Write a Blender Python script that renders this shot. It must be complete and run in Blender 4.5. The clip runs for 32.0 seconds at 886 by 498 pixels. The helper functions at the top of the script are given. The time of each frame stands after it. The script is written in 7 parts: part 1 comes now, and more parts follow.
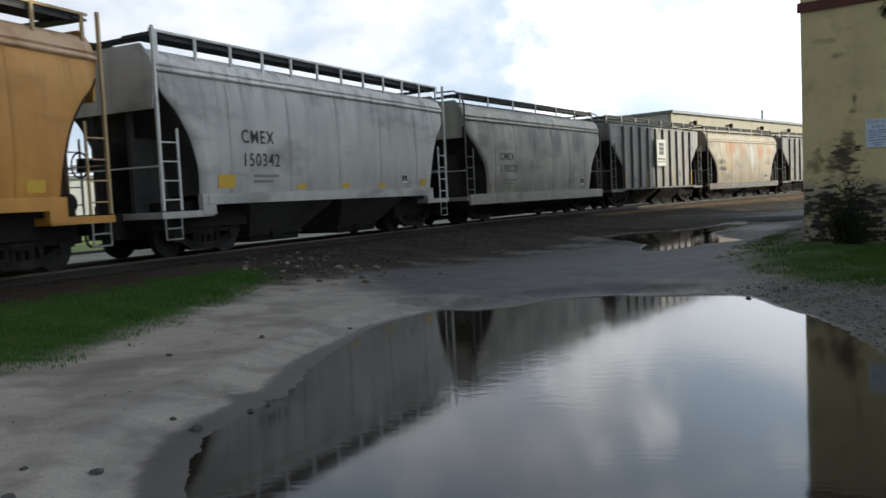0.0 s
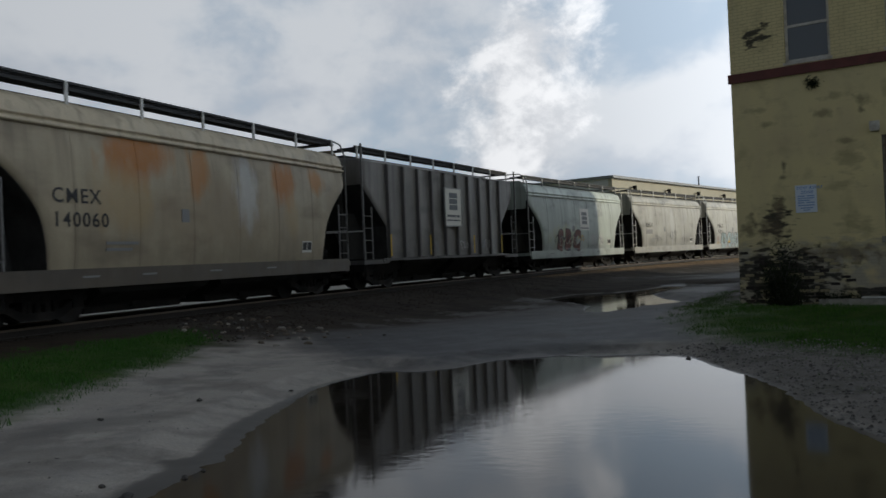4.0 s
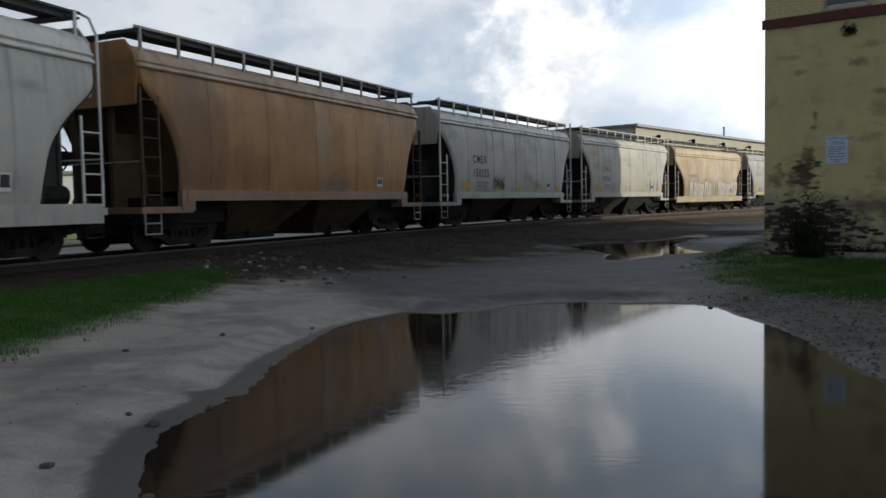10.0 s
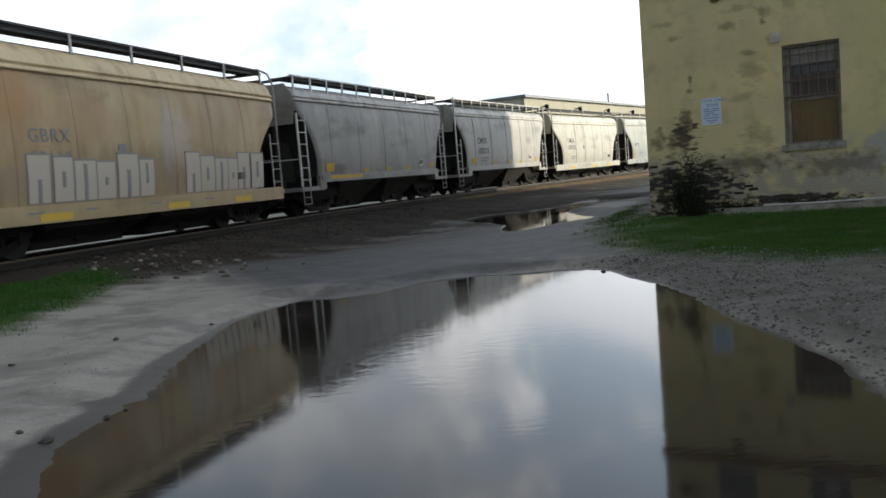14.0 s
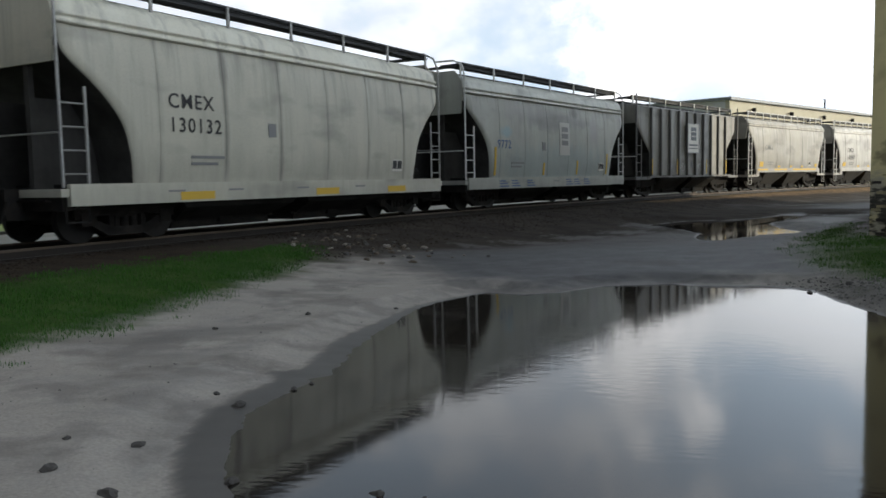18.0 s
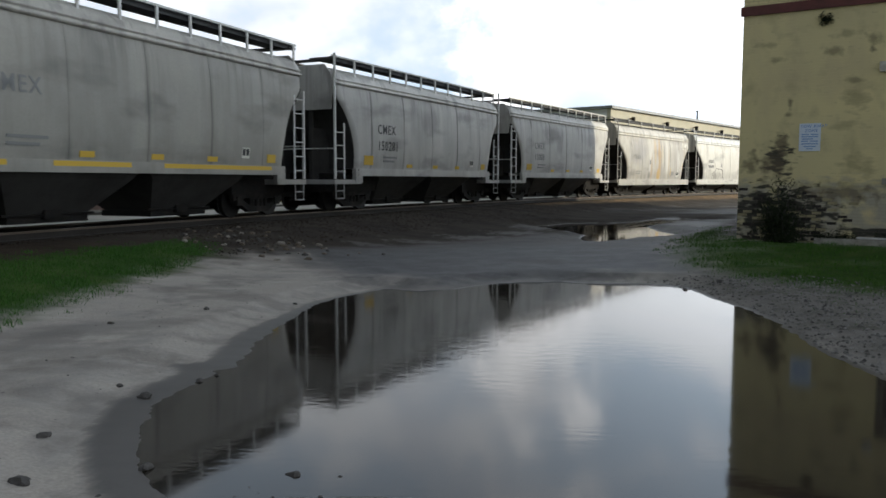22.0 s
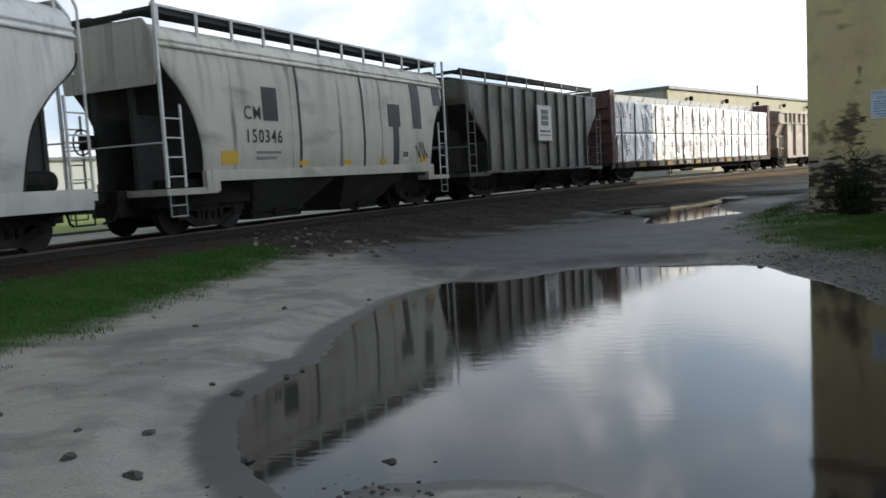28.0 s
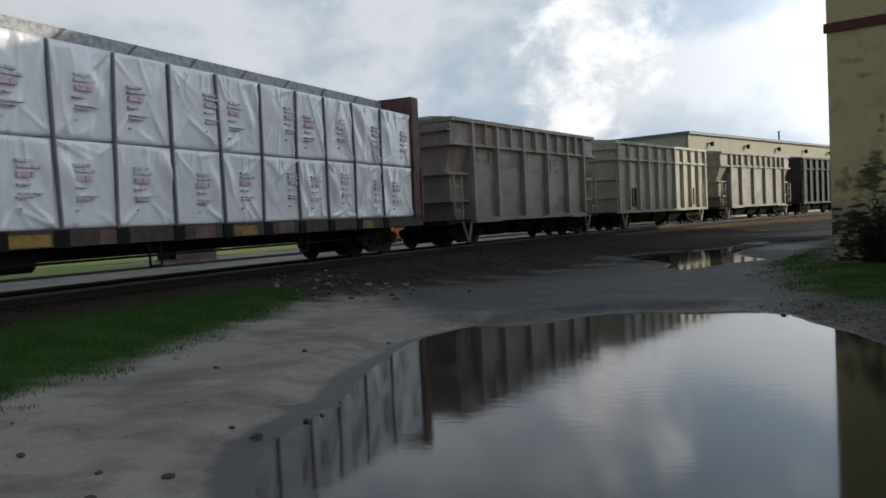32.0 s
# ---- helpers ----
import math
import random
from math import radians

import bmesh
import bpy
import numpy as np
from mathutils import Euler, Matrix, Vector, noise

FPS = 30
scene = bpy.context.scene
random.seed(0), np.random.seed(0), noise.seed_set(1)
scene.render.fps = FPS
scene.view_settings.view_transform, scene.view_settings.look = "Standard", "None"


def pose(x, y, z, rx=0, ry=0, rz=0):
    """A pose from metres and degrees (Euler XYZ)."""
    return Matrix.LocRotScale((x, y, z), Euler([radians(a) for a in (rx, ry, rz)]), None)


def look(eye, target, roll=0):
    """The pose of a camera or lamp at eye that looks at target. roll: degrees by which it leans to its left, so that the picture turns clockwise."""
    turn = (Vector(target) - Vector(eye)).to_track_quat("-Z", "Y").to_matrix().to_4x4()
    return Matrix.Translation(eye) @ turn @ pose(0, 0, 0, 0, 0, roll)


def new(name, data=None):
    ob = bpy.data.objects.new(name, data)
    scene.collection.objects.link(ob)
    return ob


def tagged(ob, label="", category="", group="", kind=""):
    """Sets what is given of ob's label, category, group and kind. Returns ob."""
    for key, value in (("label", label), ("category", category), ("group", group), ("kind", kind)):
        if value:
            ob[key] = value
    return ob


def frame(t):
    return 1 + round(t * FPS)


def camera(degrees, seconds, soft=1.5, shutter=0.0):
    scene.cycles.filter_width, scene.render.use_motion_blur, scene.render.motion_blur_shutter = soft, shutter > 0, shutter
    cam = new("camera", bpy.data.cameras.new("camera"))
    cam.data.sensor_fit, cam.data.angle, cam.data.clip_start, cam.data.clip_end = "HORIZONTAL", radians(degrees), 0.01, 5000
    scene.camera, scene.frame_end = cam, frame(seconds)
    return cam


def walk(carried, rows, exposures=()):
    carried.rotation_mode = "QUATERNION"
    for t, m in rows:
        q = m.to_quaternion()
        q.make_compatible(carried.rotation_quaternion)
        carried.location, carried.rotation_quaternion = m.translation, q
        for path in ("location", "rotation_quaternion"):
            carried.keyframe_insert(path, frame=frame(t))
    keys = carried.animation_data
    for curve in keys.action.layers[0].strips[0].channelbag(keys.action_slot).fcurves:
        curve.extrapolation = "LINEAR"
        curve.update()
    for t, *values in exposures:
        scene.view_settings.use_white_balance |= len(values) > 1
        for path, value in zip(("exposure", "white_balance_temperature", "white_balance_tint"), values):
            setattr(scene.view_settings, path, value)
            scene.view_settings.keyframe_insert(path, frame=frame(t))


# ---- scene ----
CLIP = 32.0
cam = camera(57.4, CLIP, soft=1.6, shutter=0.12)

# seconds, eye x y z, yaw (to the left of +y), pitch, roll
PATH = [
    (0, 0.171, 0.011, 1.689, 4.77, -3.70, -2.72),
    (0.5, 0.133, -0.040, 1.682, 4.42, -2.58, -3.32),
    (1, 0.158, 0.025, 1.694, 3.13, -1.86, -3.51),
    (1.5, 0.159, -0.005, 1.685, 3.83, -1.75, -3.56),
    (2, 0.164, -0.050, 1.686, 7.41, -1.33, -3.85),
    (2.5, 0.166, -0.045, 1.691, 8.12, -0.55, -2.90),
    (3, 0.181, -0.012, 1.684, 6.61, -0.13, -2.57),
    (3.5, 0.183, 0.001, 1.678, 3.93, 0.57, -2.73),
    (4, 0.192, 0.014, 1.670, 0.74, 0.50, -2.43),
    (4.5, 0.176, 0.003, 1.663, -1.41, 0.85, -1.87),
    (6.5, 0.168, 0.042, 1.647, -8.73, -2.92, -0.61),
    (7, 0.171, 0.052, 1.645, -8.62, -3.11, -0.65),
    (7.5, 0.181, 0.081, 1.646, -7.15, -3.45, -0.97),
    (8, 0.164, 0.100, 1.656, -5.23, -3.33, -1.50),
    (8.5, 0.126, 0.058, 1.638, -2.60, -0.93, -1.57),
    (9, 0.121, 0.057, 1.631, 1.19, -1.51, -1.87),
    (9.5, 0.131, 0.061, 1.631, 3.82, -2.30, -2.08),
    (10, 0.127, 0.069, 1.611, 2.16, -3.27, -1.09),
    (10.5, 0.131, 0.065, 1.624, 5.28, -5.06, -4.09),
    (11, 0.127, 0.047, 1.668, 5.61, -4.71, -3.18),
    (11.5, 0.122, 0.011, 1.650, 1.79, -2.96, -0.71),
    (12, 0.141, 0.023, 1.645, 3.22, -5.61, -3.09),
    (12.5, 0.171, 0.090, 1.686, 1.10, -7.67, -3.60),
    (13, 0.186, 0.090, 1.692, -0.76, -5.34, -2.59),
    (13.5, 0.178, 0.058, 1.665, -3.62, -3.59, -3.75),
    (14, 0.173, 0.050, 1.655, -4.78, -5.18, -4.72),
    (14.5, 0.126, 0.006, 1.650, -2.42, -4.78, -4.13),
    (16.5, 0.126, 0.131, 1.670, 6.43, -4.61, -2.65),
    (17, 0.110, 0.165, 1.681, 6.42, -5.22, -1.72),
    (17.5, 0.096, 0.181, 1.659, 6.75, -6.54, -2.38),
    (18, 0.113, 0.219, 1.669, 8.14, -4.87, -1.10),
    (18.5, 0.081, 0.198, 1.653, 10.47, -3.25, -1.53),
    (19, 0.078, 0.165, 1.661, 15.11, -3.73, -1.90),
    (19.5, -0.014, 0.044, 1.641, 12.17, -3.56, -2.01),
    (20, -0.060, -0.050, 1.633, 7.59, -5.19, 0.17),
    (20.5, -0.045, -0.043, 1.659, 6.59, -2.97, 1.20),
    (21, -0.050, -0.039, 1.635, 3.52, -2.94, 3.23),
    (21.5, -0.031, -0.045, 1.635, 3.56, -4.50, 0.83),
    (22, -0.018, -0.061, 1.637, 0.19, -4.88, 0.14),
    (22.5, -0.003, -0.093, 1.639, 1.03, -3.66, -0.36),
    (23, -0.012, -0.121, 1.613, 2.73, -2.01, 0.50),
    (23.5, -0.106, -0.094, 1.599, -2.40, -4.43, -3.34),
    (24, -0.143, -0.082, 1.619, -3.46, -4.65, -2.13),
    (24.5, -0.141, -0.087, 1.599, -5.23, -5.42, -0.81),
    (25, -0.155, -0.078, 1.603, -3.96, -5.83, -0.69),
    (25.5, -0.159, -0.067, 1.598, -2.99, -5.23, -0.42),
    (26, -0.147, -0.058, 1.605, -3.01, -4.18, -0.69),
    (26.5, -0.147, -0.071, 1.602, -2.77, -4.23, -1.91),
    (28.5, -0.156, -0.134, 1.606, 6.10, -5.37, -2.62),
    (29, -0.136, -0.121, 1.620, 6.28, -3.97, -1.72),
    (29.5, -0.168, -0.118, 1.585, 0.35, -3.10, -3.32),
    (30, -0.154, -0.102, 1.601, -0.26, -1.86, -2.16),
    (30.5, -0.134, -0.089, 1.608, 0.35, -2.31, -2.41),
    (31, -0.130, -0.115, 1.603, 1.59, -2.50, -2.65),
    (31.5, -0.135, -0.151, 1.623, 3.93, -2.67, -3.39),
    (32, -0.164, -0.156, 1.641, 5.64, -2.16, -2.66),
]


def aim(x, y, z, yaw, pitch, roll):
    a, b = radians(yaw), radians(pitch)
    way = Vector((-math.sin(a) * math.cos(b), math.cos(a) * math.cos(b), math.sin(b)))
    return look((x, y, z), Vector((x, y, z)) + way * 5, roll)


EXPOSURES = [(0.0, -0.33, 6320, 10), (1.0, -0.95, 6320, 10), (2.0, -0.88, 6350, 10), (3.0, -1.1, 6320, 10), (4.0, -1.2, 6320, 10),
             (4.5, -1.2, 6320, 10), (6.5, -0.62, 6440, 10), (7.0, -0.38, 6450, 10), (8.0, -0.55, 6450, 10), (9.0, -0.9, 6300, 10),
             (10.0, -0.8, 6300, 10), (11.0, -0.3, 6430, 10), (12.0, -0.15, 6430, 10), (13.0, -0.05, 6430, 10), (14.0, -0.12, 6430, 10),
             (17.0, -0.35, 6430, 10), (19.0, -0.2, 6430, 10), (20.0, -0.5, 6430, 10), (21.0, -0.72, 6430, 10), (22.0, -0.25, 6430, 10),
             (23.0, -0.9, 6430, 10), (24.0, -0.5, 6430, 10), (25.0, 0.0, 6430, 10), (26.0, -0.15, 6430, 10), (29.0, -0.25, 6300, 10),
             (30.0, -0.7, 6300, 10), (31.0, -0.9, 6330, 10), (32.0, -0.95, 6330, 10)]
walk(cam, [(row[0], aim(*row[1:])) for row in PATH], EXPOSURES)

# ---- light ----
SUN_AZ, SUN_EL = 80.0, 16.0   # degrees to the right of +y, above the horizon
az, el = radians(SUN_AZ), radians(SUN_EL)
SUN_WAY = Vector((math.sin(az) * math.cos(el), math.cos(az) * math.cos(el), math.sin(el)))

SKY_BEHIND, SKY_FRONT, SKY_GLOW = 0.66, 1.36, 2.2
world = bpy.data.worlds.new("world")
scene.world = world
world.use_nodes = True


def link(tree, a, b):
    tree.links.new(a, b)


def build_sky():
    t = world.node_tree
    n = t.nodes
    n.clear()
    out = n.new("ShaderNodeOutputWorld")
    bg = n.new("ShaderNodeBackground")
    bg.inputs[1].default_value = 1.0
    sky = n.new("ShaderNodeTexSky")
    sky.sky_type = "NISHITA"
    sky.sun_disc = False
    sky.sun_elevation = el
    sky.sun_rotation = az
    sky.air_density, sky.dust_density, sky.ozone_density = 1.0, 1.2, 1.4
    gain = n.new("ShaderNodeVectorMath")
    gain.operation = "SCALE"
    gain.inputs["Scale"].default_value = 0.10
    link(t, sky.outputs[0], gain.inputs[0])
    # a flat cloud deck: the way is laid on a plane overhead
    tc = n.new("ShaderNodeTexCoord")
    sep = n.new("ShaderNodeSeparateXYZ")
    link(t, tc.outputs["Generated"], sep.inputs[0])

    def math_node(op, a, b=None, c=None):
        m = n.new("ShaderNodeMath")
        m.operation = op
        for i, v in enumerate((a, b, c)):
            if v is None:
                continue
            if isinstance(v, (int, float)):
                m.inputs[i].default_value = v
            else:
                link(t, v, m.inputs[i])
        return m.outputs[0]

    def noise_at(scale, shift_by, stretch=(1.0, 1.0, 1.9), detail=8.0, roughness=0.55):
        mp = n.new("ShaderNodeMapping")
        mp.inputs["Scale"].default_value = stretch
        mp.inputs["Location"].default_value = shift_by
        link(t, tc.outputs["Generated"], mp.inputs[0])
        x = n.new("ShaderNodeTexNoise")
        for key, v in (("Scale", scale), ("Detail", detail), ("Roughness", roughness), ("Distortion", 0.15)):
            x.inputs[key].default_value = v
        link(t, mp.outputs[0], x.inputs["Vector"])
        return x.outputs["Fac"]

    def along(way, lo, hi, to_lo=0.0, to_hi=1.0):
        dot = n.new("ShaderNodeVectorMath")
        dot.operation = "DOT_PRODUCT"
        dot.inputs[1].default_value = way
        link(t, tc.outputs["Generated"], dot.inputs[0])
        return span(dot.outputs["Value"], lo, hi, to_lo, to_hi)

    def span(src, lo, hi, to_lo=0.0, to_hi=1.0):
        x = n.new("ShaderNodeMapRange")
        x.interpolation_type = "SMOOTHSTEP"
        for key, v in (("From Min", lo), ("From Max", hi), ("To Min", to_lo), ("To Max", to_hi)):
            x.inputs[key].default_value = v
        link(t, src, x.inputs[0])
        return x.outputs[0]

    def scaled(color, k):
        x = n.new("ShaderNodeVectorMath")
        x.operation = "SCALE"
        if isinstance(color, tuple):
            x.inputs[0].default_value = color
        else:
            link(t, color, x.inputs[0])
        link(t, k, x.inputs["Scale"])
        return x.outputs[0]

    def mix(f, c, d):
        x = n.new("ShaderNodeMix")
        x.data_type = "RGBA"
        for key, v in (("Factor", f), ("A", c), ("B", d)):
            if isinstance(v, (int, float)):
                x.inputs[key].default_value = v
            elif isinstance(v, tuple):
                x.inputs[key].default_value = (*v, 1)
            else:
                link(t, v, x.inputs[key])
        return x.outputs["Result"]

    up = math_node("MAXIMUM", sep.outputs[2], 0.0)
    # brightness of haze and cloud: most towards the sun and low down, least overhead and behind
    low = span(up, 0.32, 0.92, 1.0, 0.22)
    front = along((math.sin(radians(30)), math.cos(radians(30)), 0.0), -0.35, 0.85, SKY_BEHIND, SKY_FRONT)
    glow = along(tuple(SUN_WAY), 0.2, 1.0, 0.0, SKY_GLOW)
    level = math_node("MULTIPLY", low, math_node("ADD", front, glow))
    lump = noise_at(3.1, (3.4, 1.2, 0.3), detail=5.0, roughness=0.48)
    lit = noise_at(3.1, (3.4 + 0.10 * SUN_WAY.x, 1.2 + 0.10 * SUN_WAY.y, 0.3 + 0.16), detail=5.0, roughness=0.48)
    puff = noise_at(11.0, (1.3, 0.2, 0.1), (1.0, 1.0, 1.3), 7.0, 0.6)
    puff_lit = noise_at(11.0, (1.3 + 0.12, 0.2 + 0.03, 0.1 + 0.16), (1.0, 1.0, 1.3), 7.0, 0.6)
    # one heaped cloud stands over the far end of the road
    taz = radians(5.5)
    side = n.new("ShaderNodeVectorMath")
    side.operation = "DOT_PRODUCT"
    side.inputs[1].default_value = (math.cos(taz), -math.sin(taz), -0.25)
    link(t, tc.outputs["Generated"], side.inputs[0])
    hu = math_node("DIVIDE", math_node("ADD", side.outputs["Value"], 0.05), 0.085)
    hv = math_node("DIVIDE", math_node("SUBTRACT", sep.outputs[2], 0.15), 0.17)
    heap = math_node("SUBTRACT", 1.0, math_node("SQRT", math_node("ADD", math_node("MULTIPLY", hu, hu), math_node("MULTIPLY", hv, hv))))
    ahead = span(sep.outputs[1], 0.0, 0.1)
    heap = math_node("MULTIPLY", ahead, span(math_node("ADD", heap, math_node("MULTIPLY", math_node("SUBTRACT", puff, 0.5), 2.6)), -0.15, 0.6))
    cover = math_node("MULTIPLY", span(math_node("ADD", lump, math_node("MULTIPLY", math_node("SUBTRACT", puff, 0.5), 0.3)), 0.42, 0.60), 0.85)
    relief = span(math_node("ADD", math_node("SUBTRACT", lump, lit), math_node("MULTIPLY", math_node("SUBTRACT", puff, puff_lit), 0.35)), -0.11, 0.11)
    cloud_color = mix(relief, (0.81, 0.855, 0.92), (1.05, 1.07, 1.09))
    heap_color = mix(span(math_node("SUBTRACT", puff, puff_lit), -0.12, 0.12), (1.0, 1.02, 1.05), (1.42, 1.42, 1.42))
    haze = mix(0.80, gain.outputs[0], scaled((0.71, 0.85, 1.0), level))
    sky_color = mix(cover, haze, scaled(cloud_color, level))
    link(t, mix(heap, sky_color, scaled(heap_color, level)), bg.inputs[0])
    link(t, bg.outputs[0], out.inputs[0])


build_sky()
sun_data = bpy.data.lights.new("sun", "SUN")
sun_data.energy, sun_data.angle, sun_data.color = 5.0, radians(0.6), (1.0, 0.905, 0.70)
sun = new("sun", sun_data)
sun.matrix_world = look(SUN_WAY * 100, (0, 0, 0))

# ---- materials ----
def material(name, color, rough=0.7, metal=0.0, spots=0.25, scale=6.0, fine=60.0, bump=0.15, other=None, amount=0.35,
             streaks=0.0, random_tint=0.0, spec=0.5):
    """A procedural surface: a base colour with broad stains, fine grain, streaks down its sides and relief."""
    m = bpy.data.materials.new(name)
    m.use_nodes = True
    t = m.node_tree
    n = t.nodes
    p = n["Principled BSDF"]
    p.inputs["Metallic"].default_value = metal
    p.inputs["Specular IOR Level"].default_value = spec
    tc = n.new("ShaderNodeTexCoord")

    def tex(scale_, detail=5.0, rough_=0.6, stretch=None):
        x = n.new("ShaderNodeTexNoise")
        x.inputs["Scale"].default_value = scale_
        x.inputs["Detail"].default_value = detail
        x.inputs["Roughness"].default_value = rough_
        if stretch:
            mp = n.new("ShaderNodeMapping")
            mp.inputs["Scale"].default_value = stretch
            link(t, tc.outputs["Object"], mp.inputs[0])
            link(t, mp.outputs[0], x.inputs["Vector"])
        else:
            link(t, tc.outputs["Object"], x.inputs["Vector"])
        return x

    def mix(fac, a, b, mode="MIX"):
        x = n.new("ShaderNodeMix")
        x.data_type = "RGBA"
        x.blend_type = mode
        for key, v in (("Factor", fac), ("A", a), ("B", b)):
            if isinstance(v, (int, float)):
                x.inputs[key].default_value = v
            elif isinstance(v, tuple):
                x.inputs[key].default_value = (*v[:3], 1)
            else:
                link(t, v, x.inputs[key])
        return x.outputs["Result"]

    def ramp(src, lo, hi):
        x = n.new("ShaderNodeMapRange")
        x.inputs["From Min"].default_value, x.inputs["From Max"].default_value = lo, hi
        link(t, src, x.inputs[0])
        return x.outputs[0]

    def times(src, k):
        x = n.new("ShaderNodeMath")
        x.operation = "MULTIPLY"
        link(t, src, x.inputs[0])
        x.inputs[1].default_value = k
        return x.outputs[0]

    col = color
    broad = tex(scale)
    if other:
        col = mix(times(ramp(broad.outputs[0], 0.42, 0.66), amount * 2), col, other)
    if streaks:
        s = tex(1.0, 4.0, 0.7, (9.0, 9.0, 0.35))
        col = mix(times(ramp(s.outputs[0], 0.5, 0.72), streaks), col, tuple(c * 0.35 for c in color))
    small = tex(fine, 3.0)
    col = mix(times(ramp(small.outputs[0], 0.35, 0.75), spots), col, tuple(c * 0.55 for c in color))
    if random_tint:
        info = n.new("ShaderNodeObjectInfo")
        col = mix(times(info.outputs["Random"], random_tint), col, tuple(c * 0.45 for c in color))
    if isinstance(col, tuple):
        p.inputs["Base Color"].default_value = (*col, 1)
    else:
        link(t, col, p.inputs["Base Color"])
    r = n.new("ShaderNodeMapRange")
    r.inputs["To Min"].default_value, r.inputs["To Max"].default_value = max(0.03, rough - 0.12), min(1, rough + 0.12)
    link(t, broad.outputs[0], r.inputs[0])
    link(t, r.outputs[0], p.inputs["Roughness"])
    if bump:
        b = n.new("ShaderNodeBump")
        b.inputs["Strength"].default_value = bump
        b.inputs["Distance"].default_value = 0.02
        link(t, small.outputs[0], b.inputs["Height"])
        link(t, b.outputs[0], p.inputs["Normal"])
    return m


def plain(name, color, rough=0.6, metal=0.0):
    return material(name, color, rough, metal, spots=0.12, bump=0.04)


def glass_material(name, color=(0.03, 0.035, 0.04), rough=0.06):
    m = bpy.data.materials.new(name)
    m.use_nodes = True
    p = m.node_tree.nodes["Principled BSDF"]
    p.inputs["Base Color"].default_value = (*color, 1)
    p.inputs["Roughness"].default_value = rough
    p.inputs["IOR"].default_value = 1.5
    return m


M_BLACK = material("underframe_black", (0.013, 0.0125, 0.012), 0.85, spots=0.3, other=(0.03, 0.025, 0.02), amount=0.3, spec=0.15)
M_WHEEL = material("wheel_steel", (0.013, 0.012, 0.011), 0.7, 0.3, spots=0.3)
M_STEEL = material("rail_steel", (0.020, 0.016, 0.013), 0.8, 0.2, spots=0.4)
M_RAILTOP = material("worn_rail_head", (0.11, 0.085, 0.065), 0.55, 0.5, spots=0.3)
M_TIE = material("tie_wood", (0.045, 0.037, 0.031), 0.95, spots=0.5, streaks=0.0, bump=0.5, random_tint=0.5, spec=0.15)
M_GRATE = material("walkway_grating", (0.035, 0.036, 0.038), 0.7, 0.3)
M_WHITE = material("white_steel", (0.62, 0.62, 0.60), 0.55, spots=0.25, other=(0.30, 0.27, 0.22), amount=0.2)
M_GALV = material("galvanised_steel", (0.33, 0.33, 0.32), 0.5, 0.4, other=(0.16, 0.14, 0.12), amount=0.25)
M_YELLOW = plain("yellow_marking", (0.56, 0.36, 0.04), 0.7)
M_INK = plain("black_lettering", (0.02, 0.02, 0.022), 0.6)
M_INKBLUE = plain("blue_lettering", (0.05, 0.10, 0.22), 0.6)
M_FADE = plain("faded_lettering", (0.20, 0.20, 0.20), 0.7)
M_SIGNW = plain("white_sign", (0.60, 0.585, 0.52), 0.5)
M_SIGNB = plain("sign_bars", (0.05, 0.06, 0.07), 0.5)

# ---- building blocks ----
class Solid:
    """Vertices and faces of one part."""

    def __init__(self):
        self.v, self.f = [], []

    def add(self, verts, faces):
        k = len(self.v)
        self.v += [tuple(p) for p in verts]
        self.f += [tuple(i + k for i in f) for f in faces]
        return self

    def box(self, x0, x1, y0, y1, z0, z1):
        v = [(x, y, z) for x in (x0, x1) for y in (y0, y1) for z in (z0, z1)]
        return self.add(v, [(0, 1, 3, 2), (4, 6, 7, 5), (0, 4, 5, 1), (2, 3, 7, 6), (0, 2, 6, 4), (1, 5, 7, 3)])

    def rings(self, rings, closed=True):
        n = len(rings[0])
        v = [p for r in rings for p in r]
        f = [(i * n + j, i * n + (j + 1) % n, (i + 1) * n + (j + 1) % n, (i + 1) * n + j)
             for i in range(len(rings) - 1) for j in range(n)]
        if closed:
            f += [tuple(range(n))[::-1], tuple(range((len(rings) - 1) * n, len(rings) * n))]
        return self.add(v, f)

    def bar(self, a, b, r, n=6):
        a, b = Vector(a), Vector(b)
        d = (b - a).normalized()
        u = d.orthogonal().normalized()
        w = d.cross(u)
        ring = lambda c: [c + (u * math.cos(6.2832 * k / n) + w * math.sin(6.2832 * k / n)) * r for k in range(n)]
        return self.rings([ring(a), ring(b)])

    def tube(self, pts, r, n=6):
        for a, b in zip(pts, pts[1:]):
            self.bar(a, b, r, n)
        return self

    def wheel(self, c, axis, profile, n=24):
        """Turned about axis 'y' through c; profile: (along, radius)."""
        rings = []
        for a, r in profile:
            ring = []
            for k in range(n):
                q = 6.2832 * k / n
                ring.append((c[0] + r * math.cos(q), c[1] + a, c[2] + r * math.sin(q)))
            rings.append(ring)
        return self.rings(rings)

    def prism(self, outline, y0, y1):
        """An outline in x and z, drawn out along y."""
        return self.rings([[(x, y0, z) for x, z in outline], [(x, y1, z) for x, z in outline]])

    def mesh(self, name, smooth=False):
        me = bpy.data.meshes.new(name)
        me.from_pydata(self.v, [], self.f)
        bm = bmesh.new()
        bm.from_mesh(me)
        bmesh.ops.recalc_face_normals(bm, faces=bm.faces)
        if smooth:
            for f in bm.faces:
                f.smooth = True
        bm.to_mesh(me)
        bm.free()
        return me


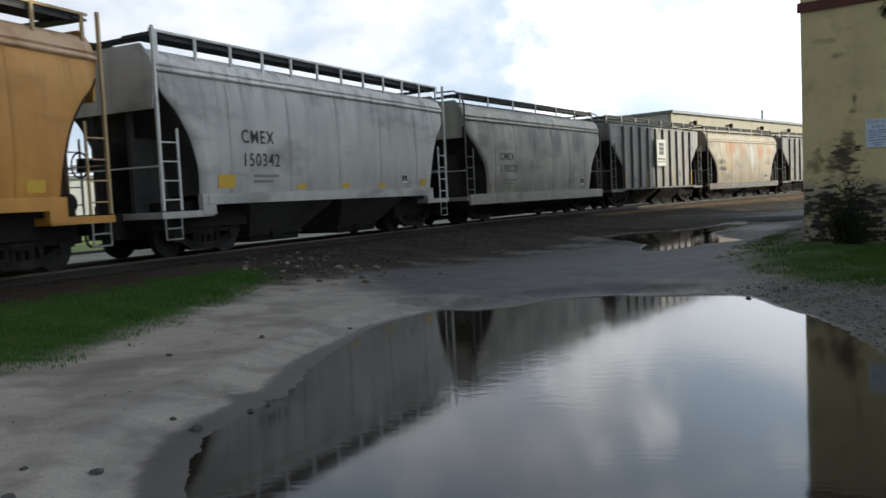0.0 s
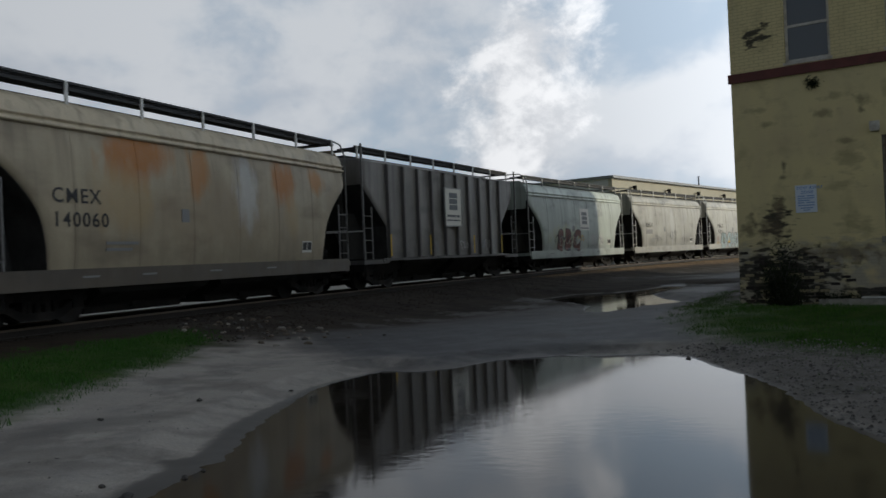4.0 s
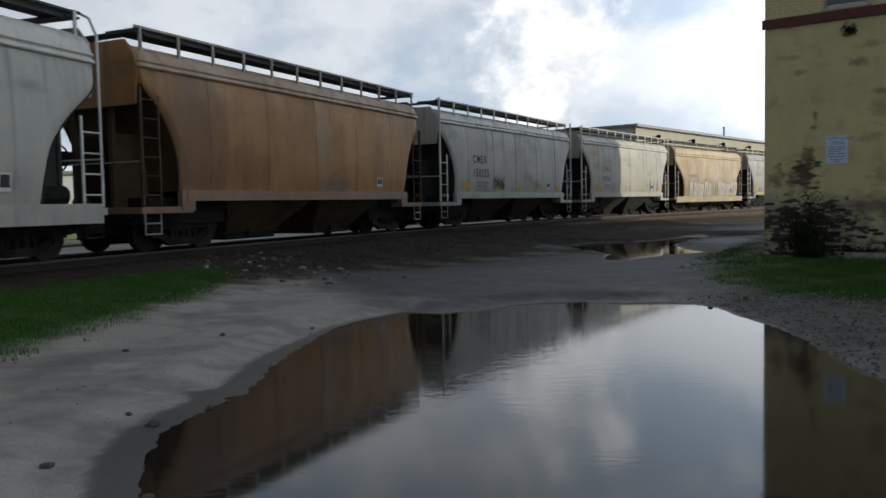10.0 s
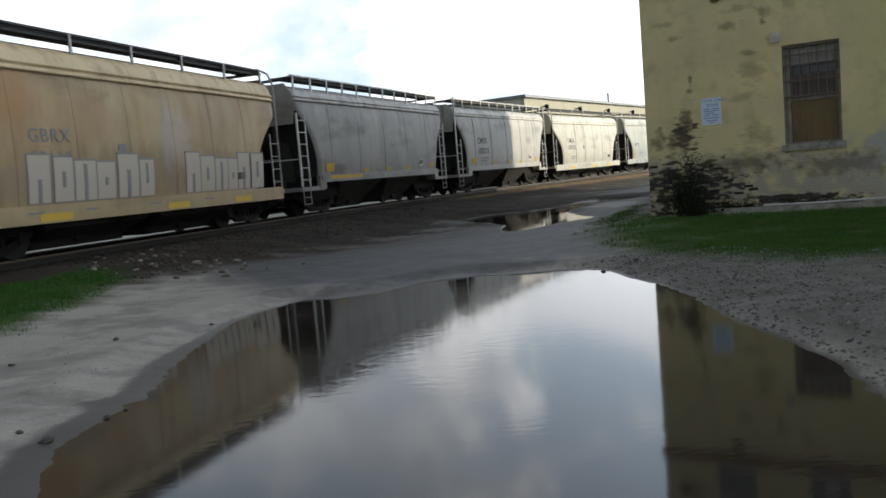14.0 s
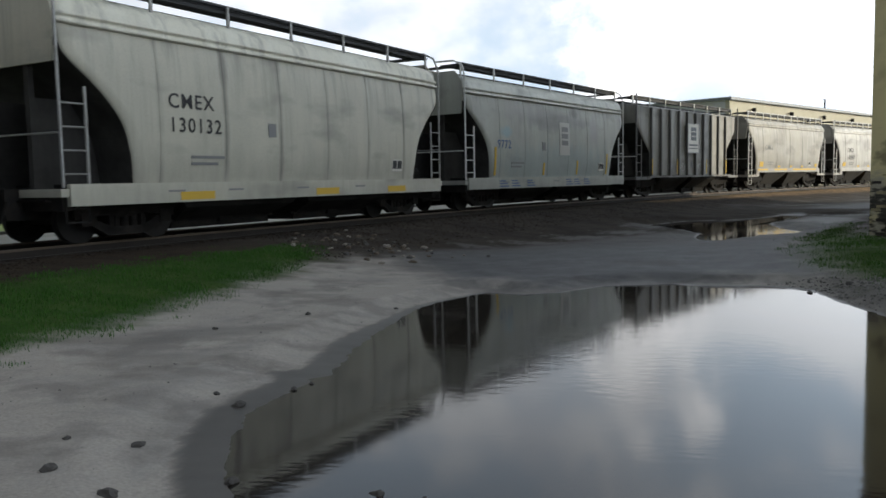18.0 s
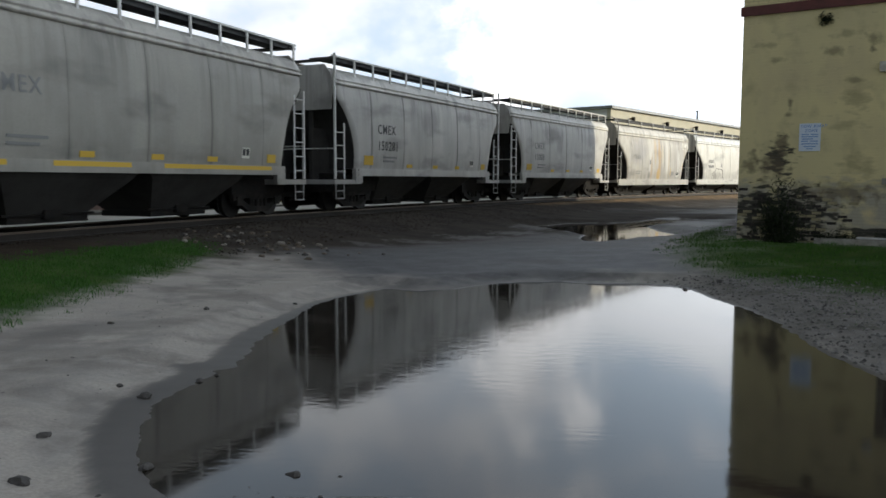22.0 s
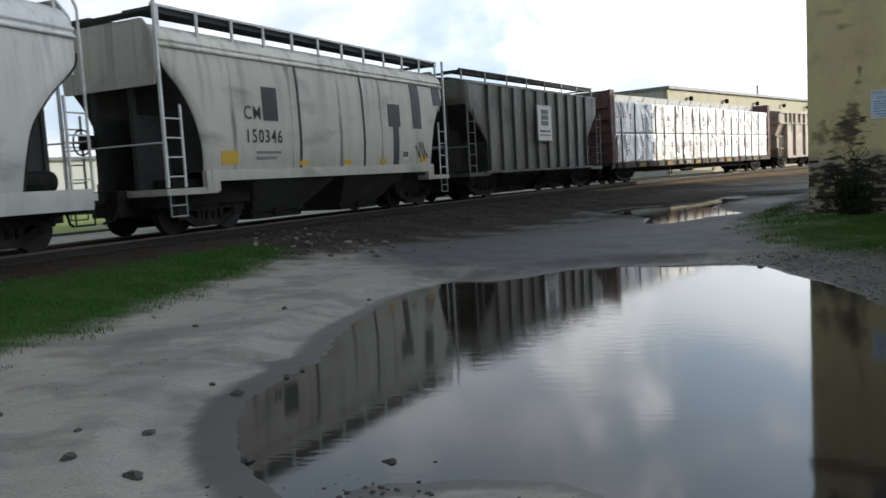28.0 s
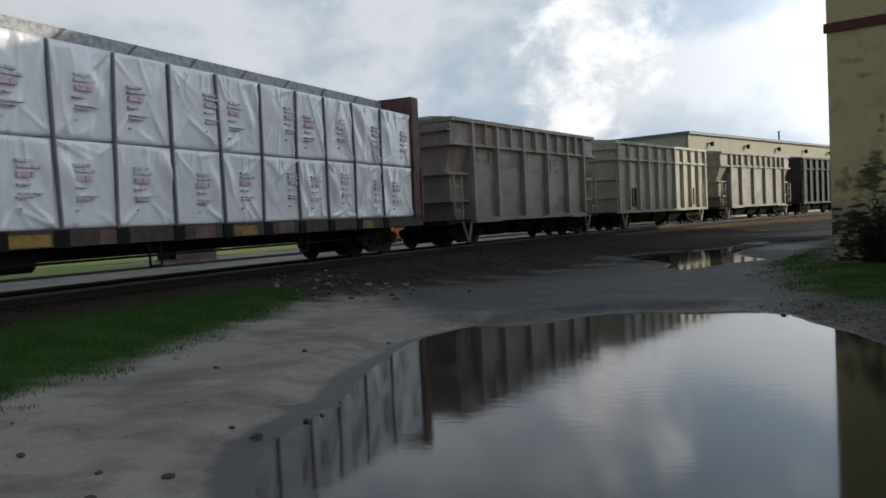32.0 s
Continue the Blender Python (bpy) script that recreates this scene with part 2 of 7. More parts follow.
def part(name, solid, mat, parent=None, label="", pose_=None, smooth=False):
    me = solid if isinstance(solid, bpy.types.Mesh) else solid.mesh(name, smooth)
    if not len(me.materials):
        me.materials.append(mat)
    ob = new(name, me)
    if me.materials[0] != mat:
        ob.material_slots[0].link = "OBJECT"
        ob.material_slots[0].material = mat
    if parent:
        ob.parent = parent
    if pose_:
        ob.matrix_basis = pose_
    if label:
        tagged(ob, label)
    return ob


def empty(name):
    ob = new(name)
    ob.empty_display_size = 0.3
    return ob


def lettering(text, size, name="lettering", squeeze=1.0, fat=0.0, shear=0.0):
    """Flat letters in the xz plane that read from -y, as a mesh."""
    cu = bpy.data.curves.new(name, "FONT")
    cu.body, cu.size, cu.extrude, cu.align_x = text, size, 0.002, "LEFT"
    cu.resolution_u = 3
    cu.space_character = 1.18
    cu.offset, cu.shear = fat, shear
    ob = bpy.data.objects.new(name, cu)
    me = bpy.data.meshes.new_from_object(ob)
    me.transform(Matrix.Rotation(radians(90), 4, "X") @ Matrix.Diagonal((squeeze, 1, 1, 1)))
    bpy.data.objects.remove(ob)
    return me

# ---- the line of the track ----
RAIL_Z = 0.64
HALF_GAUGE = 0.7175


def heading(s):
    s = min(max(s, -25.0), 62.0)
    return 1.1572 - 0.006848 * s + 3.3e-5 * s * s


def lay_line(step=0.5, low=-480.0, high=520.0):
    """Centre line of the track by the way along it; 0 lies abreast of the road."""
    h = heading(0.0)
    line = {0: (-4.592 - HALF_GAUGE * math.sin(h), 24.0 + HALF_GAUGE * math.cos(h))}
    for sign, end in ((1, high), (-1, low)):
        x, y = line[0]
        for k in range(1, int(abs(end) / step) + 1):
            h = heading(sign * (k - 0.5) * step)
            x, y = x + sign * step * math.cos(h), y + sign * step * math.sin(h)
            line[sign * k] = (x, y)
    return line


LINE_STEP = 0.5
LINE = lay_line(LINE_STEP)


def on_track(s):
    k = math.floor(s / LINE_STEP)
    f = s / LINE_STEP - k
    (ax, ay), (bx, by) = LINE[k], LINE[k + 1]
    return ax + (bx - ax) * f, ay + (by - ay) * f, heading(s)


# ---- ground ----
PUDDLE = [(-1.6, 3.75), (-1.8, 4.0), (-2.06, 4.43), (-2.26, 5.0), (-2.4, 5.6), (-2.34, 6.2), (-2.23, 6.65), (-2.38, 6.9), (-2.13, 7.0),
          (-2.18, 8.05), (-2.12, 8.75), (-2.0, 9.35), (-1.82, 10.45), (-1.61, 11.0), (-1.23, 11.65), (-0.93, 12.1), (-0.42, 11.85),
          (0.1, 12.05), (0.45, 12.45), (0.9, 12.85), (1.38, 12.95), (1.84, 13.05), (2.26, 12.8), (2.8, 12.75), (3.3, 12.7), (3.7, 12.3),
          (3.72, 11.65), (3.76, 10.8), (3.86, 10.4), (3.86, 9.2), (3.72, 8.3), (3.64, 7.8), (3.64, 6.7), (3.62, 5.8), (3.4, 5.1),
          (3.3, 4.5), (3.1, 4.0), (2.7, 3.3), (1.6, 2.7), (0.6, 2.9), (0.32, 3.4), (0.22, 3.78), (0.0, 3.93), (-0.5, 3.9), (-0.84, 3.8),
          (-1.0, 3.55), (-1.3, 3.45)]
FAR_PUDDLE = [(3.1, 29.7), (4.0, 30.8), (4.8, 32.0), (5.6, 32.4), (6.5, 32.3), (7.4, 33.2), (8.3, 34.1), (9.7, 36.4), (11.0, 35.6), (12.3, 35.0),
              (11.0, 34.1), (9.9, 33.6), (9.0, 33.0), (8.2, 31.4), (7.5, 29.9), (7.2, 27.3), (7.3, 25.6), (6.6, 24.3), (5.8, 23.9), (5.2, 23.6),
              (4.5, 22.5), (3.9, 21.9), (3.6, 22.0), (3.9, 23.2), (3.95, 24.0), (4.3, 25.4), (3.95, 27.5), (3.5, 28.7)]
WATER_Z = -0.08
PUDDLE = [(x * 1.048, y * 1.048) for x, y in PUDDLE]
GRASS_LEFT = [(-5.4, 4.5), (-5.4, 6.8), (-5.35, 7.6), (-5.2, 8.4), (-4.95, 9.2), (-4.85, 10.5), (-4.75, 12.0), (-4.4, 13.9),
              (-4.5, 15.3), (-4.9, 16.2), (-6.0, 17.3), (-7.0, 17.2), (-7.9, 15.0), (-8.3, 12.8), (-7.8, 10.0), (-8.0, 4.5)]
GRASS_RIGHT = [(4.7, 16.3), (4.5, 14.8), (5.1, 12.9), (6.1, 11.2), (8.1, 10.2), (14.0, 8.0), (40.0, -8.0), (38.0, -1.0), (6.94, 19.28), (8.3, 25.0),
               (9.5, 28.0), (7.6, 24.0), (6.0, 20.6)]
ROAD = [(-1.6, 13.6), (-3.3, 17.2), (-2.4, 19.2), (-0.7, 21.4), (0.8, 23.6), (2.4, 26.2), (6.0, 33.0), (16.0, 46.0), (22.0, 46.0),
        (11.0, 32.0), (9.0, 27.0), (5.8, 21.0), (4.6, 16.6), (4.3, 14.3), (2.4, 14.0), (0.0, 12.9)]


BANK = [(-5.6, 16.3), (-3.9, 16.9), (-2.0, 18.6), (-0.1, 20.4), (1.0, 21.7), (3.2, 24.4), (5.2, 26.6), (9.0, 31.2), (15.0, 38.5), (10.0, 40.0), (-3.0, 30.0), (-9.0, 20.0)]
# dark wet patches: middle and half width each way
WET = [(1.9, 15.8, 0.7, 0.5), (0.6, 13.7, 0.5, 0.2), (-1.2, 12.9, 0.7, 0.25), (2.8, 13.7, 0.6, 0.2), (-0.4, 20.6, 1.1, 0.5), (0.9, 22.4, 1.2, 0.8), (2.2, 24.4, 1.0, 1.0),
       (-1.7, 19.2, 0.9, 0.4), (3.2, 18.0, 0.5, 0.5), (4.0, 19.4, 0.7, 0.8), (5.2, 25.4, 0.9, 2.2), (3.0, 27.5, 0.8, 1.5)]


def signed_distance(px, py, poly):
    """Metres outside (positive) or inside (negative) an outline, for arrays."""
    best = np.full(px.shape, 1e9)
    inside = np.zeros(px.shape, bool)
    for (ax, ay), (bx, by) in zip(poly, poly[1:] + poly[:1]):
        ex, ey = bx - ax, by - ay
        f = np.clip(((px - ax) * ex + (py - ay) * ey) / (ex * ex + ey * ey), 0, 1)
        best = np.minimum(best, (px - ax - f * ex) ** 2 + (py - ay - f * ey) ** 2)
        if ay != by:
            cross = ((ay > py) != (by > py)) & (px < ex * (py - ay) / ey + ax)
            inside ^= cross
    return np.sqrt(best) * np.where(inside, -1, 1)


def ripple(px, py, size, seed=0.0):
    """Smooth uneven values from -1 to 1, for arrays."""
    out = np.zeros(px.shape)
    rng = np.random.RandomState(int(seed * 10) + 7)
    for k in range(10):
        a, f, ph = rng.uniform(0, 6.283), rng.uniform(0.6, 1.7) / size, rng.uniform(0, 6.283)
        out += np.sin((px * np.cos(a) + py * np.sin(a)) * f * 6.283 + ph)
    return out / 5.5


def track_offset(px, py):
    """Metres from the centre line; positive on the near side."""
    best, side = np.full(px.shape, 1e9), np.ones(px.shape)
    for s in range(-120, 160, 2):
        x, y, h = on_track(float(s))
        dx, dy = px - x, py - y
        d = dx * dx + dy * dy
        q = dx * math.sin(h) - dy * math.cos(h)
        near = d < best
        best, side = np.where(near, d, best), np.where(near, q, side)
    return side


def smooth(a, lo, hi):
    f = np.clip((a - lo) / (hi - lo), 0, 1)
    return f * f * (3 - 2 * f)


WALL_TURN = -33.6                       # the painted building: its corner by the road, its front
WALL_CORNER = (6.94, 19.28)
FRONT = (math.cos(radians(WALL_TURN)), math.sin(radians(WALL_TURN)))
INWARD = (-FRONT[1], FRONT[0])


def ground_height(px, py):
    q = track_offset(px, py)
    z = 0.035 + 0.007 * ripple(px, py, 1.3, 1) + 0.002 * ripple(px, py, 0.35, 2)
    bank = np.where(q > 0, 1 - smooth(q, 1.7, 6.2), 1 - 0.35 * smooth(-q, 1.8, 4.5))
    z = z + 0.43 * bank
    front = (px - WALL_CORNER[0]) * -INWARD[0] + (py - WALL_CORNER[1]) * -INWARD[1]
    along = (px - WALL_CORNER[0]) * FRONT[0] + (py - WALL_CORNER[1]) * FRONT[1]
    z = z + 0.2 * (1 - smooth(front, 0.4, 6.0)) * smooth(along, -3.0, 0.5) * (1 - bank)
    shore = 0.035 * ripple(px, py, 0.5, 3) + 0.02 * ripple(px, py, 0.17, 4)
    for poly, slope in ((PUDDLE, 0.05), (FAR_PUDDLE, 0.05)):
        d = signed_distance(px, py, poly) + shore * (1.0 if poly is PUDDLE else 3.0)
        level = np.clip(d * slope + 0.002 + 0.012 * (1 - smooth(px, -1.9, 0.3)) * (1 - smooth(py, 8.0, 12.0)), -0.07, None) + WATER_Z
        z = np.where(d < 1.2, np.minimum(z, np.where(d < 0, level, level + 0.25 * np.clip(d, 0, 2) ** 2)), z)
    return z, q


def ground_axis(parts):
    out = []
    for a, b, step in parts:
        out += list(np.arange(a, b, step))
    return np.array(out + [parts[-1][1]])


def build_ground():
    xs = ground_axis([(-2500, -500, 500), (-500, -120, 60), (-120, -40, 8), (-40, -14, 1.0), (-14, -3, 0.22), (-3, 4.4, 0.055), (4.4, 14, 0.22),
                      (14, 50, 1.0), (50, 140, 8), (140, 500, 60), (500, 2500, 500)])
    ys = ground_axis([(-2500, -500, 500), (-500, -120, 60), (-120, -30, 8), (-30, 2, 1.0), (2, 14, 0.065), (14, 36, 0.2), (36, 80, 0.8),
                      (80, 160, 8), (160, 500, 60), (500, 2500, 500)])
    gx, gy = np.meshgrid(xs, ys)
    px, py = gx.ravel(), gy.ravel()
    z, q = ground_height(px, py)
    nx, ny = len(xs), len(ys)
    i = (np.arange(ny - 1)[:, None] * nx + np.arange(nx - 1)[None, :]).ravel()
    me = bpy.data.meshes.new("ground")
    me.from_pydata(np.c_[px, py, z].tolist(), [], np.c_[i, i + 1, i + nx + 1, i + nx].tolist())
    wob = 0.25 * ripple(px, py, 1.1, 5) + 0.15 * ripple(px, py, 0.3, 6)
    grass = np.maximum(1 - smooth(signed_distance(px, py, GRASS_LEFT) + wob, -0.5, 0.4),
                       1 - smooth(signed_distance(px, py, GRASS_RIGHT) + wob, -1.0, 0.6))
    grass = grass * np.where(np.abs(q) < 9, smooth(q + 0.6 * wob, 2.6, 3.3), 1)
    far_side = (q < -7.5) & (np.abs(ripple(px, py, 40, 8)) < 0.9)
    grass = np.maximum(grass, far_side * 1.0 * smooth(-q, 7.5, 8.5))
    gravel = smooth(px + 0.35 * wob, 3.2, 4.6) * (1 - smooth(py, 12.5, 15.0))
    road = 1 - smooth(signed_distance(px, py, ROAD) + wob, -0.6, 0.9)
    ballast = np.where(q > 0, 1 - smooth(q + 2 * wob, 3.2, 5.4), 1 - smooth(-q, 1.9, 2.6))
    ballast = np.maximum(ballast, 1 - smooth(signed_distance(px, py, BANK) + 0.6 * wob, -0.5, 0.5))
    mud = smooth(py + 1.5 * wob - 0.35 * (px - 3.0), 18.5, 22.0) * smooth(px, -6.0, -2.0) * (q > 0)
    mud = np.maximum(mud, smooth(q, 0, 2) * (1 - smooth(q + 2 * wob, 3.0, 6.5)) * smooth(py, 14.0, 17.0))
    along = np.zeros(px.shape)
    for s in range(-20, 80):
        x, y, h = on_track(float(s))
        along = np.where(np.abs((px - x) * math.cos(h) + (py - y) * math.sin(h)) < 0.6, s, along)
    # tan strip by the far rails, starting at the shadow edge: sunlight as colour
    sunlit_sand = smooth(along + 2 * wob, 17.0, 19.0) * smooth(q + 0.4 * wob, 0.75, 1.0) * (1 - smooth(q + 0.9 * wob - 0.05 * np.clip(along - 20, 0, 30), 1.9, 2.8)) * (q < 9)
    dry = 1 - smooth(np.hypot((px - 9.1) / 1.5, (py - 30.6) / 2.6) + 1.2 * wob, 0.7, 1.0)
    at = me.attributes.new("zone", "FLOAT_COLOR", "POINT")
    at.data.foreach_set("color", np.c_[grass, gravel, road, ballast].astype(np.float32).ravel())
    rim = 1 - smooth(np.minimum(signed_distance(px, py, PUDDLE), signed_distance(px, py, FAR_PUDDLE)) + 0.035 * ripple(px, py, 0.5, 3) + 0.02 * ripple(px, py, 0.17, 4), 0.0, 0.07)
    wet = rim
    for x, y, rx, ry in WET:
        d = np.hypot((px - x) / rx, (py - y) / ry) + 1.2 * wob + 0.5 * ripple(px, py, 0.45, 11) + 0.3 * ripple(px, py, 0.15, 12)
        wet = np.maximum(wet, 0.5 * (1 - smooth(d, 0.6, 1.1)))
    at = me.attributes.new("soil", "FLOAT_COLOR", "POINT")
    at.data.foreach_set("color", np.c_[mud, sunlit_sand, dry, np.ones(px.shape)].astype(np.float32).ravel())
    at = me.attributes.new("wet", "FLOAT", "POINT")
    at.data.foreach_set("value", wet.astype(np.float32))
    me.polygons.foreach_set("use_smooth", np.ones(len(me.polygons), bool))
    me.materials.append(ground_material())
    tagged(new("ground", me), "pale damp dirt yard with wet asphalt road, gravel and track ballast", "ground", kind="structure")


def ground_material():
    m = bpy.data.materials.new("yard_ground")
    m.use_nodes = True
    t = m.node_tree
    n = t.nodes
    p = n["Principled BSDF"]
    tc = n.new("ShaderNodeTexCoord")
    at = n.new("ShaderNodeAttribute")
    at.attribute_name = "zone"
    sep = n.new("ShaderNodeSeparateColor")
    link(t, at.outputs["Color"], sep.inputs[0])

    def tex(kind, scale, detail=6.0, rough=0.6):
        x = n.new(kind)
        x.inputs["Scale"].default_value = scale
        if "Detail" in x.inputs:
            x.inputs["Detail"].default_value = detail
            x.inputs["Roughness"].default_value = rough
        link(t, tc.outputs["Object"], x.inputs["Vector"])
        return x.outputs[0]

    def mix(f, a, b):
        x = n.new("ShaderNodeMix")
        x.data_type = "RGBA"
        for key, v in (("Factor", f), ("A", a), ("B", b)):
            if isinstance(v, tuple):
                x.inputs[key].default_value = (*v, 1)
            elif isinstance(v, float):
                x.inputs[key].default_value = v
            else:
                link(t, v, x.inputs[key])
        return x.outputs["Result"]

    def span(src, lo, hi, a=0.0, b=1.0):
        x = n.new("ShaderNodeMapRange")
        for key, v in (("From Min", lo), ("From Max", hi), ("To Min", a), ("To Max", b)):
            x.inputs[key].default_value = v
        link(t, src, x.inputs[0])
        return x.outputs[0]

    def calc(op, a, b):
        x = n.new("ShaderNodeMath")
        x.operation = op
        for i, v in enumerate((a, b)):
            if isinstance(v, float):
                x.inputs[i].default_value = v
            else:
                link(t, v, x.inputs[i])
        return x.outputs[0]

    broad, mid, fine = tex("ShaderNodeTexNoise", 0.42), tex("ShaderNodeTexNoise", 2.2), tex("ShaderNodeTexNoise", 38.0, 4.0)
    cells = tex("ShaderNodeTexVoronoi", 22.0)
    stones = tex("ShaderNodeTexVoronoi", 14.0)
    dirt = mix(span(fine, 0.3, 0.7), (0.42, 0.385, 0.345), (0.31, 0.285, 0.258))
    dirt = mix(span(mid, 0.5, 0.68, 0.0, 0.4), dirt, (0.30, 0.29, 0.275))
    wet = span(broad, 0.54, 0.66, 0.0, 0.6)
    blots = tex("ShaderNodeTexNoise", 1.05, 7.0, 0.62)
    dirt = mix(span(blots, 0.48, 0.60, 0.0, 0.7), dirt, (0.21, 0.195, 0.182))
    smears = n.new("ShaderNodeMapping")
    smears.inputs["Rotation"].default_value, smears.inputs["Scale"].default_value = (0, 0, 0.5), (0.6, 1.25, 1.0)
    link(t, tc.outputs["Object"], smears.inputs[0])
    smear = n.new("ShaderNodeTexNoise")
    smear.inputs["Scale"].default_value, smear.inputs["Detail"].default_value = 0.9, 6.0
    link(t, smears.outputs[0], smear.inputs["Vector"])
    dirt = mix(span(smear.outputs[0], 0.52, 0.64, 0.0, 0.5), dirt, (0.155, 0.143, 0.132))
    dirt = mix(span(tex("ShaderNodeTexNoise", 0.9, 8.0, 0.7), 0.56, 0.66, 0.0, 0.5), dirt, (0.47, 0.44, 0.395))
    grit = tex("ShaderNodeTexVoronoi", 9.0)
    dirt = mix(span(grit, 0.10, 0.05, 0.0, 0.25), dirt, (0.12, 0.11, 0.10))
    dirt = mix(wet, dirt, (0.165, 0.153, 0.142))
    gravel = mix(span(cells, 0.0, 0.5), (0.06, 0.057, 0.052), (0.21, 0.20, 0.185))
    gravel = mix(span(mid, 0.4, 0.65, 0.0, 0.8), gravel, (0.12, 0.115, 0.095))
    road = mix(span(mid, 0.38, 0.62), (0.078, 0.078, 0.082), (0.042, 0.042, 0.045))
    road = mix(span(smear.outputs[0], 0.5, 0.62, 0.0, 0.6), road, (0.040, 0.040, 0.043))
    road = mix(span(fine, 0.35, 0.75, 0.0, 0.5), road, (0.125, 0.125, 0.125))
    ballast = mix(span(stones, 0.0, 0.5), (0.010, 0.0075, 0.0055), (0.045, 0.034, 0.025))
    ballast = mix(span(mid, 0.45, 0.6, 0.0, 0.6), ballast, (0.024, 0.020, 0.017))
    soil = mix(span(mid, 0.4, 0.62), (0.03, 0.07, 0.014), (0.062, 0.095, 0.026))
    col = mix(sep.outputs[1], dirt, gravel)
    col = mix(sep.outputs[2], col, road)
    soil_at = n.new("ShaderNodeAttribute")
    soil_at.attribute_name = "soil"
    ground_kind = n.new("ShaderNodeSeparateColor")
    link(t, soil_at.outputs["Color"], ground_kind.inputs[0])
    earth = mix(span(smear.outputs[0], 0.42, 0.62), (0.050, 0.043, 0.036), (0.026, 0.023, 0.021))
    earth = mix(span(mid, 0.45, 0.7, 0.0, 0.6), earth, (0.075, 0.066, 0.055))
    col = mix(calc("MULTIPLY", ground_kind.outputs[0], 0.92), col, earth)
    col = mix(at.outputs["Alpha"], col, ballast)
    col = mix(calc("MULTIPLY", ground_kind.outputs[0], calc("MULTIPLY", at.outputs["Alpha"], 0.75)), col, earth)
    col = mix(calc("MULTIPLY", ground_kind.outputs[2], 0.8), col, (0.17, 0.165, 0.16))
    # tan soil, pale enough to carry the sunlight on that strip
    lit_sand = mix(span(mid, 0.4, 0.65), (0.30, 0.20, 0.11), (0.12, 0.09, 0.06))
    col = mix(calc("MULTIPLY", ground_kind.outputs[1], span(blots, 0.36, 0.52, 0.45, 1.0)), col, lit_sand)
    col = mix(sep.outputs[0], col, soil)
    pool_at = n.new("ShaderNodeAttribute")
    pool_at.attribute_name = "wet"
    soak = pool_at.outputs["Fac"]
    col = mix(calc("MULTIPLY", soak, 0.9), col, (0.032, 0.027, 0.022))
    link(t, col, p.inputs["Base Color"])
    damp = calc("MULTIPLY", calc("MAXIMUM", calc("MULTIPLY", calc("MAXIMUM", wet, calc("MULTIPLY", sep.outputs[2], 0.55)), calc("SUBTRACT", 1.0, at.outputs["Alpha"])), calc("MULTIPLY", soak, 1.15)), 0.40)
    link(t, calc("SUBTRACT", 0.88, damp), p.inputs["Roughness"])
    link(t, span(damp, 0.0, 0.4, 0.05, 0.45), p.inputs["Specular IOR Level"])
    bump = n.new("ShaderNodeBump")
    link(t, span(soak, 0.0, 0.8, 0.55, 0.04), bump.inputs["Strength"])
    bump.inputs["Distance"].default_value = 0.025
    rough = calc("ADD", calc("MULTIPLY", cells, calc("MAXIMUM", sep.outputs[1], calc("MULTIPLY", at.outputs["Alpha"], calc("SUBTRACT", 1.0, ground_kind.outputs[0])))), calc("MULTIPLY", fine, 0.5))
    link(t, rough, bump.inputs["Height"])
    link(t, bump.outputs[0], p.inputs["Normal"])
    return m


def water_material(name, ruffle):
    m = bpy.data.materials.new(name)
    m.use_nodes = True
    t = m.node_tree
    n = t.nodes
    p = n["Principled BSDF"]
    p.inputs["Base Color"].default_value = (0.022, 0.018, 0.014, 1)
    p.inputs["Roughness"].default_value = 0.06
    p.inputs["IOR"].default_value = 1.36
    tc = n.new("ShaderNodeTexCoord")
    mp = n.new("ShaderNodeMapping")
    mp.inputs["Scale"].default_value = (1.0, 2.2, 1.0)
    link(t, tc.outputs["Object"], mp.inputs[0])
    a, b = n.new("ShaderNodeTexNoise"), n.new("ShaderNodeTexNoise")
    a.inputs["Scale"].default_value, b.inputs["Scale"].default_value = 7.0, 0.5
    a.inputs["Detail"].default_value = 2.0
    for x in (a, b):
        link(t, mp.outputs[0], x.inputs["Vector"])
    gate = n.new("ShaderNodeMapRange")
    gate.inputs["From Min"].default_value, gate.inputs["From Max"].default_value = 0.35, 0.62
    gate.inputs["To Min"].default_value = 0.2
    link(t, b.outputs[0], gate.inputs[0])
    # a breath of wind ruffles one stretch
    way = n.new("ShaderNodeVectorMath")
    way.operation = "DISTANCE"
    way.inputs[1].default_value = (0.55, 8.3, WATER_Z)
    link(t, tc.outputs["Object"], way.inputs[0])
    gust = n.new("ShaderNodeMapRange")
    for key, v in (("From Min", 0.6), ("From Max", 2.2), ("To Min", 1.6), ("To Max", 0.0)):
        gust.inputs[key].default_value = v
    link(t, way.outputs["Value"], gust.inputs[0])
    sum_ = n.new("ShaderNodeMath")
    sum_.operation = "ADD"
    link(t, gate.outputs[0], sum_.inputs[0])
    link(t, gust.outputs[0], sum_.inputs[1])
    k = n.new("ShaderNodeMath")
    k.operation = "MULTIPLY"
    link(t, a.outputs[0], k.inputs[0])
    link(t, sum_.outputs[0], k.inputs[1])
    bump = n.new("ShaderNodeBump")
    bump.inputs["Strength"].default_value = ruffle
    bump.inputs["Distance"].default_value = 0.006
    link(t, k.outputs[0], bump.inputs["Height"])
    link(t, bump.outputs[0], p.inputs["Normal"])
    return m


build_ground()
M_WATER, M_STILL = water_material("puddle_water", 0.10), water_material("still_puddle_water", 0.015)


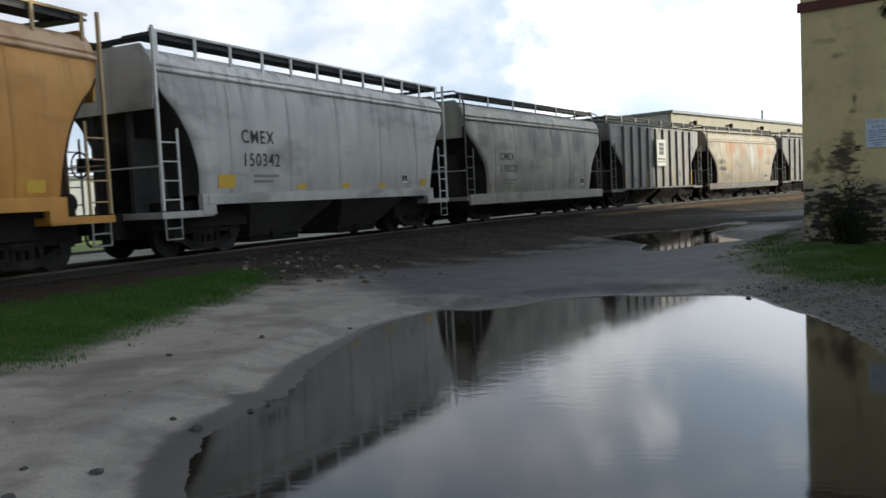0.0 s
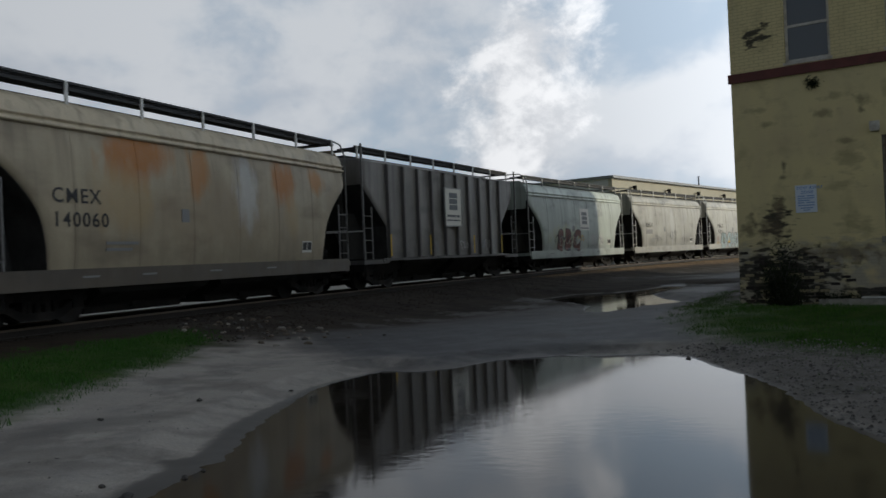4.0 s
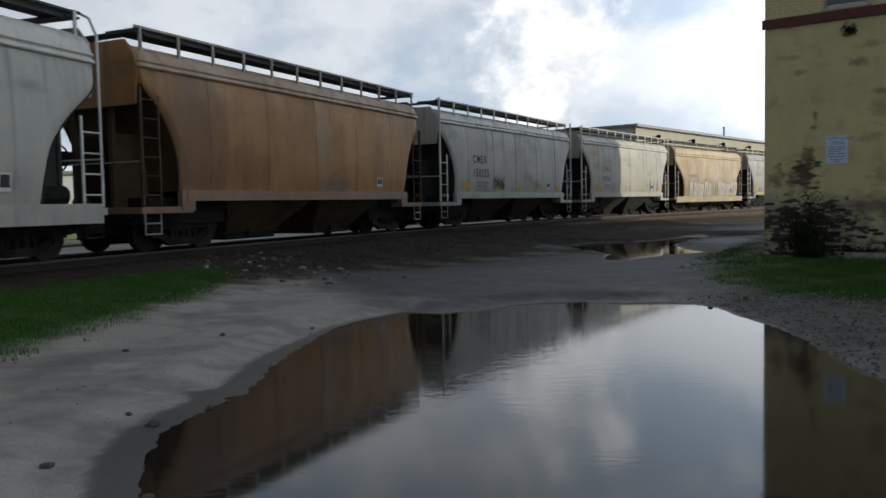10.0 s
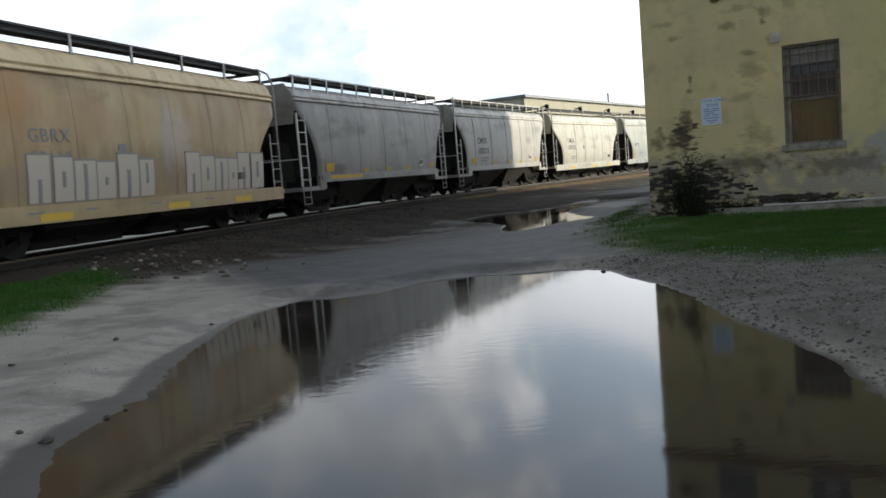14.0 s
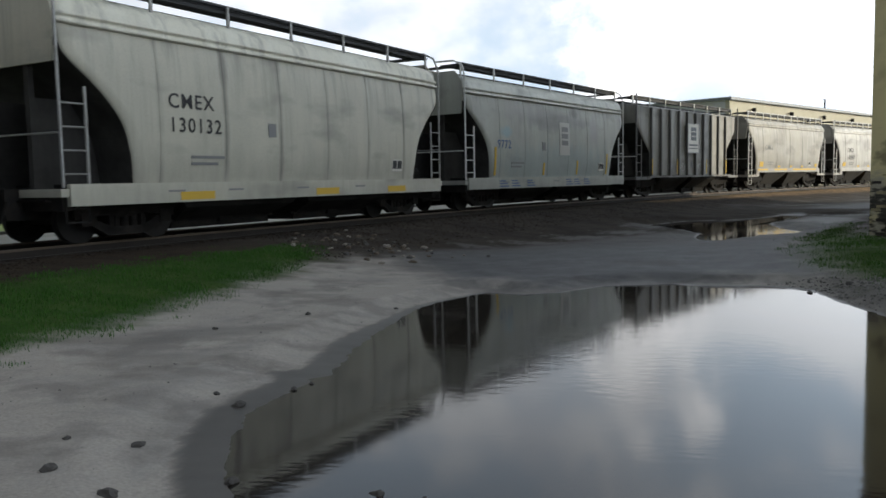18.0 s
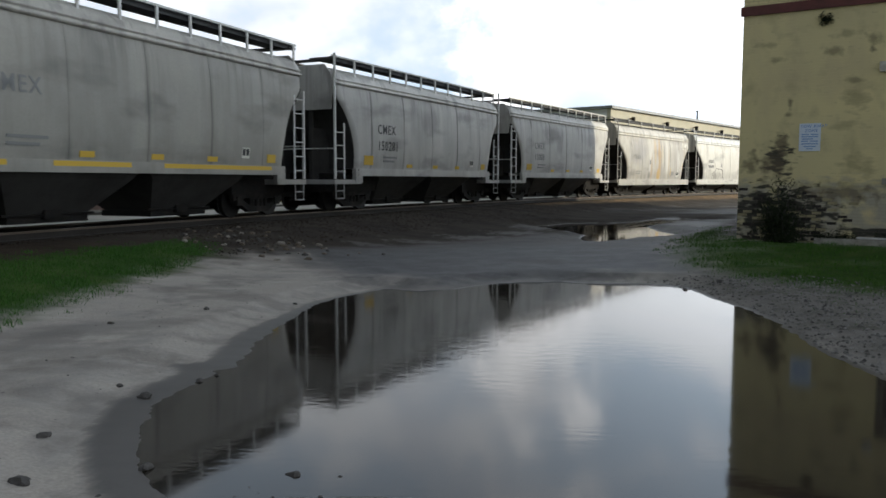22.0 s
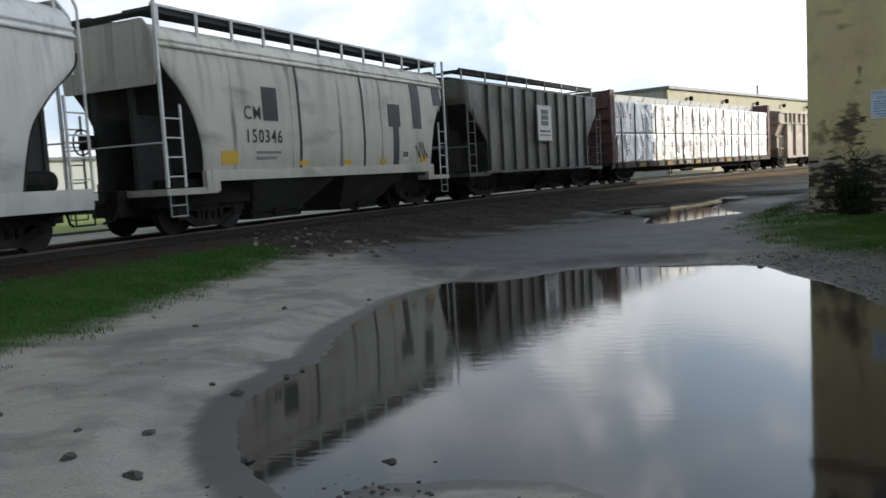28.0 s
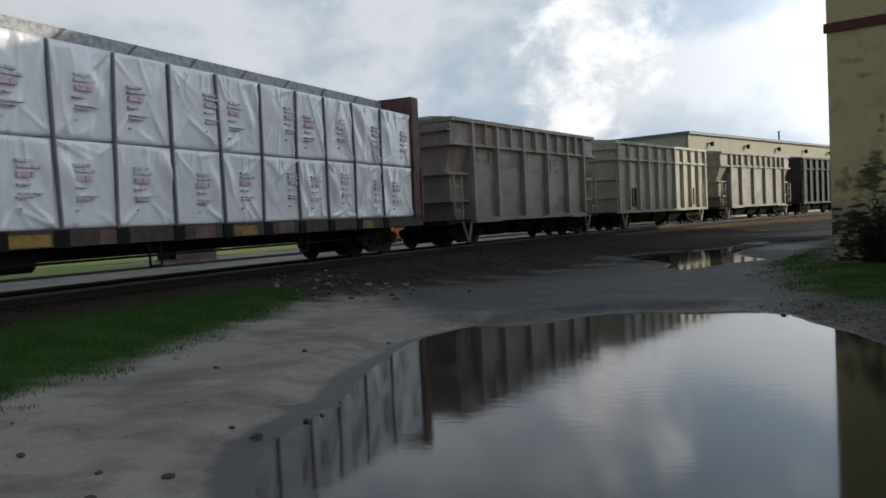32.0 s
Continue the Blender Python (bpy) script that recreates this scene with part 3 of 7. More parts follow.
def pool(label, poly, grow, mat):
    cx, cy = sum(p[0] for p in poly) / len(poly), sum(p[1] for p in poly) / len(poly)
    out = []
    for x, y in poly:
        d = math.hypot(x - cx, y - cy)
        out.append((x + (x - cx) / d * grow, y + (y - cy) / d * grow, WATER_Z))
    s = Solid()
    k = len(out)
    s.add([(cx, cy, WATER_Z)] + out, [(0, i + 1, (i + 1) % k + 1) for i in range(k)])
    me = s.mesh("water")
    me.materials.append(mat)
    tagged(new("water", me), label, "puddle", kind="structure")


pool("large still rain puddle mirroring the sky", PUDDLE, 0.35, M_WATER)
pool("shallow rain puddle in the wet road", FAR_PUDDLE, 0.3, M_STILL)


# ---- track ----
def build_track():
    track = tagged(empty("railway_track"), "single railway track on wooden ties, curving away", "railway track", kind="structure")
    for side in (-1, 1):
        low, top = Solid(), Solid()
        rings = {"foot": [], "web": [], "head": []}
        for s in range(-300, 420, 4):
            x, y, h = on_track(float(s))
            for key, a, b, z0, z1 in (("foot", -0.07, 0.07, RAIL_Z - 0.17, RAIL_Z - 0.15), ("web", -0.012, 0.012, RAIL_Z - 0.15, RAIL_Z - 0.04),
                                      ("head", -0.036, 0.036, RAIL_Z - 0.04, RAIL_Z)):
                ring = []
                for w, z in ((a, z0), (b, z0), (b, z1), (a, z1)):
                    o = -side * (HALF_GAUGE + 0.036) + w
                    ring.append((x - math.sin(h) * o, y + math.cos(h) * o, z))
                rings[key].append(ring)
        low.rings(rings["foot"]).rings(rings["web"])
        top.rings(rings["head"])
        rail = part("rail", low, M_STEEL, track, "rusty steel rail with a worn bright head")
        part("rail_head", top, M_RAILTOP, rail)
    tie = Solid().box(-0.12, 0.12, -1.3, 1.3, RAIL_Z - 0.36, RAIL_Z - 0.172).mesh("tie")
    s = -45.0
    while s < 105:
        x, y, h = on_track(s)
        part("tie", tie, M_TIE, track, pose_=Matrix.Translation((x, y, 0)) @ Matrix.Rotation(h + random.uniform(-0.02, 0.02), 4, "Z"))
        s += 0.53


# ---- the painted brick building ----
def painted_brick():
    """Cream paint over brick courses: grey where it has worn off, black mould at the foot by the corner."""
    m = bpy.data.materials.new("painted_brick")
    m.use_nodes = True
    t = m.node_tree
    n = t.nodes
    p = n["Principled BSDF"]
    p.inputs["Roughness"].default_value = 0.85
    tc = n.new("ShaderNodeTexCoord")
    sep = n.new("ShaderNodeSeparateXYZ")
    link(t, tc.outputs["Object"], sep.inputs[0])

    def calc(op, *vals):
        x = n.new("ShaderNodeMath")
        x.operation = op
        for i, v in enumerate(vals):
            if isinstance(v, (int, float)):
                x.inputs[i].default_value = v
            else:
                link(t, v, x.inputs[i])
        return x.outputs[0]

    def tex(scale, detail=6.0, stretch=(1, 1, 1)):
        mp = n.new("ShaderNodeMapping")
        mp.inputs["Scale"].default_value = stretch
        link(t, tc.outputs["Object"], mp.inputs[0])
        x = n.new("ShaderNodeTexNoise")
        x.inputs["Scale"].default_value, x.inputs["Detail"].default_value = scale, detail
        link(t, mp.outputs[0], x.inputs["Vector"])
        return x.outputs[0]

    def span(src, lo, hi, a=0.0, b=1.0):
        x = n.new("ShaderNodeMapRange")
        for key, v in (("From Min", lo), ("From Max", hi), ("To Min", a), ("To Max", b)):
            x.inputs[key].default_value = v
        link(t, src, x.inputs[0])
        return x.outputs[0]

    def mix(f, a, b):
        x = n.new("ShaderNodeMix")
        x.data_type = "RGBA"
        for key, v in (("Factor", f), ("A", a), ("B", b)):
            if isinstance(v, tuple):
                x.inputs[key].default_value = (*v, 1)
            else:
                link(t, v, x.inputs[key])
        return x.outputs["Result"]

    def blotch(u, z, ru, rz):
        """1 at the middle of an uneven patch of the wall, 0 past its rim."""
        du = calc("DIVIDE", calc("SUBTRACT", sep.outputs[0], u), ru)
        dz = calc("DIVIDE", calc("SUBTRACT", sep.outputs[2], z), rz)
        return calc("SUBTRACT", 1.0, calc("SQRT", calc("ADD", calc("MULTIPLY", du, du), calc("MULTIPLY", dz, dz))))

    comb = n.new("ShaderNodeCombineXYZ")
    link(t, calc("ADD", sep.outputs[0], sep.outputs[1]), comb.inputs[0])
    link(t, sep.outputs[2], comb.inputs[1])
    brick = n.new("ShaderNodeTexBrick")
    brick.inputs["Scale"].default_value = 1.0
    brick.inputs["Brick Width"].default_value, brick.inputs["Row Height"].default_value = 0.215, 0.075
    brick.inputs["Mortar Size"].default_value = 0.007
    link(t, comb.outputs[0], brick.inputs["Vector"])
    broad, mid, fine, course = tex(0.5), tex(2.3), tex(24.0, 3.0), tex(3.2, 5.0, (1, 1, 3.0))
    col = mix(span(broad, 0.35, 0.7), (0.70, 0.60, 0.31), (0.61, 0.53, 0.29))
    col = mix(span(mid, 0.52, 0.72, 0, 0.5), col, (0.38, 0.32, 0.17))
    col = mix(span(course, 0.60, 0.74, 0, 0.22), col, (0.42, 0.35, 0.20))
    col = mix(span(tex(1.1, 5.0, (1, 1, 0.6)), 0.5, 0.7, 0, 0.4), col, (0.50, 0.40, 0.25))
    # thin green growth away from the corner
    col = mix(span(calc("ADD", sep.outputs[0], calc("MULTIPLY", broad, 2.4)), 5.3, 6.8, 0, 0.6), col, (0.44, 0.46, 0.20))
    worn = calc("MULTIPLY", span(calc("ADD", sep.outputs[2], calc("MULTIPLY", calc("SUBTRACT", course, 0.5), 1.1)), 1.72, 1.35), span(mid, 0.34, 0.5))
    col = mix(calc("MULTIPLY", worn, 0.85), col, (0.36, 0.33, 0.27))
    col = mix(calc("MULTIPLY", span(blotch(5.0, 1.35, 1.1, 0.8), 0.0, 0.5), span(mid, 0.42, 0.56)), col, (0.42, 0.41, 0.38))
    mould = calc("MAXIMUM", blotch(0.9, 0.85, 1.7, 0.9), calc("MAXIMUM", calc("SUBTRACT", blotch(0.9, 2.1, 0.6, 0.9), 0.32), calc("MAXIMUM", calc("SUBTRACT", blotch(0.6, 6.5, 0.75, 0.5), 0.35), blotch(3.2, 0.5, 1.7, 0.14))))
    mould = span(calc("ADD", mould, calc("MULTIPLY", calc("SUBTRACT", course, 0.5), 2.6)), 0.22, 0.5)
    mortar = span(brick.outputs["Fac"], 0.3, 0.8)
    flecks = tex(4.5, 7.0, (1, 1, 1.2))
    col = mix(calc("MULTIPLY", mould, 0.93), col, (0.018, 0.017, 0.014))
    streaky = tex(3.0, 7.0, (1, 1, 2.2))
    for u, z, ru, rz, most, rough_ in ((0.9, 2.48, 0.26, 0.4, 0.8, flecks), (0.8, 2.0, 0.5, 0.5, 0.8, flecks), (0.27, 2.0, 0.3, 0.35, 0.7, flecks), (1.09, 3.4, 0.08, 0.18, 0.8, flecks), (1.04, 3.14, 0.16, 0.08, 0.7, flecks),
                                       (1.95, 4.5, 0.32, 0.17, 0.55, flecks), (2.2, 4.85, 0.4, 0.14, 0.4, flecks), (2.76, 4.7, 0.28, 0.2, 0.55, flecks), (2.74, 4.46, 0.12, 0.1, 0.8, flecks), (3.3, 4.95, 0.28, 0.4, 0.3, flecks),
                                       (2.4, 3.85, 0.3, 0.14, 0.5, streaky), (2.46, 3.43, 0.45, 0.4, 0.4, streaky), (2.27, 2.87, 0.5, 0.15, 0.35, streaky), (2.5, 1.95, 0.5, 0.4, 0.4, streaky), (2.2, 1.35, 1.3, 0.35, 0.7, flecks), (4.3, 1.2, 1.6, 0.4, 0.6, flecks), (0.5, 4.75, 0.35, 0.12, 0.4, flecks), (0.75, 4.4, 0.3, 0.1, 0.5, flecks)):
        spot = span(calc("ADD", blotch(u, z, ru, rz), calc("MULTIPLY", calc("SUBTRACT", rough_, 0.5), 2.4)), 0.2, 0.8)
        col = mix(calc("MULTIPLY", spot, most), col, (0.13, 0.10, 0.06))
    bare = calc("MAXIMUM", calc("MAXIMUM", calc("MULTIPLY", worn, 0.3), mould), calc("MULTIPLY", span(course, 0.58, 0.7), 0.45))
    bare = calc("MAXIMUM", bare, calc("MULTIPLY", span(sep.outputs[2], 5.6, 5.7), 0.6))
    col = mix(calc("MULTIPLY", calc("MULTIPLY", mortar, bare), 0.55), col, (0.10, 0.09, 0.07))
    link(t, col, p.inputs["Base Color"])
    bump = n.new("ShaderNodeBump")
    bump.inputs["Strength"].default_value, bump.inputs["Distance"].default_value = 0.5, 0.012
    link(t, calc("SUBTRACT", calc("MULTIPLY", fine, 0.35), calc("MULTIPLY", mortar, calc("ADD", 0.35, bare))), bump.inputs["Height"])
    link(t, bump.outputs[0], p.inputs["Normal"])
    return m


M_PAINT = painted_brick()
M_BAND = material("dark_red_paint", (0.13, 0.035, 0.028), 0.7, scale=3, other=(0.06, 0.025, 0.02))
M_ROOF = material("roof_felt", (0.14, 0.14, 0.14), 0.9)
M_FRAME = material("weathered_frame", (0.60, 0.58, 0.52), 0.7, other=(0.25, 0.21, 0.16), amount=0.3)
M_PANE = glass_material("dark_pane")
# upper panes: the sky's bluish reflection is put into the glass colour
M_SKYPANE = glass_material("sky_tinted_pane", (0.085, 0.105, 0.125), 0.08)
M_BOARD = material("plywood_board", (0.17, 0.115, 0.045), 0.75, streaks=0.35, scale=2, other=(0.11, 0.075, 0.035), amount=0.4)
M_CONC = material("old_concrete", (0.36, 0.34, 0.29), 0.9, other=(0.14, 0.13, 0.11))
M_BAR = material("rusty_bar", (0.17, 0.13, 0.10), 0.7, 0.3)
M_WHITEBLUE = plain("notice_board", (0.66, 0.73, 0.82), 0.5)
M_WINDOW = material("grimy_window_frame", (0.26, 0.245, 0.20), 0.75, other=(0.12, 0.11, 0.09), amount=0.4, streaks=0.4)
M_DIMCURTAIN = material("dim_curtain", (0.12, 0.095, 0.085), 0.9, streaks=0.6, scale=5)
M_CURTAIN = material("grey_curtain", (0.36, 0.35, 0.32), 0.9, streaks=0.5, scale=3)
M_NOTICE = plain("notice_print", (0.22, 0.36, 0.60), 0.5)


def wall_with_openings(x0, x1, z0, z1, y0, y1, holes):
    """One connected slab with openings that go through it."""
    s = Solid()
    xs = sorted({x0, x1, *(v for h in holes for v in h[:2])})
    zs = sorted({z0, z1, *(v for h in holes for v in h[2:])})
    index = {}

    def at(i, j, y):
        if (i, j, y) not in index:
            index[i, j, y] = len(s.v)
            s.v.append((xs[i], y, zs[j]))
        return index[i, j, y]

    def full(i, j):
        if not (0 <= i < len(xs) - 1 and 0 <= j < len(zs) - 1):
            return False
        cx, cz = (xs[i] + xs[i + 1]) / 2, (zs[j] + zs[j + 1]) / 2
        return not any(h[0] < cx < h[1] and h[2] < cz < h[3] for h in holes)

    for i in range(len(xs) - 1):
        for j in range(len(zs) - 1):
            if not full(i, j):
                continue
            for y in (y0, y1):
                s.f.append((at(i, j, y), at(i + 1, j, y), at(i + 1, j + 1, y), at(i, j + 1, y)))
            for ok, (p, q) in ((full(i - 1, j), ((i, j), (i, j + 1))), (full(i + 1, j), ((i + 1, j), (i + 1, j + 1))),
                               (full(i, j - 1), ((i, j), (i + 1, j))), (full(i, j + 1), ((i, j + 1), (i + 1, j + 1)))):
                if not ok:
                    s.f.append((at(*p, y0), at(*q, y0), at(*q, y1), at(*p, y1)))
    return s


UPPER = [(1.22, 2.17), (3.26, 4.22), (5.30, 6.24)]
LOWER = [(3.09, 4.25)]
BUILDING_H, DEPTH = 10.5, 36.5


def build_painted_building():
    b = tagged(empty("brick_building"), "two-storey brick building painted cream, peeling and stained at its foot", "building")
    b.matrix_basis = pose(*WALL_CORNER, 0, 0, 0, WALL_TURN)
    holes = [(a, c, 5.75, 7.9) for a, c in UPPER] + [(a, c, 1.70, 3.89) for a, c in LOWER]
    front = part("wall", wall_with_openings(0, 34, -0.4, BUILDING_H, 0, 0.4, holes), M_PAINT, b, "cream painted brick wall")
    part("wall", Solid().box(0, 0.4, 0.4, DEPTH, -0.4, BUILDING_H), M_PAINT, b)
    part("wall", Solid().box(33.6, 34, 0.4, DEPTH, -0.4, BUILDING_H), M_PAINT, b)
    part("wall", Solid().box(0.4, 33.6, DEPTH - 0.4, DEPTH, -0.4, BUILDING_H), M_PAINT, b)
    part("roof", Solid().box(-0.1, 34.1, -0.1, DEPTH + 0.1, BUILDING_H, BUILDING_H + 0.15), M_ROOF, b)
    part("floor_slab", Solid().box(0.4, 33.6, 0.4, DEPTH - 0.4, 4.9, 5.1), M_CONC, b)
    part("band", Solid().box(-0.05, 34.0, -0.07, 0.0, 5.45, 5.66), M_BAND, b, "dark red painted ledge")
    for a, c in UPPER:
        w = part("window", Solid().box(a, a + 0.06, 0.1, 0.18, 5.75, 7.9).box(c - 0.06, c, 0.1, 0.18, 5.75, 7.9)
                 .box(a + 0.06, c - 0.06, 0.1, 0.18, 7.84, 7.9).box(a + 0.06, c - 0.06, 0.1, 0.18, 5.75, 5.82)
                 .box(a + 0.06, c - 0.06, 0.11, 0.17, 6.56, 6.62), M_FRAME, b)
        part("pane", Solid().box(a + 0.06, c - 0.06, 0.13, 0.14, 5.82, 6.56), M_SKYPANE, w)
        part("pane", Solid().box(a + 0.06, c - 0.06, 0.13, 0.14, 6.62, 7.84), M_SKYPANE, w)
        part("window_sill", Solid().box(a - 0.04, c + 0.04, -0.03, 0.1, 5.69, 5.75), M_FRAME, w)
    part("paper", Solid().box(3.62, 3.92, 0.115, 0.125, 6.02, 6.2), M_SIGNW, b, "white paper in the window")
    for a, c in LOWER:
        w = part("window", Solid().box(a, a + 0.15, 0.08, 0.2, 1.70, 3.89).box(c - 0.06, c, 0.08, 0.2, 1.70, 3.89)
                 .box(a + 0.15, c - 0.06, 0.08, 0.2, 3.83, 3.89).box(a + 0.15, c - 0.06, 0.08, 0.2, 2.66, 2.73)
                 .box(a + 0.15, c - 0.06, 0.08, 0.2, 1.70, 1.74), M_WINDOW, b, "barred window boarded up below")
        part("jamb_strip", Solid().box(a + 0.055, a + 0.075, 0.07, 0.08, 1.72, 3.87), M_BAR, w)
        part("pane", Solid().box(a + 0.15, c - 0.06, 0.16, 0.17, 2.73, 3.83), M_PANE, w)
        left, wide = a + 0.16, c - a - 0.23
        for z0, z1, mat, name in ((3.46, 3.82, M_CURTAIN, "pale pleated curtain behind the bars"), (2.74, 3.24, M_DIMCURTAIN, "dim lower curtain")):
            folds = [(left + wide * i / 24, 0.135 + 0.015 * (i % 2)) for i in range(25)]
            part("curtain", Solid().rings([[(x, y, z) for x, y in folds] + [(x, y + 0.008, z) for x, y in folds[::-1]] for z in (z0, z1)]), mat, w, name)
        part("board", Solid().box(left, left + wide, 0.1, 0.13, 1.745, 2.655), M_BOARD, w, "brown plywood board")
        for i in range(6):
            u = left + 0.02 + (wide - 0.04) / 5 * i
            part("bar", Solid().bar((u, 0.03, 2.70), (u, 0.03, 3.87), 0.013), M_BAR, w)
        for i in range(11):
            u = left + 0.01 + (wide - 0.02) / 10 * i
            part("bar", Solid().bar((u, 0.05, 3.5), (u, 0.05, 3.86), 0.007, 4), M_WINDOW, w)
        for z in (2.76, 3.1, 3.44, 3.66, 3.85):
            part("bar", Solid().box(a + 0.02, c - 0.02, 0.015, 0.045, z - 0.014, z + 0.014), M_BAR, w)
        part("window_sill", Solid().box(a - 0.07, c + 0.07, -0.06, 0.1, 1.56, 1.70), M_CONC, w, "worn concrete sill")
    part("vent_box", Solid().box(2.88, 3.07, -0.12, 0.0, 4.03, 4.19).box(2.89, 3.06, -0.11, 0.0, 3.98, 4.03), M_FRAME, b)
    for u in (1.31, 5.56):
        n = part("notice", Solid().box(u, u + 0.45, -0.02, -0.004, 2.31, 2.93), M_WHITEBLUE, b, "small white and blue notice board")
        for text, size, x0, z in (("TOW AWAY", 0.092, 0.025, 2.835), ("ZONE", 0.092, 0.12, 2.735)):
            part("print", lettering(text, size, "print", 0.95, 0.002), M_NOTICE, n, pose_=Matrix.Translation((u + x0, -0.0225, z)))
        for x0, x1, z in ((0.05, 0.2, 2.68), (0.24, 0.4, 2.68), (0.05, 0.4, 2.63), (0.06, 0.3, 2.58), (0.05, 0.19, 2.53), (0.23, 0.4, 2.53), (0.05, 0.4, 2.47), (0.1, 0.36, 2.41), (0.16, 0.3, 2.36)):
            part("print", Solid().box(u + x0, u + x1, -0.024, -0.021, z - 0.012, z + 0.012), M_NOTICE, n)
    part("footing", Solid().box(1.75, 34, -0.28, 0.0, -0.3, 0.36), M_CONC, b, "low concrete footing")
    part("pipe", Solid().tube([(2.6, -0.22, 0.39), (3.8, -0.22, 0.39), (5.4, -0.2, 0.43), (7.5, -0.16, 0.5)], 0.022, 8), M_WHITE, b, "thin white pipe along the footing")
    # bare bricks stand out of the broken paint at the foot of the corner
    brick = Solid().box(0.004, 0.201, -0.008, 0.02, 0.004, 0.066).mesh("brick")
    half_brick = Solid().box(0.004, 0.096, -0.008, 0.02, 0.004, 0.066).mesh("brick")
    rng = random.Random(11)
    for row in range(24):
        for c in range(13):
            u, z = 0.02 + c * 0.215 + (0.107 if row % 2 else 0), 0.2 + row * 0.075
            d = math.hypot((u - 0.9) / 1.6, (z - 0.75) / 0.7)
            if d + rng.uniform(-0.3, 0.5) < 0.8 and rng.random() < 0.75:
                part("brick", brick if rng.random() < 0.85 else half_brick, M_BARE if rng.random() < 0.62 else M_OLDPAINT, front, pose_=Matrix.Translation((u, 0, z)))
    return b


M_BARE = material("mouldy_brick", (0.035, 0.03, 0.026), 0.95, scale=4, other=(0.09, 0.06, 0.045), amount=0.4, random_tint=0.6)
M_OLDPAINT = material("old_painted_brick", (0.42, 0.36, 0.21), 0.9, scale=5, other=(0.20, 0.17, 0.11), amount=0.4, random_tint=0.5)
build_painted_building()

# ---- beyond the track ----
M_CREAM = material("cream_wall", (0.48, 0.44, 0.33), 0.85, scale=0.4, other=(0.40, 0.37, 0.28))
M_METAL_ROOF = material("grey_metal_roof", (0.22, 0.23, 0.24), 0.6, 0.2)
M_PALE = material("pale_wall", (0.55, 0.55, 0.54), 0.85, scale=0.5)


def build_warehouse():
    w = tagged(empty("warehouse"), "long low cream warehouse with a flat roof behind the train", "warehouse")
    w.matrix_basis = pose(15.5, 77.0, 0.2, 0, 0, 52.5)
    part("wall", Solid().box(0, 95, 0, 0.4, 0, 8.2), M_CREAM, w)
    part("wall", Solid().box(0, 0.4, 0.4, 30, 0, 8.2), M_PALE, w)
    part("wall", Solid().box(94.6, 95, 0.4, 30, 0, 8.2), M_CREAM, w)
    part("wall", Solid().box(0.4, 94.6, 29.6, 30, 0, 8.2), M_CREAM, w)
    part("roof", Solid().box(-0.3, 95.3, -0.3, 30.3, 8.2, 8.45), M_METAL_ROOF, w)
    for k in range(11):
        part("wall_lamp", Solid().box(4.17 + 8.5 * k, 4.33 + 8.5 * k, -0.35, 0, 7.42, 7.52).bar((4.25 + 8.5 * k, -0.35, 7.62), (4.25 + 8.5 * k, -0.35, 7.2), 0.2, 8), M_BLACK, w)
    part("mast", Solid().bar((33, 4, 8.4), (33, 4, 10.4), 0.09).bar((32.6, 4, 10.3), (33.3, 4, 10.4), 0.06), M_BLACK, w)


build_warehouse()


M_ORANGE = material("faded_orange_paint", (0.50, 0.19, 0.07), 0.8, scale=2.0, other=(0.40, 0.16, 0.07))
M_PAVED = material("damp_tan_paving", (0.23, 0.21, 0.16), 0.6, scale=0.6, bump=0.08, other=(0.13, 0.125, 0.08), amount=0.4, spec=0.25)
M_VERGE = material("sunlit_verge", (0.22, 0.27, 0.05), 0.9, scale=0.3, other=(0.14, 0.20, 0.04))


def strip(name, label, category, q0, q1, lift, mat, s0=-90, s1=150):
    s = Solid()
    rows = []
    for k in range(s0, s1 + 1, 6):
        x, y, h = on_track(float(k))
        a = (x + math.sin(h) * q0, y - math.cos(h) * q0)
        b = (x + math.sin(h) * q1, y - math.cos(h) * q1)
        rows.append([(*a, lift - 0.3), (*a, lift), (*b, lift), (*b, lift - 0.3)])
    s.rings(rows)
    me = s.mesh(name)
    me.materials.append(mat)
    tagged(new(name, me), label, category, kind="structure")


strip("pavement", "pale paved way beyond the rails", "pavement", -3.0, -12.6, 0.42, M_PAVED)
strip("verge", "yellow-green grass verge beyond the rails", "grass", -12.7, -120.0, 0.44, M_VERGE)
strip("verge", "bright grass strip beside the paved way", "grass", -8.0, -12.65, 0.44, M_VERGE, -90, 0)
# panels stand in for a truck-like orange thing of unknown kind
barrier = tagged(empty("barrier"), "long low orange thing beyond the track", "barrier")
barrier.matrix_basis = pose(-10.2, 46.2, 0.43, 0, 0, 19)
for k in range(4):
    part("panel", Solid().box(k * 1.36, k * 1.36 + 1.3, -0.15, 0.15, 0.12, 1.25), M_ORANGE, barrier)
    part("foot", Solid().box(k * 1.36 + 0.1, k * 1.36 + 0.3, -0.3, 0.3, 0, 0.12), M_BLACK, barrier)


M_KERB = material("dark_kerb", (0.07, 0.065, 0.055), 0.9)
M_BROWNBOX = material("brown_cabinet_paint", (0.24, 0.15, 0.12), 0.7, scale=2.0, other=(0.16, 0.10, 0.08))
M_WIRE = material("galvanised_wire", (0.45, 0.46, 0.46), 0.6, 0.2)
strip("kerb", "low dark kerb between the paved way and the grass", "kerb", -7.35, -7.6, 0.50, M_KERB, -60, 60)


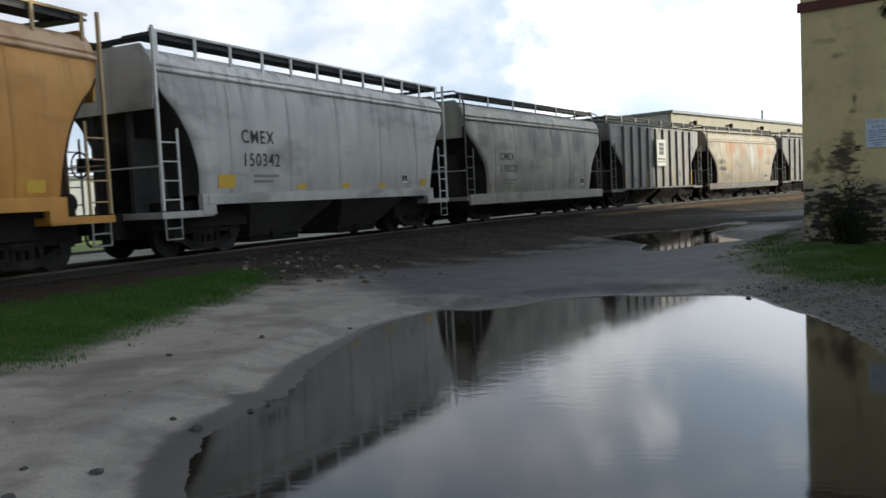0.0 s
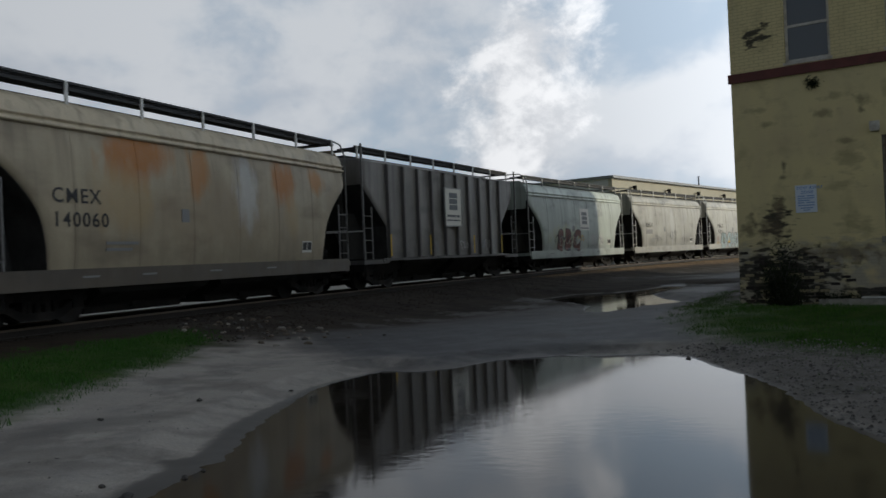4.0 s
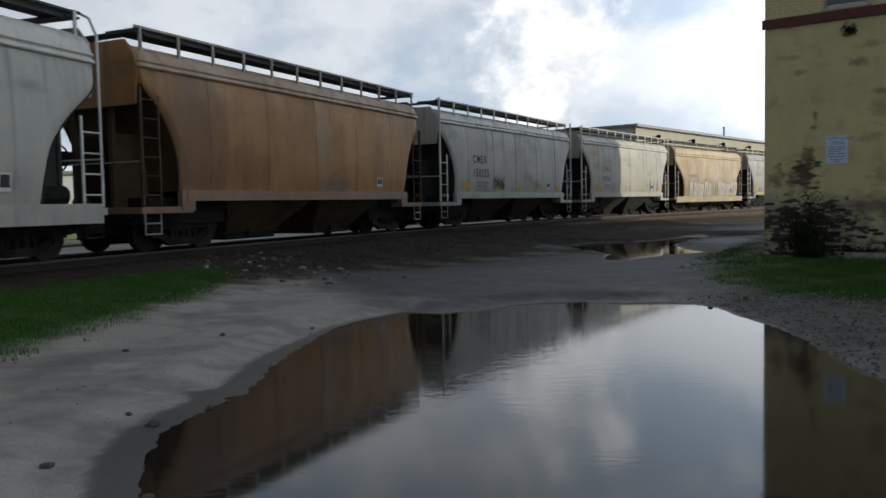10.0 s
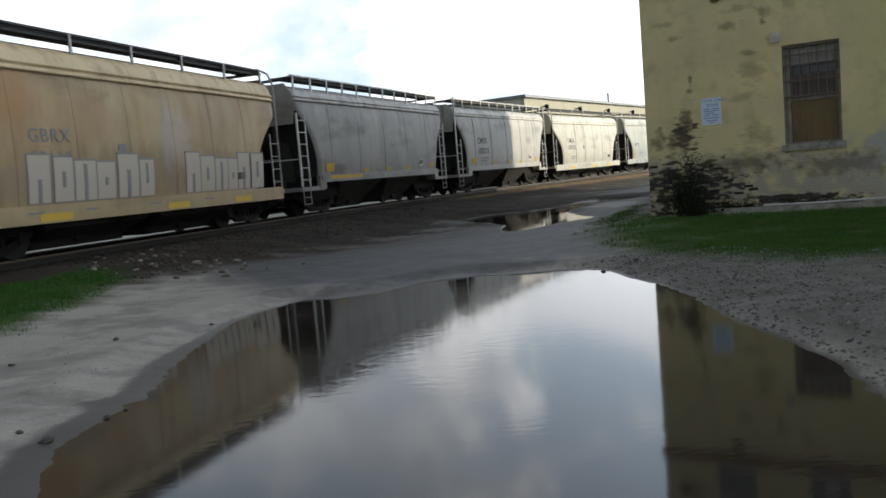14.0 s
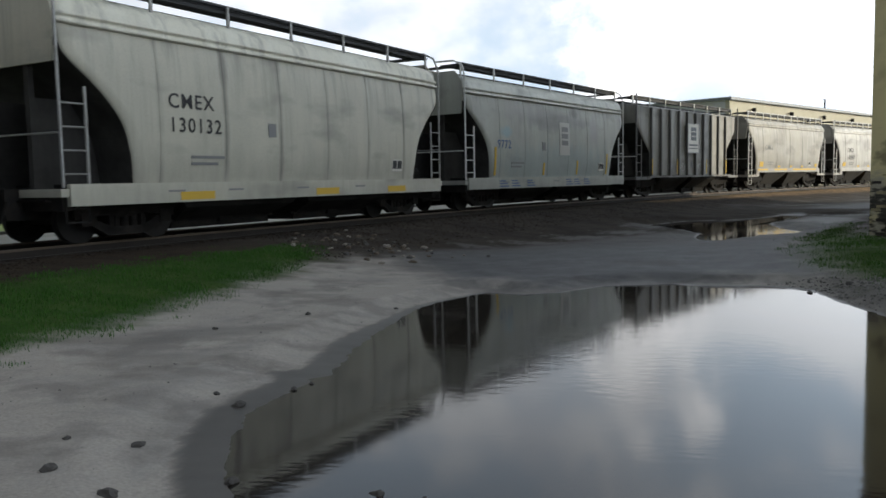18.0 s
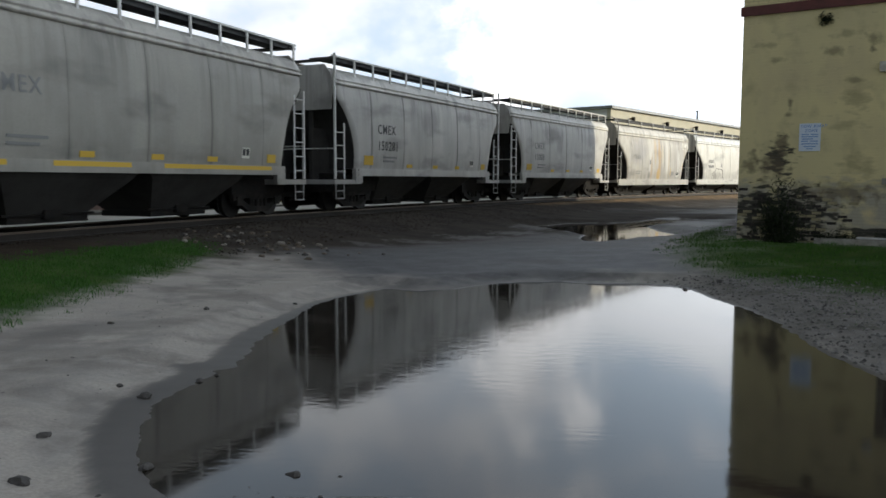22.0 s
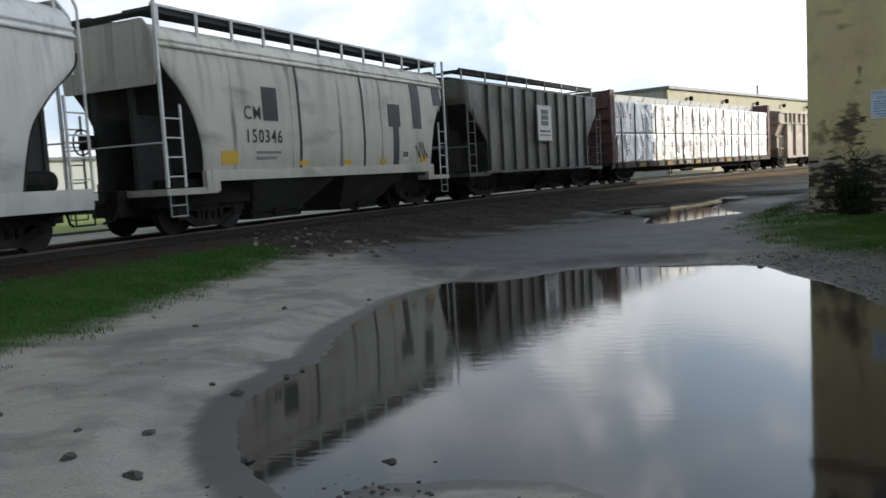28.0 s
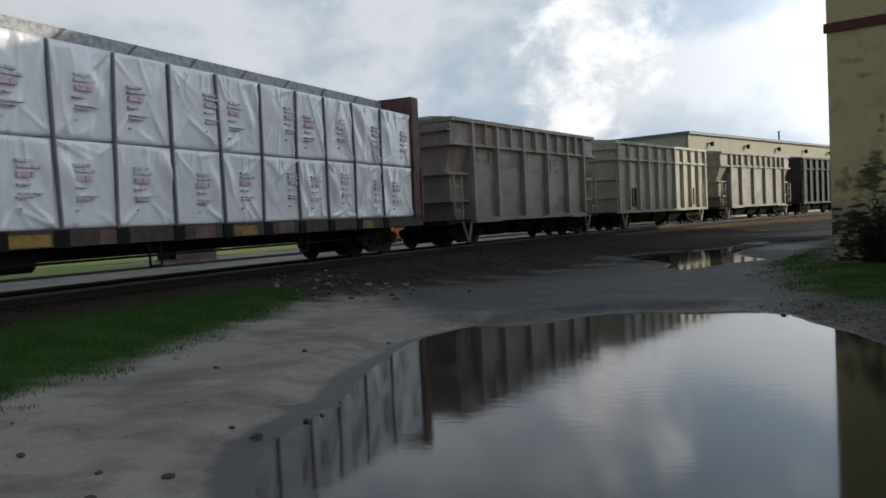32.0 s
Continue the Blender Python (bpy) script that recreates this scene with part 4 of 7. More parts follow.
def utility_box(x, y, turn, wide, deep, tall, mat, label):
    b = tagged(empty("utility_box"), label, "utility box")
    b.matrix_basis = pose(x, y, 0.43, 0, 0, turn)
    part("cabinet", Solid().box(0, wide, 0, deep, 0.06, tall), mat, b)
    part("lid", Solid().box(-0.03, wide + 0.03, -0.03, deep + 0.03, tall, tall + 0.05), mat, b)
    part("plinth", Solid().box(-0.05, wide + 0.05, -0.05, deep + 0.05, 0, 0.06), M_CONC, b)
    part("latch", Solid().box(wide * 0.8, wide * 0.85, -0.02, 0, tall * 0.5, tall * 0.62), M_BLACK, b)


utility_box(-14.9, 31.3, -32, 0.95, 0.8, 0.95, M_BLACK, "dark steel box beside the paved way")
utility_box(-13.8, 30.6, -32, 1.5, 0.8, 0.9, M_BROWNBOX, "brown painted utility box beside the paved way")
utility_box(-17.7, 44.3, -32, 0.9, 0.6, 0.9, M_PALE, "small white utility box on the grass")


def build_fence():
    f = tagged(empty("chain_link_fence"), "pale chain-link fence along the grass beyond the rails", "fence")

    def at(s, z):
        x, y, h = on_track(s)
        return x - math.sin(h) * 13.5, y + math.cos(h) * 13.5, z
    for k in range(15):
        s = -46 + 3.0 * k
        part("fence_post", Solid().bar(at(s, 0.2), at(s, 2.95), 0.035), M_WIRE, f)
    part("fence_rail", Solid().tube([at(-46 + 3.0 * k, 2.9) for k in range(15)], 0.025), M_WIRE, f)
    wires = Solid()
    for k in range(340):
        s = -46.0 + 0.12 * k
        for a, b in ((s, s + 2.4), (s + 2.4, s)):
            if max(a, b) <= -4.0:
                wires.bar(at(a, 0.5), at(b, 2.88), 0.008, 3)
    tagged(part("fence_mesh", wires, M_WIRE, f), kind="stuff")


build_fence()


def build_shed():
    w = tagged(empty("shed"), "pale low shed beyond the road", "shed")
    w.matrix_basis = pose(-62, 62, 0.2, 0, 0, 40)
    part("wall", Solid().box(0, 30, 0, 14, 0, 5.0), M_PALE, w)
    part("roof", Solid().box(-0.4, 30.4, -0.4, 14.4, 5.0, 5.3), M_METAL_ROOF, w)


build_shed()

build_track()


# ---- grass, stones, rubble ----
def scatter(name, label, category, spots, mat, shape, kind="stuff"):
    """Many small pieces in one mesh: spots of (x, y, z, size, turn, lean)."""
    v, f = [], []
    for x, y, z, size, turn, lean in spots:
        c, sn, k = math.cos(turn) * size, math.sin(turn) * size, len(v)
        for px, py, pz in shape[0]:
            qx = px + pz * lean
            v.append((x + qx * c - py * sn, y + qx * sn + py * c, z + pz * size))
        f += [tuple(i + k for i in q) for q in shape[1]]
    me = bpy.data.meshes.new(name)
    me.from_pydata(v, [], f)
    me.materials.append(mat)
    return tagged(new(name, me), label, category, kind=kind)


def random_in(poly, count, rng):
    xs, ys = [p[0] for p in poly], [p[1] for p in poly]
    x, y = rng.uniform(min(xs), min(max(xs), 15.0), count), rng.uniform(max(min(ys), 4.0), min(max(ys), 29.0), count)
    return x, y, signed_distance(x, y, poly)


BLADE = ([(-0.07, 0, 0), (0.07, 0, 0), (0.05, 0.02, 0.55), (-0.05, 0.02, 0.55), (0, 0.12, 1.0)], [(0, 1, 2, 3), (3, 2, 4)])
PEBBLE = ([(1, 0, 0.1), (0.3, 0.8, 0), (-0.7, 0.6, 0.05), (-0.9, -0.4, 0), (0.2, -0.8, 0.1), (0.45, 0.1, 0.6), (-0.4, -0.05, 0.7)],
          [(0, 1, 5), (1, 2, 6, 5), (2, 3, 6), (3, 4, 5, 6), (4, 0, 5)])


def island_material(name, a, b, rough=0.8):
    m = bpy.data.materials.new(name)
    m.use_nodes = True
    t = m.node_tree
    p = t.nodes["Principled BSDF"]
    geo = t.nodes.new("ShaderNodeNewGeometry")
    mx = t.nodes.new("ShaderNodeMix")
    mx.data_type = "RGBA"
    mx.inputs["A"].default_value, mx.inputs["B"].default_value = (*a, 1), (*b, 1)
    link(t, geo.outputs["Random Per Island"], mx.inputs["Factor"])
    link(t, mx.outputs["Result"], p.inputs["Base Color"])
    p.inputs["Roughness"].default_value = rough
    p.inputs["Specular IOR Level"].default_value = 0.1
    return m


M_GRASS = island_material("grass_blades", (0.022, 0.075, 0.012), (0.062, 0.145, 0.028), 0.8)
M_GRASS_LIGHT = island_material("light_grass_blades", (0.030, 0.088, 0.012), (0.080, 0.162, 0.032), 0.8)
M_PEBBLE = island_material("pebbles", (0.07, 0.066, 0.062), (0.26, 0.25, 0.235))
M_BALLAST = island_material("ballast_stones", (0.014, 0.011, 0.008), (0.052, 0.041, 0.030))


def grow():
    rng = np.random.RandomState(5)
    for poly, count, low, high, label in ((GRASS_LEFT, 70000, 0.03, 0.08, "low green grass on the bank beside the track"),
                                          (GRASS_RIGHT, 130000, 0.03, 0.085, "patchy green grass by the painted building")):
        x, y, d = random_in(poly, count, rng)
        keep = (d + 0.45 * ripple(x, y, 0.9, 5) + (0.5 * ripple(x, y, 0.55, 14) if poly is GRASS_RIGHT else 0) + rng.uniform(-0.3, 0.5, count) < 0.05) & (track_offset(x, y) + 0.5 * ripple(x, y, 0.7, 13) + rng.uniform(-0.2, 0.4, count) > 3.0)
        x, y = x[keep], y[keep]
        z, _ = ground_height(x, y)
        tall = low + (high - low) * np.clip(0.5 + 0.5 * ripple(x, y, 1.6, 9), 0, 1)
        scatter("grass", label, "grass", [(a, b, c - 0.01, h * rng.uniform(0.6, 1.3), rng.uniform(0, 6.28), rng.uniform(-0.5, 0.5)) for a, b, c, h in zip(x, y, z, tall)],
                M_GRASS if poly is GRASS_LEFT else M_GRASS_LIGHT, BLADE)
    x, y = rng.uniform(4.2, 12.0, 9000), rng.uniform(4.0, 15.5, 9000)
    d = signed_distance(x, y, GRASS_RIGHT)
    keep = (d > -0.3) & (d < rng.exponential(0.75, 9000)) & (signed_distance(x, y, PUDDLE) > 0.3)
    x, y = x[keep], y[keep]
    z, _ = ground_height(x, y)
    scatter("grass", "thin weedy grass coming up through the gravel", "grass", [(a, b, c - 0.01, rng.uniform(0.02, 0.06), rng.uniform(0, 6.28), rng.uniform(-0.5, 0.5)) for a, b, c in zip(x, y, z)], M_GRASS_LIGHT, BLADE)
    x, y = rng.uniform(3.3, 10.5, 16000), rng.uniform(3.5, 13.5, 16000)
    keep = (signed_distance(x, y, PUDDLE) > 0.02) & (signed_distance(x, y, GRASS_RIGHT) > -1.2) & (x < 4.4 + rng.exponential(2.0, 16000))
    x, y = x[keep], y[keep]
    z, _ = ground_height(x, y)
    scatter("gravel", "pale grey gravel at the rim of the puddle", "gravel", [(a, b, c, rng.uniform(0.008, 0.03), rng.uniform(0, 6.28), 0) for a, b, c in zip(x, y, z)], M_PEBBLE, PEBBLE)
    x, y = rng.uniform(-5.2, 3.0, 1200), 3.2 + 13.5 * rng.uniform(0, 1, 1200) ** 1.3
    keep = (signed_distance(x, y, PUDDLE) > 0.1) & (signed_distance(x, y, GRASS_LEFT) > 0.2)
    x, y = x[keep], y[keep]
    z, _ = ground_height(x, y)
    scatter("grit", "small stones strewn over the damp dirt", "gravel", [(a, b, c - 0.002, rng.uniform(0.004, 0.014), rng.uniform(0, 6.28), 0) for a, b, c in zip(x, y, z)], M_PEBBLE, PEBBLE)
    spots = []
    for k in range(9000):
        s = min(rng.uniform(-24, 30), rng.uniform(-24, 30))
        q = rng.uniform(0.85, 4.4) if rng.uniform() < 0.8 else rng.uniform(-0.65, 0.65)
        x, y, h = on_track(s)
        spots.append((x + math.sin(h) * q, y - math.cos(h) * q, rng.uniform(0.012, 0.034)))
    sx, sy, size = np.array(spots).T
    keep = signed_distance(sx, sy, GRASS_LEFT) > -0.4
    sx, sy, size = sx[keep], sy[keep], size[keep]
    z, _ = ground_height(sx, sy)
    scatter("ballast", "dark brown crushed stone ballast", "ballast", [(a, b, c, d, rng.uniform(0, 6.28), 0) for a, b, c, d in zip(sx, sy, z, size)], M_BALLAST, PEBBLE)


grow()
M_STONE = material("dark_stone", (0.07, 0.065, 0.06), 0.9, bump=0.5)
M_BRICKBIT = material("brown_rubble", (0.12, 0.095, 0.07), 0.95, bump=0.5)
M_PALE_STONE = material("pale_rubble", (0.26, 0.235, 0.20), 0.9, bump=0.5)


def stone(x, y, size, mat=None, label="small dark stone lying on the damp dirt", flat=0.5):
    bm = bmesh.new()
    bmesh.ops.create_icosphere(bm, subdivisions=2, radius=1.0)
    off = random.uniform(0, 50)
    for v in bm.verts:
        r = 1 + 0.45 * noise.noise(v.co * 1.3 + Vector((off, 0, 0)))
        v.co = Vector((v.co.x * r * size, v.co.y * r * size * random.uniform(0.68, 0.72), v.co.z * r * size * flat))
    me = bpy.data.meshes.new("stone")
    bm.to_mesh(me)
    bm.free()
    me.materials.append(mat or M_STONE)
    z = max(float(ground_height(np.array([x]), np.array([y]))[0][0]), WATER_Z - 0.02)
    ob = tagged(new("stone", me), label, "stone", "stones in the yard")
    ob.matrix_basis = pose(x, y, z + size * flat * 0.35, 0, 0, random.uniform(0, 360))


for sx, sy, size in ((-2.67, 6.40, 0.035), (-2.38, 6.17, 0.055), (-2.98, 9.85, 0.05), (-1.80, 4.62, 0.05), (-0.9, 4.53, 0.055), (-0.63, 4.5, 0.03), (-2.62, 5.06, 0.05),
                     (-2.84, 4.45, 0.055), (-2.33, 4.2, 0.07), (-3.06, 4.96, 0.03), (-3.75, 8.85, 0.04), (-2.12, 6.72, 0.04), (-2.03, 6.93, 0.03), (-1.6, 5.65, 0.025), (-1.33, 6.24, 0.03),
                     (-3.9, 5.4, 0.04), (-3.88, 4.84, 0.02), (-4.03, 4.51, 0.022), (-4.41, 5.36, 0.03), (-4.63, 6.39, 0.022), (-4.87, 6.36, 0.022), (-2.08, 10.9, 0.035),
                     (3.75, 12.6, 0.05), (3.45, 11.9, 0.035), (4.38, 12.85, 0.07)):
    stone(sx, sy, size)
for k in range(60):
    stone(-1.15 + random.gauss(0, 0.3), 3.95 + random.gauss(0, 0.22), random.uniform(0.008, 0.022), None, "tiny dark pebble in the mud of the shore")
for k in range(90):
    stone(-4.0 + random.gauss(0, 0.9), 17.3 + random.gauss(0, 0.9), random.uniform(0.025, 0.085), random.choice((M_STONE, M_BRICKBIT, M_BRICKBIT, M_PALE_STONE)),
          "piece of broken concrete rubble by the track")
board = Solid().box(-0.3, 0.3, -0.07, 0.07, 0, 0.05).mesh("board")
board.materials.append(M_WHITE)
board_ob = tagged(new("board", board), "short weathered white board lying on the rubble", "board")
board_ob.matrix_basis = pose(-3.53, 17.05, 0.10, 4, 3, -28)


# ---- bush at the corner ----
def build_bush():
    b = tagged(empty("bush"), "straggly dark bush against the stained wall", "bush")
    b.matrix_basis = pose(WALL_CORNER[0] + FRONT[0] * 1.08 - INWARD[0] * 0.42, WALL_CORNER[1] + FRONT[1] * 1.08 - INWARD[1] * 0.42, 0.18, 0, 0, WALL_TURN)
    rng = random.Random(3)
    tips = []
    for k in range(34):
        a, r, h = rng.uniform(0, 6.28), rng.uniform(0.1, 0.72), rng.uniform(0.3, 1.0)
        if k < 5:
            r, h = rng.uniform(0.05, 0.35), rng.uniform(1.1, 1.4)
        p = [Vector((0.14 * math.cos(a), 0.06 * math.sin(a), 0))]
        for i in range(1, 6):
            f = i / 5
            p.append(Vector((r * f * math.cos(a) + rng.uniform(-0.06, 0.06), 0.36 * r * f * math.sin(a) + rng.uniform(-0.04, 0.04), h * f)))
        s = Solid()
        for i in range(5):
            s.bar(p[i], p[i + 1], 0.016 - 0.0025 * i, 5)
        part("limb", s, M_STONE, b)
        tips += [(q, i) for i, q in enumerate(p[1:])]
    s = Solid()
    for k in range(5200):
        q, i = rng.choice(tips)
        c = q + Vector((rng.gauss(0, 0.10), rng.gauss(0, 0.07), rng.gauss(0, 0.08)))
        if c.z < 0.02:
            continue
        u = Vector((rng.gauss(0, 1), rng.gauss(0, 1), rng.gauss(0, 1))).normalized()
        w = u.orthogonal().normalized()
        l, m = rng.uniform(0.015, 0.04), rng.uniform(0.008, 0.02)
        s.add([c - u * l, c + w * m, c + u * l, c - w * m], [(0, 1, 2, 3)])
    tagged(part("leaves", s, M_LEAF, b), kind="stuff")


M_LEAF = island_material("dark_leaves", (0.008, 0.012, 0.006), (0.03, 0.04, 0.018), 0.7)
build_bush()


def build_weeds():
    rng = random.Random(9)
    s = Solid()
    for k in range(1500):
        u = rng.choice((rng.uniform(1.7, 2.6), rng.uniform(2.9, 4.6), rng.uniform(2.9, 4.6), rng.uniform(6.0, 9.0)))
        y, z = -rng.uniform(0.02, 0.2), 0.36 + abs(rng.gauss(0, 0.07))
        x0, y0 = WALL_CORNER[0] + FRONT[0] * u + INWARD[0] * y, WALL_CORNER[1] + FRONT[1] * u + INWARD[1] * y
        c = Vector((x0, y0, z))
        d = Vector((rng.gauss(0, 1), rng.gauss(0, 1), rng.gauss(0, 1))).normalized()
        w = d.orthogonal().normalized()
        l, m = rng.uniform(0.02, 0.05), rng.uniform(0.006, 0.014)
        s.add([c - d * l, c + w * m, c + d * l, c - w * m], [(0, 1, 2, 3)])
    me = s.mesh("weeds")
    me.materials.append(M_LEAF)
    tagged(new("weeds", me), "dark weeds along the top of the footing", "weeds", kind="stuff")


build_weeds()


def build_tuft():
    rng = random.Random(17)
    s = Solid()
    for k in range(260):
        u, z = 1.77 + rng.gauss(0, 0.07), 5.2 + rng.gauss(0, 0.055) + 0.05 * (rng.random() < 0.2)
        y = -abs(rng.gauss(0.03, 0.04))
        c = Vector((WALL_CORNER[0] + FRONT[0] * u + INWARD[0] * y, WALL_CORNER[1] + FRONT[1] * u + INWARD[1] * y, z))
        d = Vector((rng.gauss(0, 1), rng.gauss(0, 1), rng.gauss(0, 1))).normalized()
        w = d.orthogonal().normalized()
        l, m = rng.uniform(0.02, 0.05), rng.uniform(0.008, 0.016)
        s.add([c - d * l, c + w * m, c + d * l, c - w * m], [(0, 1, 2, 3)])
    me = s.mesh("fern")
    me.materials.append(M_LEAF)
    tagged(new("fern", me), "small dark fern rooted in the wall under the ledge", "plant", kind="stuff")


build_tuft()

# ---- railway cars: x along the car, -y the near side, z above the rail ----
WHEEL_R = 0.42
# end sheet colours: the car's tone taken down for shade under the overhang
M_SLOPE = material("sooty_shaded_end_sheet", (0.048, 0.046, 0.043), 0.8, spots=0.3, scale=1.2, other=(0.02, 0.019, 0.018), amount=0.4, streaks=0.3, spec=0.2)
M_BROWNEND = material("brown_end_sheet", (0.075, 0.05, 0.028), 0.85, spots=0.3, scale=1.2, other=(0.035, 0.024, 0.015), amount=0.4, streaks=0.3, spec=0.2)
# hopper colours: sooty body paint, much darkened for the shade beneath the car
M_DARKHOPPER = material("shaded_black_hopper", (0.030, 0.029, 0.027), 0.85, spots=0.35, scale=1.2, other=(0.014, 0.013, 0.012), amount=0.45, spec=0.12)
M_HOPPER = material("sooty_shaded_hopper", (0.062, 0.060, 0.056), 0.85, spots=0.35, scale=1.2, other=(0.045, 0.043, 0.04), amount=0.45, streaks=0.3, spec=0.15)
M_TRUCK = material("dusty_truck_casting", (0.012, 0.011, 0.010), 0.85, spots=0.4, scale=3.0, other=(0.034, 0.030, 0.026), amount=0.35, spec=0.15)


def wheelset_mesh():
    s = Solid()
    for side in (-1, 1):
        y = side * 0.75
        prof = [(-0.07, 0.12), (-0.065, WHEEL_R - 0.06), (-0.065, WHEEL_R), (0.05, WHEEL_R - 0.006), (0.05, WHEEL_R + 0.025), (0.07, WHEEL_R + 0.02),
                (0.07, WHEEL_R - 0.06), (0.03, WHEEL_R - 0.08), (0.03, 0.13), (0.09, 0.11), (0.09, 0.05)]
        s.wheel((0, y, 0), "y", [(-side * a * -1 * -1, r) for a, r in prof], 20)
    s.bar((0, -0.95, 0), (0, 0.95, 0), 0.075, 10)
    for side in (-1, 1):
        for k in range(3):
            q = k * 2.094
            s.bar((0.09 * math.cos(q), side * 0.96, 0.09 * math.sin(q)), (0.09 * math.cos(q), side * 0.99, 0.09 * math.sin(q)), 0.018, 6)
    return s.mesh("wheelset")


def side_frame_mesh():
    """Cast side frame of a truck, with spring nest and bearing caps."""
    s = Solid()
    for side in (-1, 1):
        y0, y1 = (side * 0.93, side * 1.08)
        s.prism([(-1.14, 0.62), (-0.6, 0.75), (0.6, 0.75), (1.14, 0.62), (1.12, 0.44), (0.62, 0.5), (-0.62, 0.5), (-1.12, 0.44)], y0, y1)
        s.prism([(-0.95, 0.42), (-0.44, 0.13), (0.44, 0.13), (0.95, 0.42), (0.80, 0.48), (0.34, 0.28), (-0.34, 0.28), (-0.80, 0.48)], y0, y1)
        for x in (-0.36, 0.36):
            s.box(x - 0.05, x + 0.05, y0, y1, 0.2, 0.6)
        for x in (-0.2, 0.0, 0.2):
            s.bar((x, side * 1.0, 0.26), (x, side * 1.0, 0.5), 0.07, 8)
        for x in (-0.875, 0.875):
            s.box(x - 0.13, x + 0.13, y0 - side * 0.02, y1 + side * 0.03, 0.32, 0.56)
    s.box(-0.2, 0.2, -1.05, 1.05, 0.46, 0.62)
    for x in (-0.36, 0.36):
        s.box(x - 0.06, x + 0.06, -0.85, 0.85, 0.2, 0.42)
    s.box(-1.2, 1.2, -0.12, 0.12, 0.5, 0.66)
    return s.mesh("truck_frame")


WHEELSET, SIDE_FRAME = wheelset_mesh(), side_frame_mesh()
WHEELS = []   # (wheelset, its place on the car, the car)


def add_trucks(car, centres, base=1.75):
    for c in centres:
        truck = part("truck", SIDE_FRAME, M_TRUCK, car, pose_=Matrix.Translation((c, 0, 0)))
        for w in (-base / 2, base / 2):
            ws = part("wheelset", WHEELSET, M_WHEEL, truck, pose_=Matrix.Translation((w, 0, WHEEL_R)))
            WHEELS.append((ws, (w, 0, WHEEL_R), car))


def add_coupler(car, reach, body):
    for side in (-1, 1):
        part("coupler", Solid().box(*sorted((side * body, side * (reach - 0.12))), -0.09, 0.09, 0.80, 0.98)
             .box(*sorted((side * (reach - 0.25), side * (reach + 0.02))), -0.15, 0.16, 0.76, 1.02), M_BLACK, car)


def flow(levels, steps=4):
    """More levels on a smooth curve through those given."""
    out = []
    for i in range(len(levels) - 1):
        a, b, c, d = (levels[max(0, min(len(levels) - 1, i + k))] for k in (-1, 0, 1, 2))
        for k in range(steps):
            f = k / steps
            row = [b[0] + (c[0] - b[0]) * f]
            for j in (1, 2):
                m0, m1 = (c[j] - a[j]) / max(c[0] - a[0], 1e-6), (d[j] - b[j]) / max(d[0] - b[0], 1e-6)
                h = c[0] - b[0]
                row.append((2 * f ** 3 - 3 * f * f + 1) * b[j] + (f ** 3 - 2 * f * f + f) * h * m0 + (3 * f * f - 2 * f ** 3) * c[j] + (f ** 3 - f * f) * h * m1)
            out.append(tuple(row))
    return out + [levels[-1]]


def shell(levels, round_=0.05):
    """Closed body with rounded corners from levels (z, half length, half width)."""
    rows = []
    z0, z1 = levels[0], levels[-1]
    levels = [z0, (z0[0] + 0.01, *z0[1:])] + list(levels[1:-1]) + [(z1[0] - 0.01, *z1[1:]), z1]
    for z, l, w in levels:
        r, k = min(round_, w * 0.4), min(0.3, w * 0.7)
        ring = []
        for sx, sy in ((-1, -1), (1, -1), (1, 1), (-1, 1)):
            along = [(sx * (l - k), sy * w), (sx * (l - r), sy * w)]
            across = [(sx * l, sy * (w - r)), (sx * l, sy * (w - k))]
            ring += along + across if sx * sy < 0 else across[::-1] + along[::-1]
        rows.append([(x, y, z) for x, y in ring])
    return Solid().rings(rows)


def width_at(levels, z):
    for (z0, _, w0), (z1, _, w1) in zip(levels, levels[1:]):
        if z0 <= z <= z1:
            return w0 + (w1 - w0) * (z - z0) / max(z1 - z0, 1e-6)
    return levels[-1][2]


